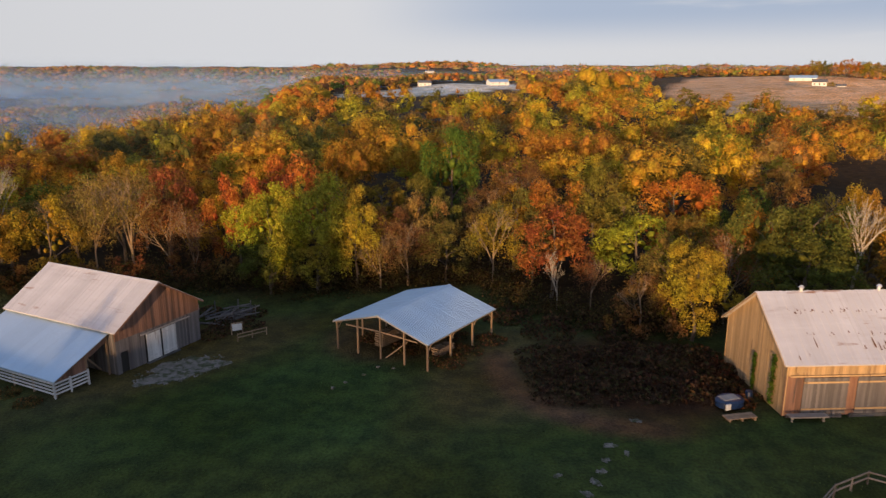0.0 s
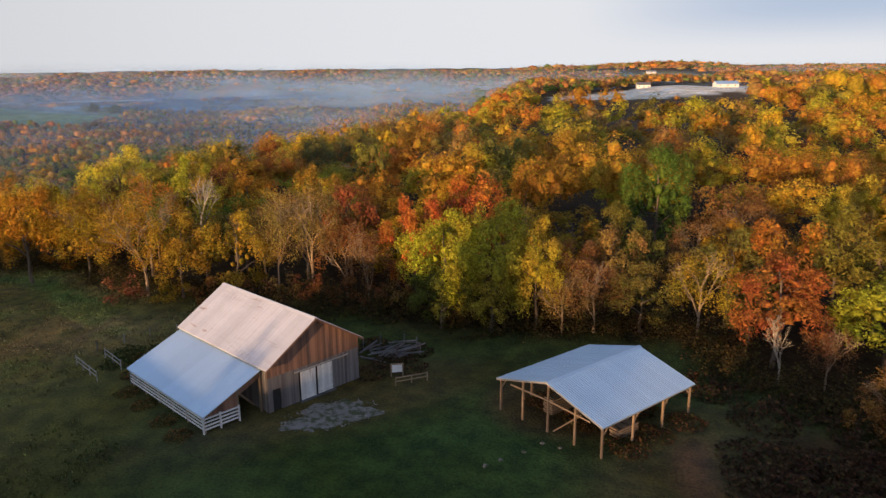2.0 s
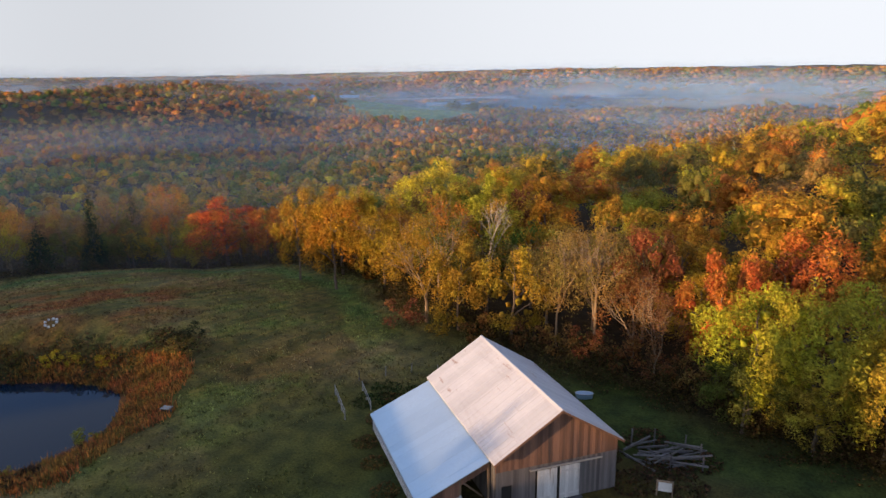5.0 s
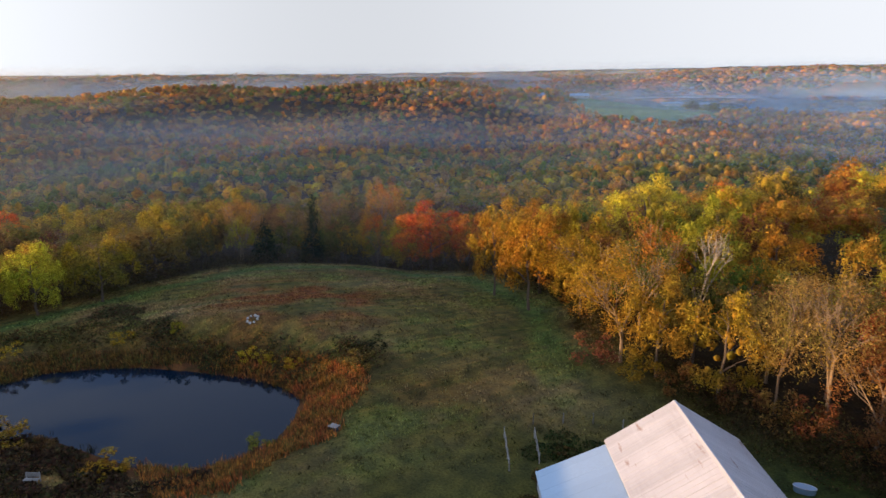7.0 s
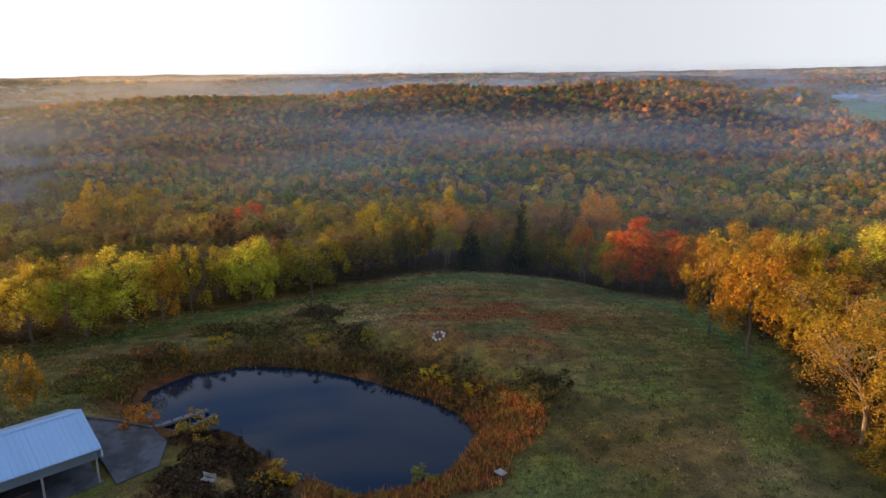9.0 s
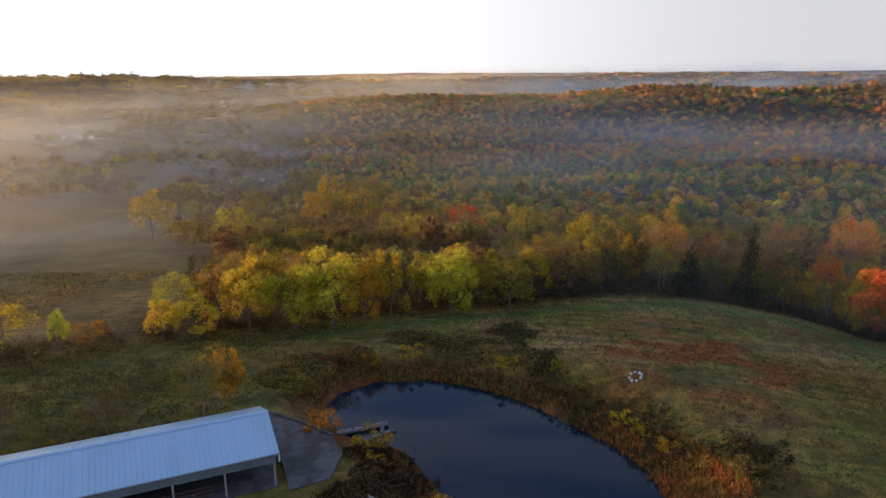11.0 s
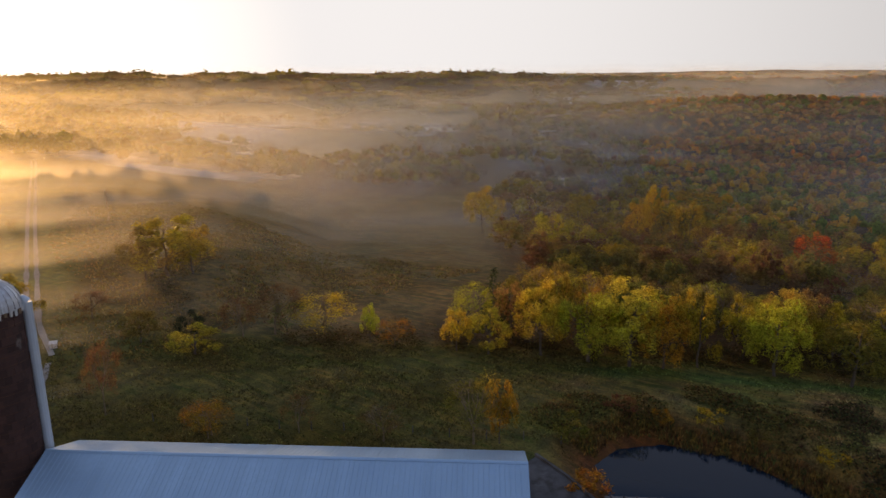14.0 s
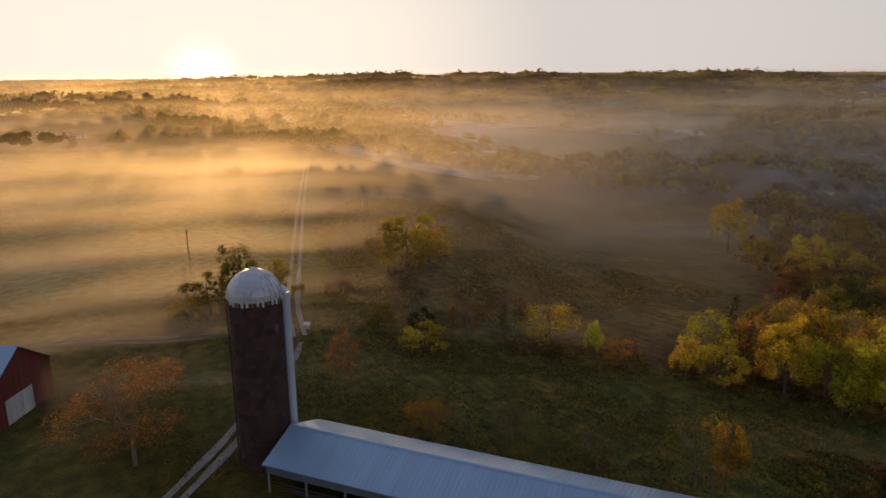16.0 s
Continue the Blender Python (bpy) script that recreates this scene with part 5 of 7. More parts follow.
def tan_barn():
    """The big barn whose west gable catches the sun."""
    rng = random.Random(12)
    X, Y, E, R = 20.0, 11.8, 5.2, 9.6
    b = thing("barn", 30.5, 39.2, -0.15, 0, "tall tan board barn with a pale tin roof", "barn")
    head = lambda a: E + (R - E) * (1 - abs(a - Y / 2) / (Y / 2)) - 0.06
    part("gable_wall", boards((0, Y), lambda a: 0, head, lambda a, o, z: (0.1 - o, a, z), rng, 0.26), TAN_BOARD, b, "sunlit tan upright boards")
    part("gable_wall", boards((0, Y), lambda a: 0, head, lambda a, o, z: (X - 0.1 + o, a, z), rng, 0.26), TAN_BOARD, b)
    part("side_wall", boards((0, X), lambda a: 3.75, lambda a: E - 0.05, lambda a, o, z: (a, 0.1 - o - 0.03, z), rng, 0.26), TAN_BOARD, b)
    part("side_wall", boards((0, X), lambda a: 0, lambda a: 3.75, lambda a, o, z: (a, 0.1 - o, z), rng, 0.26), OLD_BOARD, b, "weathered boards with sliding doors")
    part("side_wall", boards((0, X), lambda a: 0, lambda a: E - 0.05, lambda a, o, z: (a, Y - 0.1 + o, z), rng, 0.26), TAN_BOARD, b)
    for x0, x1 in ((1.6, 5.6), (6.4, 10.8), (11.6, 16.0)):
        d = part("sliding_door", boards((x0, x1), lambda a: 0.2, lambda a: 3.6, lambda a, o, z: (a, -0.02 - o, z), rng, 0.3), GREY_BOARD, b, "grey sliding barn door")
        for z in (0.6, 3.1):
            part("door_brace", Shape().box(x0, -0.12, z, x1, -0.08, z + 0.15), TAN_BOARD, d)
    part("door_track", Shape().box(0.3, -0.16, 3.72, X, -0.06, 3.86), TAN_BOARD, b, "pale door track rail")
    part("loft_hatch", Shape().box(0.75, -0.14, 4.15, 1.7, -0.06, 4.95), TAN_BOARD, b)
    for sgn in (0, 1):
        ye = -0.4 if not sgn else Y + 0.4
        panelled_roof(-0.5, X + 0.5, ye, E - 0.28, Y / 2, R, 16, 0.61, OLD_TIN, b, "pale tin roof with rows of rust")
        part("barge_board", Shape().beam((-0.46, ye, E - 0.36), (-0.46, Y / 2, R - 0.1), 0.06, 0.16), TAN_BOARD, b)
    # rust has run in rows below the fixings and above the eave
    stain = Shape()
    fall = math.hypot(Y / 2 + 0.4, R - E + 0.28)
    for lo, hi, count, long in ((0.66, 0.72, 60, 0.22), (0.36, 0.40, 24, 0.25), (0.03, 0.22, 34, 0.9)):
        for _ in range(count):
            a, s = rng.uniform(0.6, X), rng.uniform(lo, hi)
            w, l = rng.uniform(0.02, 0.09), rng.uniform(0.4, 1.2) * long / fall
            q = [(a + dx, -0.4 + (Y / 2 + 0.4) * t, E - 0.28 + (R - E + 0.28) * t + 0.062) for dx, t in ((-w, s), (w, s), (w * 0.4, s + l), (-w * 0.4, s + l))]
            stain.solid(q, [(x, y, z + 0.004) for x, y, z in q])
    tagged(part("rust_stain", stain, RUST, b, "rows of rust streaks on the pale tin"), kind="stuff")
    for x in (3.8, 11.2):
        v = part("roof_vent", Shape().rod((x, Y / 2, R - 0.1), (x, Y / 2, R + 0.35), 0.16, 10), DOME_TIN, b, "small metal ridge ventilator")
        part("vent_cap", Shape().rod((x, Y / 2, R + 0.35), (x, Y / 2, R + 0.55), 0.28, 10, 0.06), DOME_TIN, v)
    for x in (0.3, 6.0, 12.0):
        part("foundation_stone", Shape().box(x, -0.15, -0.4, x + 5.0, 0.12, 0.18), CONCRETE, b)
    part("loading_plank", Shape().box(0.2, -1.1, 0.35, 3.6, -0.35, 0.45).box(0.4, -0.9, -0.3, 0.55, -0.75, 0.35).box(3.2, -0.9, -0.3, 3.35, -0.75, 0.35), FENCE_WOOD, b)


def cattle_shed():
    """The long low shed beside the pond."""
    rng = random.Random(13)
    L, W, E, R = 47.8, 5.2, 3.75, 5.65
    b = thing("cattle_shed", -55.4, -38.8, -1.05, 121.6, "long low cattle shed with a pale blue steel roof", "shed")
    for sgn in (-1, 1):
        panelled_roof(-0.3, L + 0.3, sgn * (W + 0.3), E - 0.1, 0, R, 48, 0.5, BLUE_TIN, b, "pale blue ribbed steel roof")
    part("ridge_cap", Shape().solid([(-0.3, -0.3, R - 0.06), (L + 0.3, -0.3, R - 0.06), (L + 0.3, 0.3, R - 0.06), (-0.3, 0.3, R - 0.06)], [(-0.3, -0.05, R + 0.07), (L + 0.3, -0.05, R + 0.07), (L + 0.3, 0.05, R + 0.07), (-0.3, 0.05, R + 0.07)]), BLUE_TIN, b)
    for i in range(40):
        a = L * i / 40
        part("eave_panel", Shape().box(a, -W - 0.06, 2.55, a + L / 40 - 0.02, -W, E - 0.12), SIDING, b)
    part("gutter", Shape().box(-0.3, -W - 0.45, E - 0.24, L + 0.3, -W - 0.32, E - 0.1), SIDING, b)
    part("downpipe", Shape().rod((L + 0.25, -W - 0.38, E - 0.2), (L + 0.25, -W - 0.38, E - 0.95), 0.09, 8), WHITE_PAINT, b, "short white downpipe")
    for i in range(11):
        x = 0.2 + (L - 0.4) * i / 10
        part("post", Shape().box(x - 0.09, -W - 0.02, -0.3, x + 0.09, -W + 0.16, 2.6), FENCE_WOOD, b, "pale timber post")
        part("post", Shape().box(x - 0.09, -0.1, -0.3, x + 0.09, 0.1, R - 0.2), TIMBER, b)
    part("far_wall", Shape().box(0, W - 0.12, -0.3, L, W, E - 0.1), SIDING, b)
    gable = [(0, -W, 2.5), (0, -W, E - 0.15), (0, 0, R - 0.1), (0, W, E - 0.15), (0, W, -0.3), (0, 0.5, -0.3), (0, 0.5, 2.5)]
    for x in (0.0, L - 0.12):
        part("gable_panel", Shape().solid([(x, y, z) for _, y, z in gable], [(x + 0.1, y, z) for _, y, z in gable]), SIDING, b, "blue-grey steel gable panel")
    part("floor_slab", Shape().box(-0.2, -W - 0.3, -0.5, L + 0.2, W, 0.02), CONCRETE, b)
    for k in range(3):
        part("feed_rail", Shape().rod((0.3, -W + 0.5, 0.45 + 0.4 * k), (L - 6, -W + 0.5, 0.45 + 0.4 * k), 0.04, 6), RUST, b)
    for i in range(7):
        part("feed_bunk", Shape().box(1.5 + 5.6 * i, -W + 0.8, 0, 6.6 + 5.6 * i, -W + 1.5, 0.6), CONCRETE, b)


def silo():
    X, Y, r, top = -53.4, -42.2, 2.95, 20.05
    s = thing("silo", X, Y, -0.6, 0, "tall dark stave silo with a pale metal dome", "silo")
    body = Shape()
    rng = random.Random(3)
    courses, n = 26, 26
    for c in range(courses):
        z0, z1 = top * c / courses, top * (c + 1) / courses - 0.015
        off = (c % 2) * 0.5
        for i in range(n):
            a0, a1 = 6.2832 * (i + off) / n, 6.2832 * (i + off + 0.975) / n
            o = rng.uniform(-0.012, 0.012)
            ring = [((r + k) * math.cos(a), (r + k) * math.sin(a)) for a, k in ((a0, o), (a1, o), (a1, -0.12), (a0, -0.12))]
            body.solid([(x, y, z0) for x, y in ring], [(x, y, z1) for x, y in ring])
    part("stave_wall", body, STAVE, s, "courses of dark stained concrete staves")
    part("core", Shape().rod((0, 0, 0), (0, 0, top - 0.1), r - 0.1, 26), STAVE, s)
    for k in range(21):
        z = 0.5 + k * 0.96
        hoop = Shape()
        for i in range(26):
            a, b = 6.2832 * i / 26, 6.2832 * (i + 1) / 26
            tube(hoop.v, hoop.f, ((r + 0.03) * math.cos(a), (r + 0.03) * math.sin(a), z), ((r + 0.03) * math.cos(b), (r + 0.03) * math.sin(b), z), 0.018, 0.018, 3)
        part("hoop", hoop, RUST, s)
    gores = 28
    for i in range(gores):
        g = Shape()
        a0, a1 = 6.2832 * i / gores, 6.2832 * (i + 0.985) / gores
        for k in range(7):
            t0, t1 = k / 7 * 1.45, (k + 1) / 7 * 1.45
            q = []
            for t, a, lift in ((t0, a0, 0.05), (t0, a1, 0.0), (t1, a1, 0.0), (t1, a0, 0.05)):
                rr = (r + 0.10 + lift) * math.cos(t)
                q.append((rr * math.cos(a), rr * math.sin(a), top + 0.05 + (r * 1.02) * math.sin(t)))
            j = len(g.v)
            g.v += q
            g.f.append((j, j + 1, j + 2, j + 3))
        part("dome_panel", g, DOME_TIN, s)
    part("dome_cap", Shape().rod((0, 0, top + r * 0.99), (0, 0, top + r * 1.12), 0.75, 10, 0.1), WHITE_PAINT, s, "small white cap on the dome")
    for i in range(34):
        a = 6.2832 * i / 34
        h = rng.uniform(0.32, 0.55)
        x, y = (r + 0.06) * math.cos(a), (r + 0.06) * math.sin(a)
        part("skirt_strip", Shape().solid([(x - 0.10, y - 0.10, top - h), (x + 0.10, y - 0.10, top - h), (x + 0.10, y + 0.10, top - h), (x - 0.10, y + 0.10, top - h)],
                                          [(x - 0.13, y - 0.13, top + 0.1), (x + 0.13, y - 0.13, top + 0.1), (x + 0.13, y + 0.13, top + 0.1), (x - 0.13, y + 0.13, top + 0.1)]), WHITE_PAINT if i % 3 else TIMBER, s)
    # chute on the side towards the shed
    a = radians(150)
    cx, cy = (r + 0.35) * math.cos(a), (r + 0.35) * math.sin(a)
    chute = part("chute", Shape().rod((cx, cy, 3.2), (cx, cy, top + 0.3), 0.48, 12), WHITE_STEEL, s, "pale round unloading chute")
    part("chute_head", Shape().rod((cx, cy, top + 0.3), (cx * 0.86, cy * 0.86, top + 0.95), 0.48, 12, 0.3), WHITE_STEEL, chute)
    for k in range(4):
        part("chute_clip", Shape().box(cx - 0.55, cy - 0.12, 5 + 4 * k, cx + 0.2, cy + 0.12, 5.12 + 4 * k), RUST, chute)
    # filling pipe on the other side
    a = radians(-25)
    fx, fy = (r + 0.18) * math.cos(a), (r + 0.18) * math.sin(a)
    part("fill_pipe", Shape().rod((fx, fy, 0), (fx, fy, top - 0.2), 0.10, 8), RUST, s)
    part("ladder", Shape().rod((fx - 0.3, fy - 0.3, 1), (fx - 0.3, fy - 0.3, top), 0.03, 4).rod((fx - 0.1, fy - 0.5, 1), (fx - 0.1, fy - 0.5, top), 0.03, 4), RUST, s)
    part("spout", Shape().rod((fx, fy, top - 0.6), (fx + 1.6, fy - 1.2, top + 2.2), 0.05, 6).rod((fx, fy, top - 0.2), (fx + 1.3, fy - 1.3, top + 1.6), 0.03, 6), RUST, s)


def red_barn():
    rng = random.Random(15)
    b = thing("barn", -35.6, -75.8, -0.1, 50.2, "red painted barn with a white door and grey roof", "barn")
    W, D, E, R = 12.4, 15.0, 5.6, 9.6            # gable wall along local x, body behind it at negative y
    head = lambda a: E + (R - E) * (1 - abs(a - W / 2) / (W / 2)) - 0.06
    part("gable_wall", boards((0, W), lambda a: 0, head, lambda a, o, z: (a, o, z), rng, 0.25), RED_BOARD, b, "red upright boards")
    part("gable_wall", boards((0, W), lambda a: 0, head, lambda a, o, z: (a, -D - o, z), rng, 0.25), RED_BOARD, b)
    for x in (0.05, W - 0.05):
        part("side_wall", boards((0, D), lambda a: 0, lambda a: E, lambda a, o, z: (x + (o if x > 1 else -o), -a, z), rng, 0.25), RED_BOARD, b)
    d = part("door_leaf", boards((4.4, 9.6), lambda a: 0.1, lambda a: 3.5, lambda a, o, z: (a, 0.07 + o, z), rng, 0.5), WHITE_PAINT, b, "large white sliding door")
    part("door_track", Shape().box(4.0, 0.06, 3.5, 12, 0.14, 3.62), RED_BOARD, d)
    for x0 in (-0.4, W + 0.4):
        s = Shape()
        for i in range(10):
            ya, yb = 0.4 - (D + 0.8) * i / 10, 0.4 - (D + 0.8) * (i + 1) / 10
            z = 0.012 * (i % 2)
            s.solid([(x0, ya, E - 0.3), (W / 2, ya, R - 0.05), (W / 2, yb, R - 0.05), (x0, yb, E - 0.3)], [(x0, ya, E - 0.24 + z), (W / 2, ya, R + z), (W / 2, yb, R + z), (x0, yb, E - 0.24 + z)])
        part("roof", s, BLUE_TIN, b, "pale grey steel roof")
    part("foundation", Shape().box(-0.1, -D, -0.4, W + 0.1, 0.08, 0.12), CONCRETE, b)


old_barn()
pavilion()
lumber_stack(-4.9, 57.0, -0.45, 50, 3.4, 7, 1.2)
lumber_stack(1.2, 53.6, -0.25, 50, 2.6, 4, 1.1)
tan_barn()
cattle_shed()
silo()
red_barn()


# ---- lanes, gravel and hard standing ----
def ribbon(name, points, width, offset, material, label, lift=0.05):
    """A strip of worn ground along a line, lying on the land."""
    p = np.array(points, float)
    seg = np.r_[0, np.cumsum(np.hypot(*np.diff(p, axis=0).T))]
    s = np.arange(0, seg[-1], 1.6)
    x, y = np.interp(s, seg, p[:, 0]), np.interp(s, seg, p[:, 1])
    k = np.ones(9) / 9
    pad = lambda v: np.convolve(np.r_[np.full(4, v[0]), v, np.full(4, v[-1])], k, "valid")
    x, y = pad(x), pad(y)
    dx, dy = np.gradient(x), np.gradient(y)
    n = np.hypot(dx, dy)
    nx, ny = -dy / n, dx / n
    wob = 1 + 0.25 * waves(s, s * 0.3, 9, 41)
    rows = []
    for side in (-0.5, -0.17, 0.17, 0.5):
        o = offset + side * width * wob
        px, py = x + nx * o, y + ny * o
        rows.append(np.c_[px, py, height(px, py) + lift])
    co = np.stack(rows, 1).reshape(-1, 3)
    i, j = np.meshgrid(np.arange(len(s) - 1), np.arange(3), indexing="ij")
    a = (i * 4 + j).ravel()
    me = mesh_arrays(name, co, np.stack([a, a + 1, a + 5, a + 4], 1), material)
    return tagged(link(name, me, material), label, "track", kind="structure")


ROAD = ((-72, -74), (-78, -91), (-114, -167), (-160, -263), (-214, -376), (-222, -396))
for o in (-0.95, 0.95):
    ribbon("lane", ROAD, 0.95, o, TRACK, "straight two-rut farm lane of pale gravel", 0.07)
YARD_TRACK = ((-30, -29), (-41.7, -39.9), (-52.4, -49.4), (-63, -61), (-72, -75))
for o in (-0.9, 0.9):
    ribbon("yard_track", YARD_TRACK, 1.0, o, TRACK, "worn gravel wheel track in the farmyard", 0.07)
for o in (-1.0, 1.0):
    ribbon("side_track", ((-30, -100), (-46.3, -92), (-62.5, -83), (-72, -78)), 1.1, o, MUD, "muddy side track across the grass", 0.06)


def patch(name, x, y, rx, ry, turn, material, label, seed, lift=0.05, grain=0):
    """An uneven-edged patch lying on the ground."""
    rng = np.random.RandomState(seed)
    n, rings = 40, 5
    t = np.linspace(0, 2 * np.pi, n, endpoint=False)
    ph = rng.uniform(0, 6.28, 3)
    edge = 1 + 0.16 * np.sin(3 * t + ph[0]) + 0.12 * np.sin(5 * t + ph[1]) + 0.08 * np.sin(11 * t + ph[2])
    c, s = math.cos(radians(turn)), math.sin(radians(turn))
    verts = [(x, y)]
    for k in range(1, rings + 1):
        u, v = rx * np.cos(t) * edge * k / rings, ry * np.sin(t) * edge * k / rings
        verts += list(zip(x + u * c - v * s, y + u * s + v * c))
    v = np.array(verts)
    co = np.c_[v, height(v[:, 0], v[:, 1]) + lift]
    co[-n:, 2] -= lift + 0.03
    faces = [(0, 1 + i, 1 + (i + 1) % n) for i in range(n)]
    for k in range(rings - 1):
        a = 1 + k * n
        faces += [(a + i, a + n + i, a + n + (i + 1) % n, a + (i + 1) % n) for i in range(n)]
    me = mesh_of(name, [tuple(p) for p in co], faces, material)
    ob = tagged(link(name, me, material), label, "ground patch", kind="structure")
    if grain:
        s = Shape()
        r2 = random.Random(seed)
        for _ in range(grain):
            a, q = r2.uniform(0, 6.283), math.sqrt(r2.random()) * 1.05
            u, w = rx * math.cos(a) * q, ry * math.sin(a) * q
            gx, gy = x + u * c - w * s_(turn), y + u * s_(turn) + w * c
            gz, h = ground_z(gx, gy) + lift, r2.uniform(0.05, 0.16)
            s.solid([(gx + h * math.cos(b) * r2.uniform(0.7, 1.4), gy + h * math.sin(b) * r2.uniform(0.7, 1.4), gz - 0.03) for b in (0.2, 1.7, 3.3, 4.9)],
                    [(gx + 0.6 * h * math.cos(b), gy + 0.6 * h * math.sin(b), gz + h * 0.55) for b in (0.3, 1.8, 3.2, 4.8)])
        tagged(part("stones", s, material, ob), kind="stuff")
    return ob


def s_(turn):
    return math.sin(radians(turn))


patch("gravel_patch", -25.3, 52.6, 4.6, 2.7, 40, GRAVEL, "bare pale gravel in front of the barn doors", 3, 0.05, 260)
for i, (x, y, r) in enumerate(((14.1, 34.7, 0.75), (13.2, 32.6, 0.5), (15.0, 33.4, 0.35), (11.6, 29.6, 0.7), (10.6, 28.2, 0.6), (12.4, 31.0, 0.55), (9.0, 30.6, 0.4), (-9.3, 46.8, 0.6), (-8.2, 47.9, 0.3), (17.4, 38.6, 0.6), (-6.5, 49.6, 0.35), (-5.2, 51.4, 0.3), (-3.6, 50.9, 0.35), (8.2, 27.2, 0.5))):
    patch("bare_stones", x, y, r * (0.8 if x > 0 else 0.4), r * (0.5 if x > 0 else 0.25), 37 * i, GRAVEL, "small patch of pale stones in the grass", 60 + i, 0.03, 14)


def slab():
    corners = ((-75.0, 6.2), (-80.2, 3.5), (-86.0, -2.6), (-90.4, -1.8), (-88.4, 3.0), (-86.0, 7.3), (-82.5, 9.5), (-77.5, 9.6))
    z = max(ground_z(x, y) for x, y in corners) + 0.06
    s = Shape().solid([(x, y, z - 1.6) for x, y in corners], [(x, y, z) for x, y in corners])
    b = thing("concrete_apron", 0, 0, 0, 0, "stained concrete apron at the end of the cattle shed", "apron", kind="structure")
    part("slab", s, CONCRETE, b)
    w = thing("kerb_wall", 0, 0, 0, 0, "low weathered concrete kerb along the apron", "wall", kind="structure")
    part("wall", Shape().beam((-90.5, -2.0, -0.95), (-88.4, 3.0, -0.95), 0.3, 0.7).beam((-88.4, 3.0, -0.95), (-85.8, 7.4, -0.95), 0.3, 0.7), CONCRETE, w)
    z = POND_Z
    d = thing("dock", -89.5, 7.4, z, 0, "dark old timber dock box reaching into the pond", "dock")
    spots = [Vector((x + 89.5, y - 7.4, 0)) for x, y in ((-89.2, 6.9), (-92.4, 12.3), (-86.4, 8.6), (-91.2, 13.4))]
    low, top = Vector((0, 0, 0.1)), Vector((0, 0, 0.28))
    part("side_wall", Shape().beam(spots[0] + top, spots[1] + top, 0.75, 0.26), GREY_BOARD, d)
    part("side_wall", Shape().beam(spots[2] + low, spots[3] + low, 0.55, 0.26), GREY_BOARD, d)
    part("end_wall", Shape().beam(spots[1].lerp(spots[0], 0.12) + top, spots[3].lerp(spots[2], 0.25) + low, 0.5, 0.3), GREY_BOARD, d)
    for k in range(5):
        for a, c in ((0, 1), (2, 3)):
            p = spots[a].lerp(spots[c], 0.1 + 0.21 * k)
            part("post", Shape().rod(p - Vector((0, 0, 0.5)), p + Vector((0, 0, 0.72 if a == 0 else 0.45)), 0.1, 7), GREY_BOARD, d)


slab()


# ---- fences, piles and small things ----
def fence(points, label, rails=2, height_m=1.2, wood=FENCE_WOOD, gap=2.4, group="field fences"):
    x0, y0 = points[0]
    f = thing("fence", x0, y0, 0, 0, label, "fence", group)
    for (ax, ay), (bx, by) in zip(points, points[1:]):
        n = max(1, round(math.hypot(bx - ax, by - ay) / gap))
        for i in range(n + 1):
            px, py = ax + (bx - ax) * i / n, ay + (by - ay) * i / n
            z = ground_z(px, py)
            part("post", Shape().rod((px - x0, py - y0, z - 0.3), (px - x0 + 0.03, py - y0, z + height_m), 0.075, 6, 0.06), wood, f)
            if i < n:
                qx, qy = ax + (bx - ax) * (i + 1) / n, ay + (by - ay) * (i + 1) / n
                zq = ground_z(qx, qy)
                for k in range(rails):
                    h = height_m * (0.9 - 0.42 * k)
                    part("rail", Shape().beam((px - x0, py - y0, z + h), (qx - x0, qy - y0, zq + h), 0.05, 0.12), wood, f)


fence([(-57.7, 56.7), (-52.5, 53.7)], "grey board fence of the old pen", 2)
fence([(-56.1, 59.3), (-52.0, 56.8)], "grey board fence of the old pen", 2)
fence([(-57.7, 56.7), (-58.6, 61.0), (-55.5, 66.5), (-47.5, 71.5)], "row of old fence posts behind the barn", 0, 1.25, FENCE_WOOD, 3.0)
fence([(-21.4, 60.2), (-18.6, 62.3)], "short weathered two-rail fence", 2, 0.95, TIMBER, 1.6)
fence([(25.6, 25.2), (28.0, 27.3), (31.5, 28.9), (34.5, 26.6)], "grey rail fence in the grass beside the barn", 2, 1.1, GREY_BOARD)
fence([(-95, -1), (-84, -20), (-70, -44)], "line of old wire fence posts behind the cattle shed", 0, 1.1, GREY_BOARD, 4.0)


def pole_pile():
    rng = random.Random(8)
    t = thing("pole_pile", -24.6, 68.2, ground_z(-24.6, 68.2), 20, "heap of grey weathered poles and boards behind the barn", "woodpile")
    for i in range(34):
        a, l = rng.gauss(0.2, 0.5), rng.uniform(2.0, 4.2)
        x, y, z = rng.uniform(-2.6, 2.6), rng.uniform(-1.6, 1.6), 0.1 + 0.9 * rng.random() ** 1.5
        d = Vector((math.cos(a), math.sin(a), rng.uniform(-0.16, 0.2))) * l / 2
        part("pole", Shape().beam(Vector((x, y, z)) - d, Vector((x, y, z)) + d, rng.uniform(0.07, 0.14), rng.uniform(0.05, 0.2)), GREY_BOARD, t)
    for x, y in ((-3.2, 1.4), (-1.2, 2.2), (1.6, 2.0), (3.0, 0.8), (3.3, -1.2), (0.6, -1.9)):
        part("stake", Shape().rod((x, y, -0.2), (x + 0.05, y, 1.7), 0.08, 6), GREY_BOARD, t)


pole_pile()


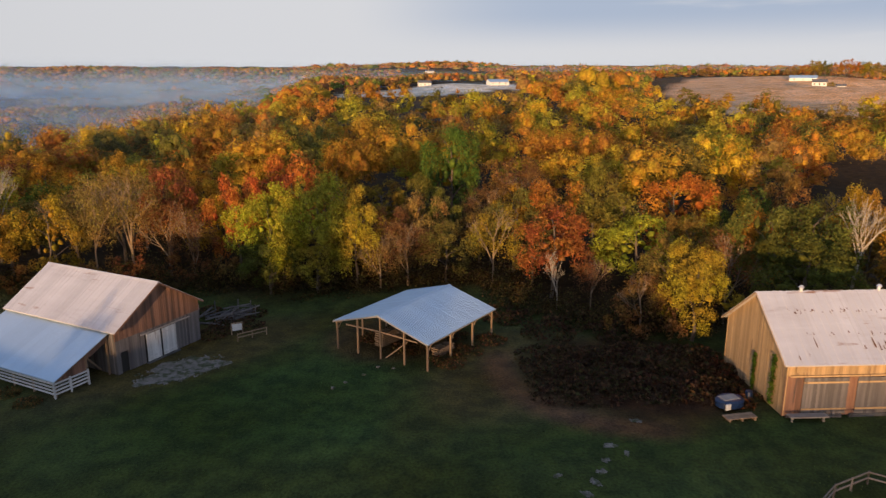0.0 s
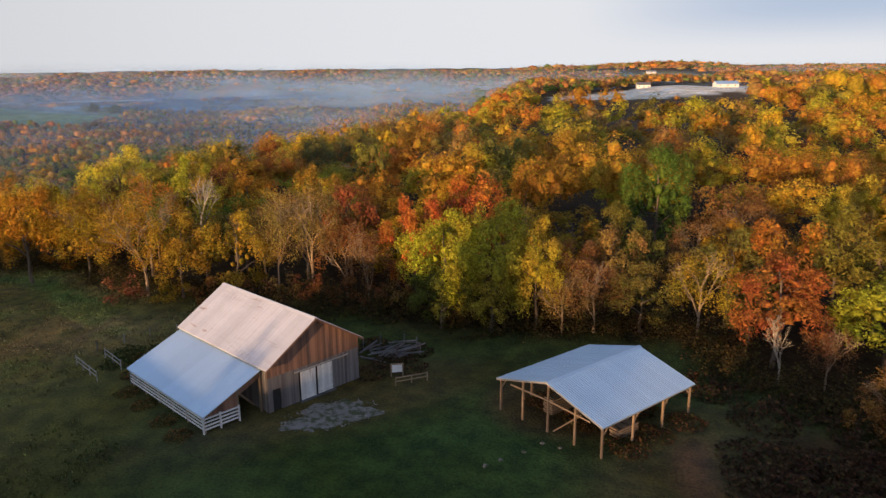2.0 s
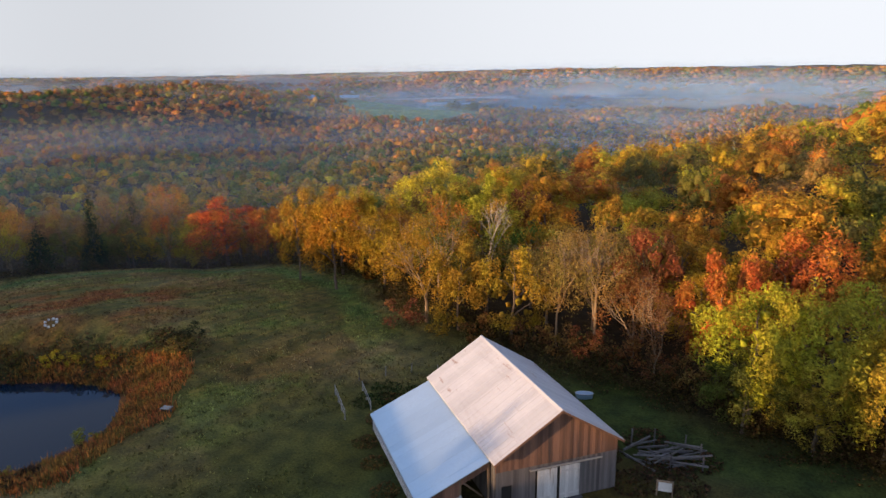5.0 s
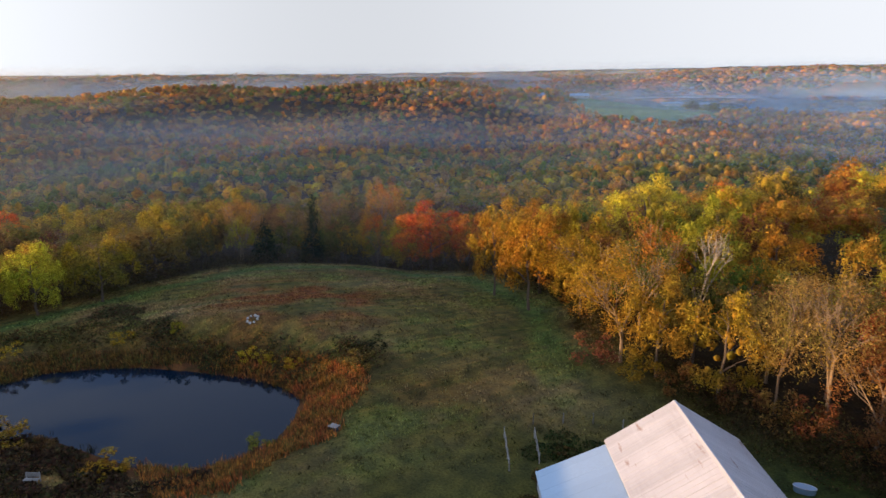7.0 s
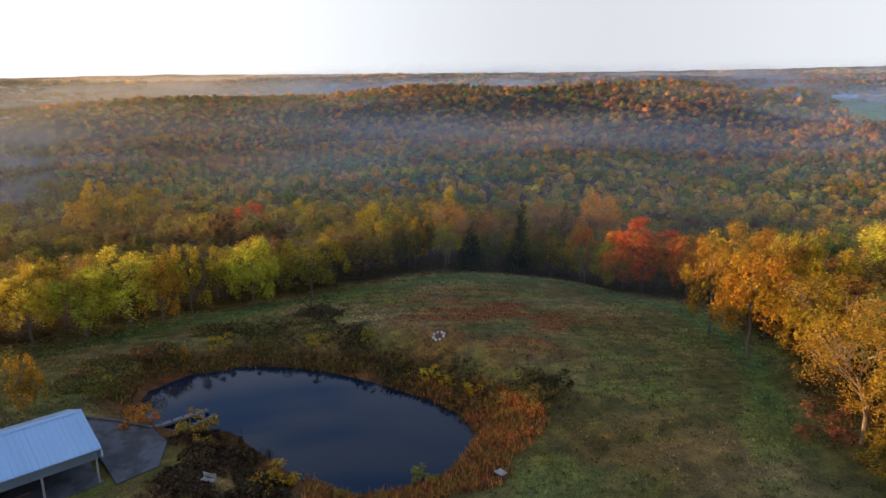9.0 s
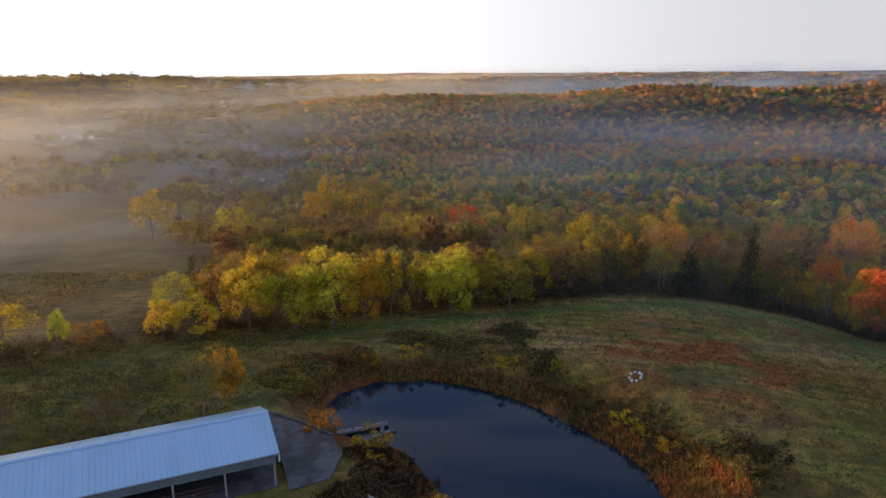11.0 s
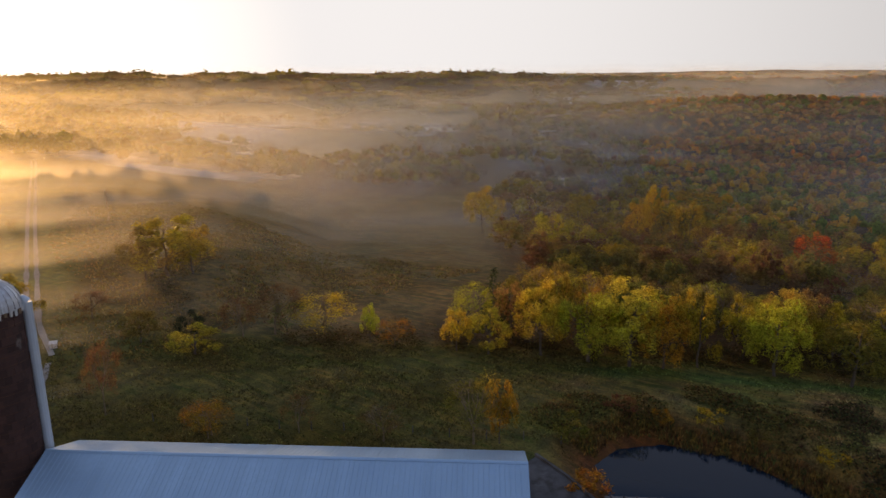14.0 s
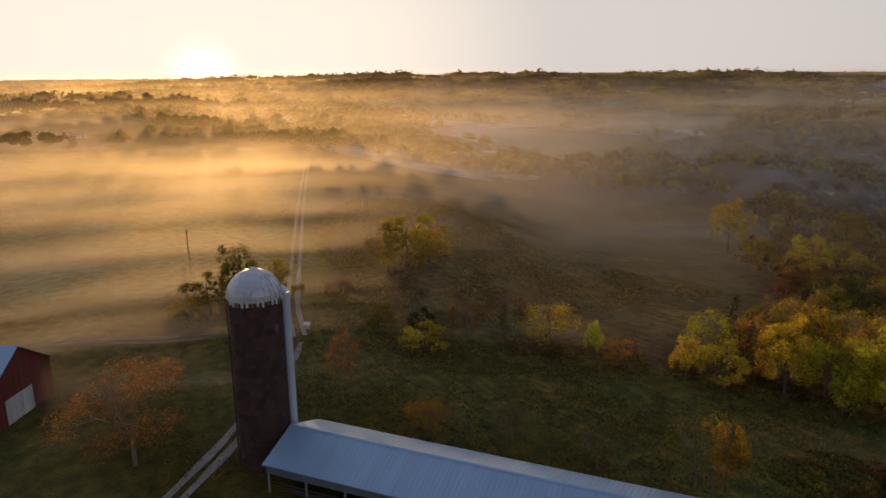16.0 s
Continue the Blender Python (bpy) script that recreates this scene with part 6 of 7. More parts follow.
def notice():
    t = thing("notice_board", -22.0, 62.6, ground_z(-22, 62.6), 25, "small white panel in a timber frame near the barn", "sign")
    part("panel", Shape().box(-0.55, -0.03, 0.45, 0.55, 0.03, 1.25), WHITE_PAINT, t)
    for x in (-0.65, 0.6):
        part("post", Shape().box(x - 0.06, -0.06, -0.3, x + 0.06, 0.06, 1.45), TIMBER, t)
    part("rail", Shape().box(-0.7, -0.05, 1.3, 0.68, 0.05, 1.42), TIMBER, t)


notice()


def stone_ring():
    rng = random.Random(4)
    for i in range(8):
        a = 6.2832 * i / 8
        x, y = -98.9 + 0.75 * math.cos(a), 42.2 + 0.75 * math.sin(a)
        s = Shape()
        r = rng.uniform(0.15, 0.20)
        lo = [(r * math.cos(b) * rng.uniform(0.85, 1.1), r * math.sin(b) * rng.uniform(0.85, 1.1), -0.1) for b in np.linspace(0, 6.283, 9)[:-1]]
        s.solid(lo, [(p[0] * 1.05, p[1] * 1.05, r * 0.7) for p in lo])
        s.solid([(p[0] * 1.05, p[1] * 1.05, r * 0.7) for p in lo], [(p[0] * 0.6, p[1] * 0.6, r * 1.05) for p in lo])
        me = s.mesh("stone", WHITE_PAINT)
        ob = new("stone", me)
        ob.matrix_world = pose(x, y, ground_z(x, y) + 0.06, 0, 0, rng.uniform(0, 360))
        tagged(ob, "white stone of a fire ring in the hay meadow", "stone", "ring of white stones")


stone_ring()


def small_box(name, x, y, sx, sy, sz, turn, material, label, category, lid=None):
    t = thing(name, x, y, ground_z(x, y), turn, label, category)
    part("body", Shape().solid([(-sx / 2, -sy / 2, -0.05), (sx / 2, -sy / 2, -0.05), (sx / 2, sy / 2, -0.05), (-sx / 2, sy / 2, -0.05)], [(-sx * 0.47, -sy * 0.47, sz), (sx * 0.47, -sy * 0.47, sz), (sx * 0.47, sy * 0.47, sz), (-sx * 0.47, sy * 0.47, sz)]), material, t)
    part("lid", Shape().box(-sx * 0.52, -sy * 0.52, sz, sx * 0.52, sy * 0.52, sz + 0.06), lid or material, t)
    return t


small_box("well_box", -68.0, 42.4, 1.0, 0.8, 0.45, 30, CONCRETE, "small pale well box in the rough grass", "box", FENCE_WOOD)
small_box("feed_box", -75.4, -78.7, 1.7, 1.1, 0.7, 60, WHITE_PAINT, "white box standing beside the farm lane", "box")


def garden_bench(x, y, turn):
    t = thing("bench", x, y, ground_z(x, y), turn, "small pale grey bench in the pondside scrub", "bench")
    for i in range(3):
        part("seat_slat", Shape().box(-0.7, -0.25 + 0.17 * i, 0.42, 0.7, -0.11 + 0.17 * i, 0.46), FENCE_WOOD, t)
        part("back_slat", Shape().box(-0.7, 0.27, 0.55 + 0.15 * i, 0.7, 0.31, 0.66 + 0.15 * i), FENCE_WOOD, t)
    for px in (-0.6, 0.6):
        part("leg", Shape().box(px - 0.04, -0.24, -0.05, px + 0.04, -0.16, 0.42), FENCE_WOOD, t)
        part("leg", Shape().box(px - 0.04, 0.26, -0.05, px + 0.04, 0.34, 1.0), FENCE_WOOD, t)


garden_bench(-72.6, 15.0, 60)


def blue_tank():
    t = thing("water_tank", 26.6, 41.0, ground_z(26.6, 41), 15, "dark blue plastic tank with a white panel on planks", "tank")
    s = Shape()
    n = 20
    for z0, z1, r0, r1 in ((0.15, 0.3, 0.85, 1.0), (0.3, 0.8, 1.0, 1.0), (0.8, 0.95, 1.0, 0.85)):
        ring = lambda r, z: [(1.35 * r * math.cos(6.283 * i / n), r * math.sin(6.283 * i / n), z) for i in range(n)]
        s.solid(ring(r0, z0), ring(r1, z1))
    part("tub", s, BLUE_PLASTIC, t)
    part("panel", Shape().box(-1.15, -1.02, 0.3, -0.65, -0.9, 0.85), WHITE_PAINT, t)
    part("cover", Shape().box(-0.9, -0.5, 0.95, 0.7, 0.5, 0.99), FENCE_WOOD, t)
    p = thing("plank_pallet", 26.6, 38.9, ground_z(26.6, 38.9), 8, "pale timber planks on bearers in the grass", "pallet")
    for i in range(3):
        part("plank", Shape().box(-1.4, -0.5 + 0.34 * i, 0.22, 1.4, -0.22 + 0.34 * i, 0.28), TIMBER, p)
    for x in (-1.2, 0, 1.2):
        part("bearer", Shape().box(x - 0.08, -0.5, -0.05, x + 0.08, 0.5, 0.22), TIMBER, p)
    b = thing("barrel", 29.0, 42.3, ground_z(29.0, 42.3), 0, "blue plastic barrel beside the barn wall", "barrel")
    part("body", Shape().rod((0, 0, 0), (0, 0, 0.45), 0.3, 14, 0.34).rod((0, 0, 0.45), (0, 0, 0.92), 0.34, 14, 0.3), BLUE_PLASTIC, b)
    part("lid", Shape().rod((0, 0, 0.92), (0, 0, 0.97), 0.31, 14), BLUE_PLASTIC, b)


blue_tank()


def trough():
    """A shallow oval stock tank with a rolled rim."""
    t = thing("stock_tank", -36.5, 73.9, ground_z(-36.5, 73.9), 35, "pale blue oval stock tank lying behind the barn", "tank")
    n, s, w = 20, Shape(), Shape()
    ring = lambda k, z: [(0.95 * k * math.cos(6.2832 * i / n), 0.5 * k * math.sin(6.2832 * i / n), z) for i in range(n)]
    s.solid(ring(0.92, 0.0), ring(1.0, 0.55))
    part("shell", s, BLUE_TIN, t)
    for i in range(n):
        tube(w.v, w.f, ring(1.0, 0.56)[i], ring(1.0, 0.56)[(i + 1) % n], 0.035, 0.035, 5)
    part("rim", w, DOME_TIN, t)


trough()


def power_pole(x, y, h):
    t = thing("utility_pole", x, y, ground_z(x, y), 30, "tall wooden utility pole beside the hayfield", "pole", "utility poles")
    part("shaft", Shape().rod((0, 0, -0.3), (0.15, 0, h), 0.17, 8, 0.10), TIMBER, t)
    part("crossarm", Shape().box(-0.6, -0.05, h - 0.7, 0.9, 0.05, h - 0.58), TIMBER, t)


power_pole(-68.6, -123.6, 11.0)
power_pole(-135, -165, 9.0)


# ---- vines on the sunny gable ----
def vines():
    rng = np.random.RandomState(6)
    for y0, z1, w in ((44.6, 3.6, 0.35), (41.2, 4.8, 0.5)):
        n = 420
        z = rng.uniform(0.0, 1, n) ** 0.8 * z1
        pos = np.c_[30.5 - rng.uniform(0.02, 0.22, n), y0 + rng.normal(0, w * 0.5, n) * (1.1 - z / z1 * 0.6), z]
        co, polys = leaf_cloud(rng, pos, np.tile((-1.0, 0, 0.2), (n, 1)) + rng.normal(size=(n, 3)) * 0.4, 0.13)
        me = mesh_arrays("vine", co, polys, GRASS, np.tile((0.10, 0.17, 0.02), (len(co), 1)))
        tagged(link("vine", me, GRASS), "green creeper climbing the tan barn boards", "vine")


vines()


# ---- far houses ----
def house(x, y, turn, length, width, eave, label, roof=ROOF_SHINGLE, wall=WHITE_PAINT, windows=3, name="house"):
    t = thing(name, x, y, ground_z(x, y) - 0.2, turn, label, "house" if name == "house" else "barn", "far farm buildings")
    r = eave + width * 0.32
    pent = [(0, 0), (width, 0), (width, eave), (width / 2, r - 0.1), (0, eave)]
    part("wall", Shape().solid([(0, a, b) for a, b in pent], [(length, a, b) for a, b in pent]), wall, t)
    for y0 in (-0.4, width + 0.4):
        part("roof", roof_sheet(-0.4, length + 0.4, y0, eave - 0.2, width / 2, r, 0, 0.15), roof, t)
    for i in range(windows):
        x0 = length * (i + 0.5) / windows
        for yy in (-0.06, width):
            w = part("window", Shape().box(x0 - 0.5, yy, eave * 0.35, x0 + 0.5, yy + 0.06, eave * 0.75), DARK, t)
            part("sill", Shape().box(x0 - 0.6, yy - 0.03, eave * 0.33, x0 + 0.6, yy + 0.09, eave * 0.35), wall, w)


house(10, 900, 10, 16, 9, 5, "far white farmhouse beside a frosty field")
house(95, 850, 20, 26, 10, 4, "far long white barn", BLUE_TIN, name="far_barn")
house(150, 830, -15, 14, 8, 4, "far white house at the field edge")
house(45, 2075, 5, 26, 12, 6, "far white house on the hilltop")
house(-772, 652, 40, 26, 9, 3.5, "long pale farm shed on the green valley field", BLUE_TIN, name="far_barn")
house(-790, 600, 55, 26, 9, 3, "long pale poultry shed on the valley field", BLUE_TIN, name="far_barn")
house(-925, 985, 35, 40, 10, 4, "long pale shed at the far edge of the green field", BLUE_TIN, name="far_barn")
house(-900, 1040, 35, 34, 10, 4, "low pale shed at the far edge of the green field", BLUE_TIN, name="far_barn")
house(462, 846, -28, 30, 10, 4, "long white barn on the stubble hill", BLUE_TIN, name="far_barn")
house(396, 680, -30, 13, 9, 4.5, "white farmhouse with a dark roof in stubble")
house(416, 670, -20, 8, 6, 3, "small white outbuilding in the stubble field")
house(-124, -612, 15, 18, 9, 4, "far white building across the hayfields")
for k in range(9):
    tree(-655 + 16 * (k % 3) + 5 * math.sin(k * 2.1), 745 + 26 * (k // 3) + 6 * math.cos(k * 3.3), 13 + 3 * math.sin(k * 1.7), 7.5, ("olive", "dark", "green")[k % 3], "full", "in a copse on the green field", "field copse")


# ---- undergrowth, tall grass and reeds ----
def blades(name, x, y, h, w, tint, label, per=3, spread=0.25, seed=1, lean=0.35, category="grass"):
    """Tufts of upright blades, each a slim leaning triangle."""
    rng = np.random.RandomState(seed)
    n = len(x) * per
    bx, by = np.repeat(x, per) + rng.normal(0, spread, n), np.repeat(y, per) + rng.normal(0, spread, n)
    bz = height(bx, by) - 0.04
    hh, ww = np.repeat(h, per) * rng.uniform(0.6, 1.25, n), np.repeat(w, per) * rng.uniform(0.6, 1.3, n)
    t = rng.uniform(0, 6.283, n)
    lx, ly = rng.normal(0, lean, n) * hh, rng.normal(0, lean, n) * hh
    co = np.stack([np.c_[bx - ww * np.cos(t), by - ww * np.sin(t), bz], np.c_[bx + ww * np.cos(t), by + ww * np.sin(t), bz], np.c_[bx + lx, by + ly, bz + hh]], 1).reshape(-1, 3)
    c = np.repeat(np.repeat(tint, per, 0), 3, 0)
    me = mesh_arrays(name, co, np.arange(3 * n).reshape(-1, 3), GRASS, c)
    return tagged(link(name, me, GRASS), label, category, kind="stuff")


def scatter(n, box, seed):
    rng = np.random.RandomState(seed)
    return rng, rng.uniform(box[0], box[1], n), rng.uniform(box[2], box[3], n)


def shades(rng, n, options, jitter=0.25):
    t = np.array(options, float)[rng.randint(0, len(options), n)]
    return t * rng.uniform(1 - jitter, 1 + jitter, (n, 1))


def ground_cover():
    pond = list(POND)
    rng, x, y = scatter(120000, (-165, -40, -60, 100), 71)
    d, e = edge_distance(CLEARING, x, y), edge_distance(pond, x, y)
    thick = waves(x, y, 14, 12) + 0.5 * waves(x, y, 45, 11)
    shed = ((x + 68) * -0.524 + (y + 18) * 0.852)
    side = (x + 68) * 0.852 + (y + 18) * 0.524
    barn = (np.hypot(x + 39, y - 57) < 14)
    ok = (d < -1) & (e > 1.5) & (rng.rand(len(x)) < 0.55 + 0.4 * thick) & ~((np.abs(side) < 8) & (np.abs(shed) < 30)) & ~barn
    ok &= ~inside([(-74, 6), (-80, 2), (-92, -4), (-90, 8), (-82, 12), (-76, 11)], x, y)
    x, y = x[ok], y[ok]
    c = cover(x, y) * rng.uniform(0.7, 2.3, (len(x), 1))
    blades("tall_grass", x, y, rng.uniform(0.12, 0.42, len(x)), rng.uniform(0.05, 0.12, len(x)), c, "rough tussocky meadow grass, olive and straw coloured", 3, 0.22, 72)
    rng, x, y = scatter(16000, (-50, 40, 15, 90), 73)
    d = edge_distance(CLEARING, x, y)
    ok = (d < 0) & (rng.rand(len(x)) < 0.4 + 0.5 * waves(x, y, 14, 12)) & ~(np.hypot(x + 39, y - 57) < 15) & ~((x > 29) & (y > 38))
    x, y = x[ok], y[ok]
    blades("short_grass", x, y, rng.uniform(0.08, 0.22, len(x)), rng.uniform(0.04, 0.09, len(x)), cover(x, y) * rng.uniform(0.9, 1.5, (len(x), 1)), "cropped green yard grass", 3, 0.25, 74)
    rng, x, y = scatter(52000, (-118, -60, 0, 58), 75)
    e = edge_distance(pond, x, y) + 1.5 * waves(x, y, 18, 42)
    east = smooth(-100, -84, x)
    ok = (e > 0.0) & (e < 3.5 + 4 * east) & ~((y < 24) & (x > -96)) & (rng.rand(len(x)) < 0.75) & ~inside([(-72, 4), (-80, 0), (-92, -4), (-91, 8), (-86, 11), (-80, 14), (-74, 13)], x, y)
    x, y = x[ok], y[ok]
    c = shades(rng, len(x), ((0.62, 0.25, 0.06), (0.52, 0.21, 0.06), (0.42, 0.20, 0.06), (0.26, 0.13, 0.045), (0.22, 0.18, 0.05)))
    c = np.where((x < -96)[:, None], c * (0.62, 0.85, 0.9), c)
    blades("bank_grass", x, y, rng.uniform(0.45, 1.0, len(x)), rng.uniform(0.05, 0.11, len(x)), c, "tall rust-coloured dry grass on the pond banks", 4, 0.25, 76, 0.22)
    # reeds in the shallows
    rng, x, y = scatter(6000, (-110, -64, 0, 50), 77)
    e = edge_distance(pond, x, y)
    ok = (e > -1.3) & (e < 0.8) & (waves(x, y, 12, 43) > -0.2) & (x < -80) & (y > 16)
    x, y = x[ok], y[ok]
    blades("reeds", x, y, rng.uniform(0.5, 1.1, len(x)), rng.uniform(0.04, 0.08, len(x)), shades(rng, len(x), ((0.06, 0.06, 0.025), (0.09, 0.06, 0.03))), "dark reeds standing in the pond shallows", 4, 0.2, 78, 0.15)
    # south paddock and hayfield margin
    rng, x, y = scatter(26000, (-130, -60, -75, 0), 79)
    d = edge_distance(CLEARING, x, y)
    side = (x + 68) * 0.852 + (y + 18) * 0.524
    ok = (d < -1) & (side < -7) & (rng.rand(len(x)) < 0.5 + 0.5 * waves(x, y, 14, 12))
    x, y = x[ok], y[ok]
    blades("paddock_grass", x, y, rng.uniform(0.15, 0.45, len(x)), rng.uniform(0.05, 0.12, len(x)), cover(x, y) * rng.uniform(0.9, 1.9, (len(x), 1)), "rough paddock grass with straw-coloured tufts", 3, 0.25, 80)
    rng, x, y = scatter(30000, (-175, -60, -190, -62), 81)
    ok = (edge_distance(MEADOW, x, y) < 6) | (edge_distance(CLEARING, x, y) < 0)
    ok &= (rng.rand(len(x)) < 0.5 + 0.5 * waves(x, y, 16, 44)) & (np.abs((x + 75) * 0.9 + (y + 86) * -0.436) > 4)
    x, y = x[ok], y[ok]
    blades("scrub_grass", x, y, rng.uniform(0.2, 0.8, len(x)), rng.uniform(0.08, 0.2, len(x)), shades(rng, len(x), ((0.22, 0.15, 0.05), (0.26, 0.19, 0.06), (0.19, 0.17, 0.045), (0.30, 0.19, 0.07))), "rank brown scrub and weeds by the lane", 3, 0.4, 82)


ground_cover()


def thicket(name, centres, radius, hgt, n, options, label, seed, leaf=0.22):
    """Low tangled growth: leaf sprays heaped over the ground round a few centres."""
    rng = np.random.RandomState(seed)
    c = np.array(centres, float)
    pick = rng.randint(0, len(c), n)
    a, q = rng.uniform(0, 6.283, n), np.sqrt(rng.rand(n))
    x, y = c[pick, 0] + radius * q * np.cos(a), c[pick, 1] + radius * q * np.sin(a)
    lump = 0.55 + 0.45 * waves(x, y, radius * 1.6, seed)
    z = height(x, y) + hgt * rng.rand(n) ** 0.6 * np.clip(lump, 0.15, 1.2) * (1.1 - 0.7 * q)
    nor = rng.normal(size=(n, 3)) + (0, 0, 0.9)
    co, polys = leaf_cloud(rng, np.c_[x, y, z], nor, leaf)
    tint = np.repeat(shades(rng, n, options, 0.35), 4, 0)
    me = mesh_arrays(name, co, polys, GRASS, tint)
    return tagged(link(name, me, GRASS), label, "thicket", kind="stuff")


DEEP = ((0.070, 0.043, 0.026), (0.095, 0.056, 0.029), (0.065, 0.060, 0.022), (0.12, 0.062, 0.029))
thicket("bramble_patch", [(12 + 3.2 * (i % 6), 44 + 3.0 * (i // 6)) for i in range(24)], 3.0, 1.5, 9000, DEEP, "dark tangled bramble patch beside the tan barn", 91)
thicket("bramble_patch", [(14, 60), (18, 63), (22, 59), (26, 62), (10, 66)], 3.2, 2.6, 3500, DEEP, "dark scrub below the leafless tree", 92)
brush_line = np.array([(-124, 25), (-115, 27), (-104, 31), (-96.5, 36.5), (-88.5, 45.5), (-81, 54)], float)
brush_at = np.linspace(0, 5, 34)
thicket("pond_brush", [(float(np.interp(t, range(6), brush_line[:, 0])) + 1.6 * math.sin(5 * t), float(np.interp(t, range(6), brush_line[:, 1])) + 1.6 * math.cos(7 * t)) for t in brush_at], 2.1, 1.9, 10000, ((0.085, 0.10, 0.035), (0.11, 0.12, 0.04), (0.12, 0.07, 0.035), (0.14, 0.10, 0.04), (0.09, 0.065, 0.035)), "dark green and purple brush on the pond dam", 93, 0.17)
thicket("pond_brush", [(-117, 10), (-115, 14), (-113, 18), (-111, 22), (-108, 4), (-105, -2), (-100, -4)], 3.4, 2.2, 7000, ((0.09, 0.10, 0.03), (0.13, 0.12, 0.035), (0.13, 0.075, 0.03), (0.20, 0.14, 0.04)), "olive and brown scrub behind the pond", 89, 0.17)
thicket("pond_brush", [(-68, 17), (-71, 13), (-74, 12), (-76, 16), (-66, 22), (-67, 27), (-79, 14), (-70, 20), (-73, 20), (-79, 17), (-83, 14.5), (-84, 12)], 2.8, 1.5, 9000, DEEP, "dark brown brush on the near bank of the pond", 94)
thicket("weeds", [(-29.5, 65), (-24, 66), (-21.5, 65), (-27.5, 70), (-22, 69.5), (-25, 62.5)], 2.2, 1.0, 2600, DEEP, "dead weeds round the pole heap and barn corner", 95, 0.16)
thicket("weeds", [(2, 52), (4, 55), (-2, 56), (7, 58), (3, 60), (-6, 60)], 2.0, 1.0, 2200, ((0.16, 0.07, 0.03), (0.12, 0.06, 0.025), (0.10, 0.08, 0.02)), "rusty weeds growing under the pole shed", 96, 0.14)
thicket("weeds", [(-37, 45.5), (-40, 47.5), (-44, 50), (-47.5, 52), (-50, 56), (-52, 60)], 1.3, 0.8, 1800, ((0.17, 0.09, 0.03), (0.10, 0.08, 0.025)), "dry weeds along the lean-to fence", 97, 0.13)
thicket("weeds", [(-53.5, 58), (-52, 60), (-54.5, 61.5), (-51, 63)], 1.8, 0.8, 1500, ((0.05, 0.075, 0.02), (0.07, 0.09, 0.025)), "green nettles in the old pen", 98, 0.15)
thicket("weeds", [(28.5, 44), (29, 47), (28.0, 41.5), (29.2, 50)], 1.2, 1.3, 1200, ((0.16, 0.06, 0.025), (0.08, 0.05, 0.02)), "rusty weeds against the barn wall", 99, 0.15)


def forest_skirt():
    pts = closed_curve(CLEARING, 14)
    x, y = pts.T
    ok = ((y > 55) | (x < -95)) & (x < 60) & ~((x > -100) & (y < 40))
    pts = pts[ok]
    pts[:, 1] += 2.4 * smooth(-34, -24, pts[:, 0])
    thicket("undergrowth", pts + np.random.RandomState(2).normal(0, 1.4, pts.shape), 2.9, 6.0, 120000, ((0.10, 0.075, 0.024), (0.075, 0.050, 0.021), (0.075, 0.078, 0.020), (0.12, 0.085, 0.03), (0.08, 0.053, 0.024)), "brushy undergrowth along the edge of the wood", 90, 0.135)


forest_skirt()

for x, y, h, r, hue in ((-72.5, 35.7, 2.0, 1.6, "lime"), (-72.0, 20.9, 3.0, 2.4, "yellow"), (-88.0, 5.6, 4.2, 2.3, "gold"), (-83.5, 12.6, 3.8, 2.8, "mellow"), (-69.8, 27.5, 1.4, 1.0, "lime"), (-94, 40, 2.7, 1.4, "bright"), (-91.5, 42, 2.5, 1.4, "yellow"), (-88, 44.5, 2.4, 1.4, "yellow"),
                       (-107, 26, 2.7, 1.7, "yellow"), (-104, 33, 2.5, 1.5, "mellow"), (-110, 12, 2.9, 1.9, "yellow"), (-106, 2, 3.0, 2.2, "brown"), (-97, -1, 3.4, 2.6, "olive"), (-107.5, 7, 2.4, 1.5, "gold"), (-80.5, 50.5, 2.6, 2.2, "olive"), (-84, 54, 2.2, 2.0, "dark"),
                       (-98, 37, 1.6, 1.2, "olive"), (-109, 18, 2.0, 1.4, "olive"), (-70, 10.5, 2.2, 2.0, "brown"), (-81, 15.6, 2.4, 1.6, "brown")):
    tree(x, y, h, r, hue, "bush", "beside the pond", "pond shrubs")


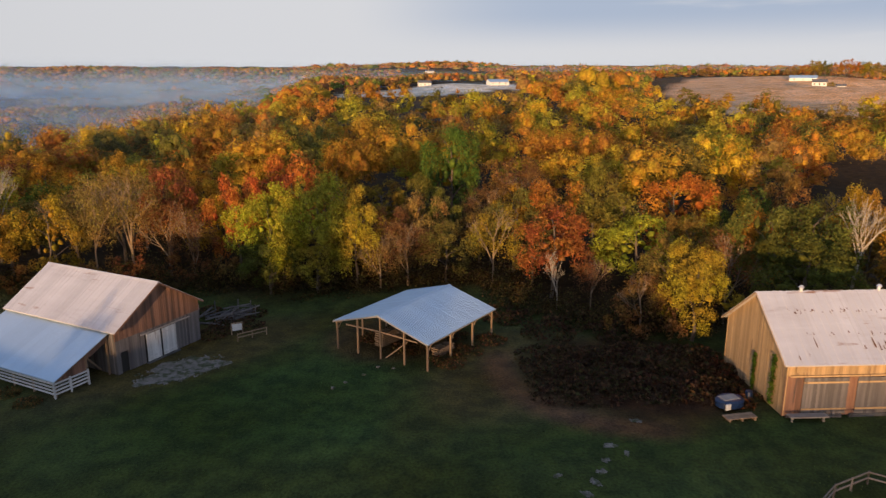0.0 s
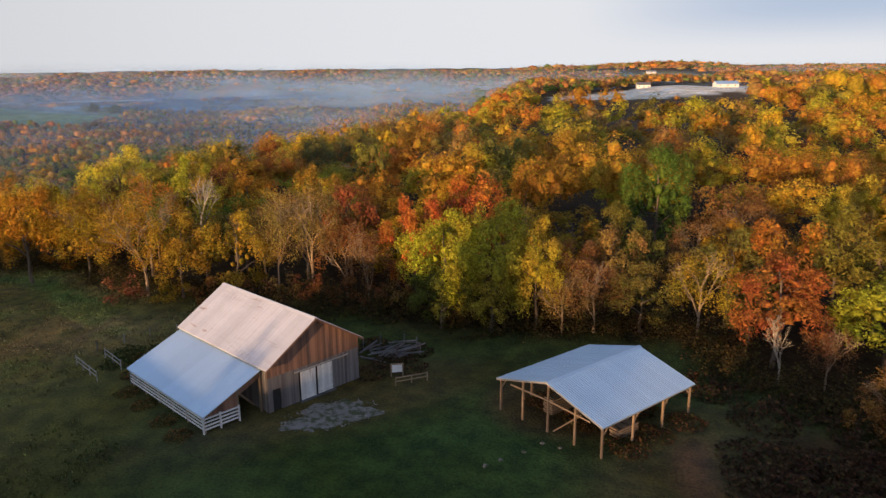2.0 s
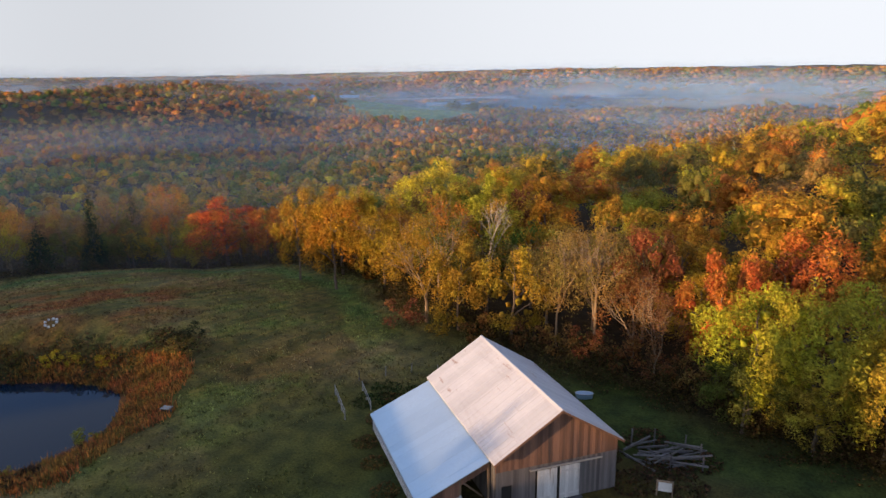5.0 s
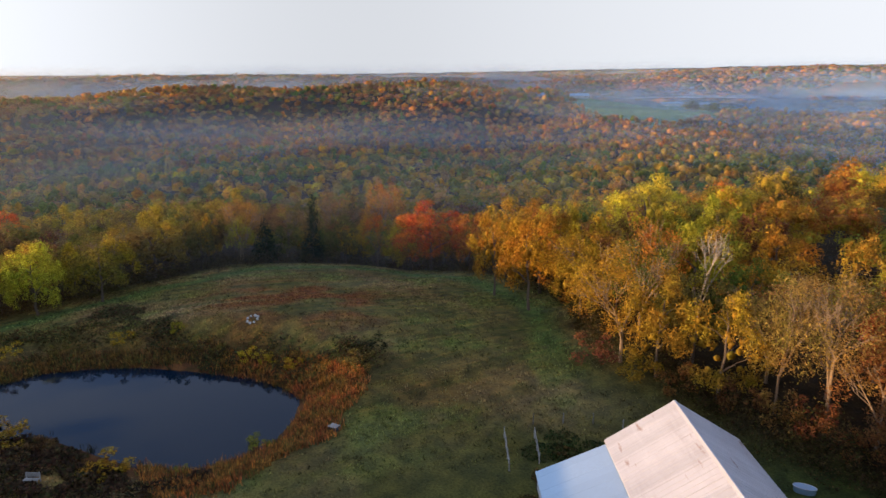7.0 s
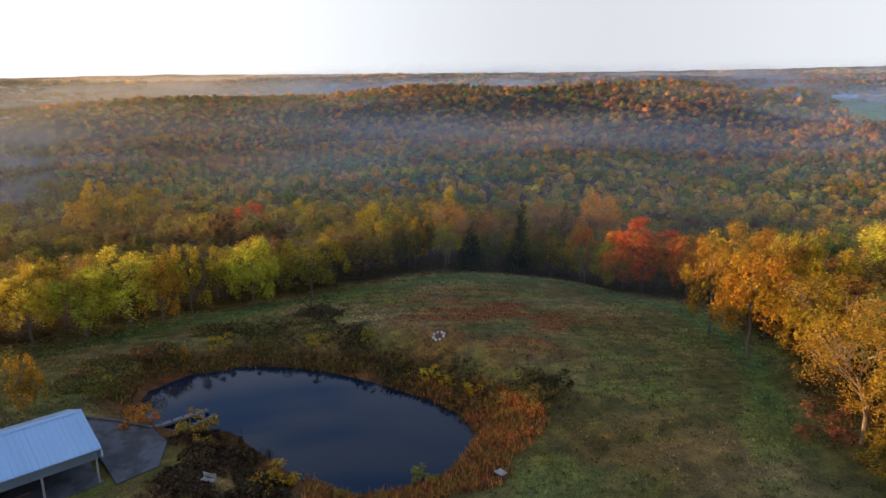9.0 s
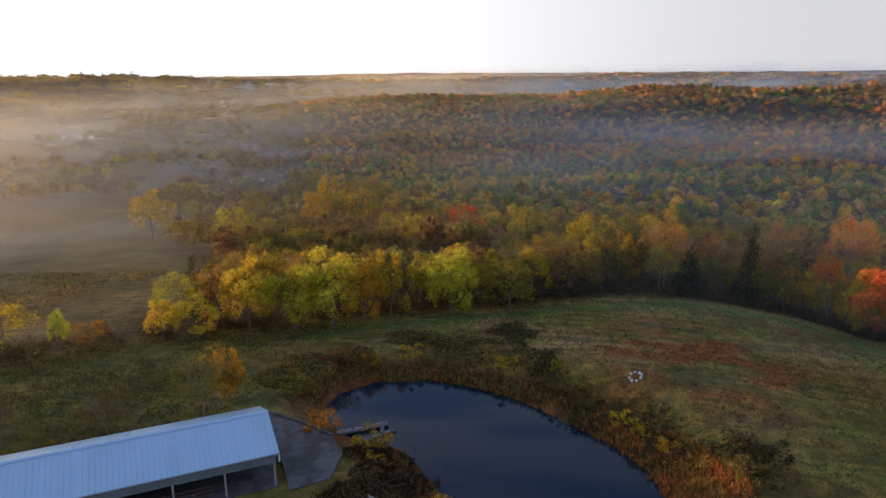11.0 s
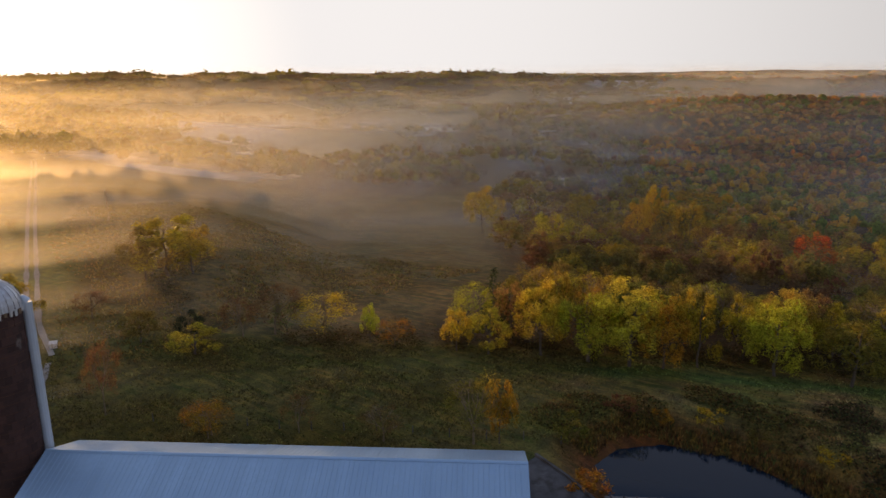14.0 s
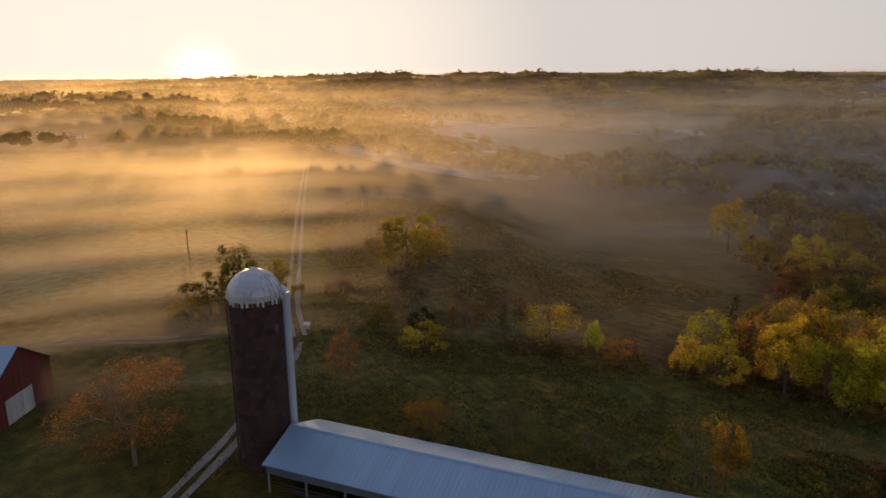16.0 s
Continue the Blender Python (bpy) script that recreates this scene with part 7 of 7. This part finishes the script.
# ---- morning mist ----
def mist_material(name, forward, back=(0.54, 0.71, 1.0), through_tint=(1.0, 0.94, 0.84)):
    """Mist: lets most light through; forward is the share that it scatters on in nearly the same direction."""
    m, n, l, p = nodes_of(name)
    n.remove(p)
    a = n.new("ShaderNodeAttribute")
    a.attribute_name = "veil"
    f, _ = noise_of(n, l, 0.006, 4, (1, 1, 3.0), 0.30, 0.72)
    r = n.new("ShaderNodeMapRange")
    r.inputs["To Min"].default_value, r.inputs["To Max"].default_value = 0.45, 1.35
    l.new(f, r.inputs["Value"])
    mul = n.new("ShaderNodeMath")
    mul.operation, mul.use_clamp = "MULTIPLY", True
    l.new(a.outputs["Fac"], mul.inputs[0])
    l.new(r.outputs["Result"], mul.inputs[1])
    d, t = n.new("ShaderNodeBsdfDiffuse"), n.new("ShaderNodeBsdfTranslucent")
    d.inputs["Color"].default_value, t.inputs["Color"].default_value = (*back, 1), (*through_tint, 1)
    mx, out = n.new("ShaderNodeMixShader"), n.new("ShaderNodeMixShader")
    mx.inputs["Fac"].default_value = 0.6
    l.new(d.outputs["BSDF"], mx.inputs[1])
    l.new(t.outputs["BSDF"], mx.inputs[2])
    if forward:
        fw, keep = n.new("ShaderNodeBsdfRefraction"), mx
        # sunrise gold is put into this scatter colour; the mist itself is white
        fw.inputs["Color"].default_value, fw.inputs["Roughness"].default_value, fw.inputs["IOR"].default_value = (1.0, 0.83, 0.46, 1), 1.0, 1.4
        mx = n.new("ShaderNodeMixShader")
        mx.inputs["Fac"].default_value = forward
        l.new(keep.outputs["Shader"], mx.inputs[1])
        l.new(fw.outputs["BSDF"], mx.inputs[2])
    l.new(mul.outputs["Value"], out.inputs["Fac"])
    l.new(n.new("ShaderNodeBsdfTransparent").outputs["BSDF"], out.inputs[1])
    l.new(mx.outputs["Shader"], out.inputs[2])
    l.new(out.outputs["Shader"], n["Material Output"].inputs["Surface"])
    return m


# blue of the shaded valley and warm sunrise tone are put into these haze colours
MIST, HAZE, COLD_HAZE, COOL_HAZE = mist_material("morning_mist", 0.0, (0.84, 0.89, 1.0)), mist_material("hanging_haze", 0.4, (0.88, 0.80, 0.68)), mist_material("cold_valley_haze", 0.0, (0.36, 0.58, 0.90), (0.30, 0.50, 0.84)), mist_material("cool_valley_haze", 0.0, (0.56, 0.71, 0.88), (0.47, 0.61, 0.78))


def mist_sheet(u, v, co, density, label, material=MIST):
    i, j = np.meshgrid(np.arange(u - 1), np.arange(v - 1), indexing="ij")
    a = (i * v + j).ravel()
    me = mesh_arrays("mist", co, np.stack([a, a + v, a + v + 1, a + 1], 1), material)
    at = me.attributes.new("veil", "FLOAT", "POINT")
    at.data.foreach_set("value", np.asarray(density, np.float32))
    me.polygons.foreach_set("use_smooth", np.ones(len(me.polygons), bool))
    tagged(link("mist", me, material), label, "mist", kind="stuff")


def haze():
    """Veils of haze standing one behind another over the valleys, thicker low down and towards the sunrise; the two
    nearest imitate camera glare.
    """
    # distance, top over the shaded valleys, top towards the sunrise, density there
    # sheets at 120 and 180 m are added to imitate camera glare
    for r, top, top_sun, amount, amount_sun in ((120, 30, 24, 0.016, 0.10), (180, 26, 20, 0.020, 0.13), (240, 0, 14, 0.035, 0.18), (290, 0, 18, 0.04, 0.15), (340, 4, 22, 0.045, 0.14), (400, 7, 24, 0.05, 0.14), (470, 10, 25, 0.055, 0.15), (550, 15, 25, 0.065, 0.17),
                                                (640, 20, 27, 0.075, 0.19), (740, 25, 28, 0.085, 0.21), (850, 30, 30, 0.09, 0.22), (980, 35, 34, 0.10, 0.24), (1130, 40, 40, 0.12, 0.15), (1400, 50, 48, 0.15, 0.14), (1700, 60, 58, 0.17, 0.15), (2150, 74, 74, 0.20, 0.18)):
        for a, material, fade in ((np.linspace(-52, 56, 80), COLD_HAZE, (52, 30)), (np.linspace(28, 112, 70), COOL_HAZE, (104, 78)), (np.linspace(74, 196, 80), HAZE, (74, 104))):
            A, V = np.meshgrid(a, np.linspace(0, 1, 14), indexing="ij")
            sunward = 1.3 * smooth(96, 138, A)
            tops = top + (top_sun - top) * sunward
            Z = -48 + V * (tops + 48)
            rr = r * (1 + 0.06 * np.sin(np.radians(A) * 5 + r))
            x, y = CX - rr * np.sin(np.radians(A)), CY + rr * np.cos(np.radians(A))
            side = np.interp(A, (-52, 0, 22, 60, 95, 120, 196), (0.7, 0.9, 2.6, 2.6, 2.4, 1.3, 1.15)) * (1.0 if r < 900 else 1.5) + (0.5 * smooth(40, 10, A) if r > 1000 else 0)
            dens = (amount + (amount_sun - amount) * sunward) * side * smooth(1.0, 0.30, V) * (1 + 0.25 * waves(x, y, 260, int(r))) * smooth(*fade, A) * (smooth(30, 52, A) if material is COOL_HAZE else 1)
            mist_sheet(len(a), 14, np.c_[x.ravel(), y.ravel(), Z.ravel()], dens.ravel(), "thin tinted sheet standing for morning haze and camera glare", material)


haze()


def mist_bank(x0, x1, y0, y1, n, level, lift, seed, amount, size, label, squeeze=1.0):
    """A low drifting bank lying on the valley floor, with torn edges."""
    X, Y = np.meshgrid(np.linspace(x0, x1, n), np.linspace(y0, y1, n), indexing="ij")
    x, y = X.ravel(), Y.ravel()
    z = np.maximum(height(x, y) + lift, level) + 0.8 * waves(x, y, size, seed)
    w = waves(x + 0.6 * y, (y - 0.6 * x) * squeeze, size, seed + 1) + 0.5 * waves(x, y, size * 0.35, seed + 2)
    u, v = np.abs(2 * (x - x0) / (x1 - x0) - 1), np.abs(2 * (y - y0) / (y1 - y0) - 1)
    rim = smooth(1.0, 0.55, u) * smooth(1.0, 0.55, v)
    mist_sheet(n, n, np.c_[x, y, z], amount * rim * smooth(-0.35, 0.9, w), label)


mist_bank(-760, -170, -620, -60, 70, -27, 3.0, 101, 0.20, 190, "white ground mist drifting over the wet meadow", 2.2)
mist_bank(-900, -170, -700, -60, 60, -22, 6.0, 105, 0.28, 240, "thin upper layer of ground mist over the meadow", 2.0)
mist_bank(-1900, -520, 930, 1650, 60, -13, 5.0, 111, 1.25, 420, "white mist lying in the far valley", 1.5)
mist_bank(-250, 60, -440, -90, 60, -30, 2.2, 121, 0.22, 120, "golden mist over the hayfield", 1.4)
mist_bank(-470, -210, -470, -270, 36, -30, 4.0, 151, 2.4, 300, "bright mist pooled at the foot of the meadow")
mist_bank(-800, -400, -720, -400, 36, -30, 5.0, 161, 2.4, 400, "bright mist pooled in the wet valley")
mist_bank(-2300, -900, -900, 500, 50, -22, 6.0, 131, 0.9, 500, "white mist filling the distant valley", 1.5)


def field_veils():
    """Thin veils of ground mist over the hayfield, lit through by the low sun; the two nearest imitate lens glare."""
    # veils at 62 and 82 m are added to brighten the near grass like glare
    for d, half, top, amount in ((62, 70, 6, 0.14), (82, 84, 8, 0.26), (105, 95, 8, 0.30), (140, 125, 11, 0.32), (185, 160, 14, 0.34), (235, 200, 17, 0.34), (290, 240, 19, 0.34)):
        u, v = np.meshgrid(np.linspace(-1, 1, 60), np.linspace(0, 1, 12), indexing="ij")
        bend = 0.18 * half * u * u
        x = -35 - 0.45 * d + 0.89 * half * (u + 0.55) + bend * 0.4
        y = -10 - 0.89 * d - 0.18 * half * (u + 0.55) + bend
        x, y, v1, u1 = x.ravel(), y.ravel(), v.ravel(), u.ravel()
        g = height(x, y)
        z = g - 0.5 + v1 * (top + 3 * waves(x, y, 80, 141))
        dens = amount * smooth(1.0, 0.35, np.abs(u1)) * smooth(1.0, 0.30, v1) * smooth(0.0, 0.35, v1)
        mist_sheet(60, 12, np.c_[x, y, z], dens, "sunlit ground mist over the hayfield, nearest veils imitating glare", HAZE)


field_veils()
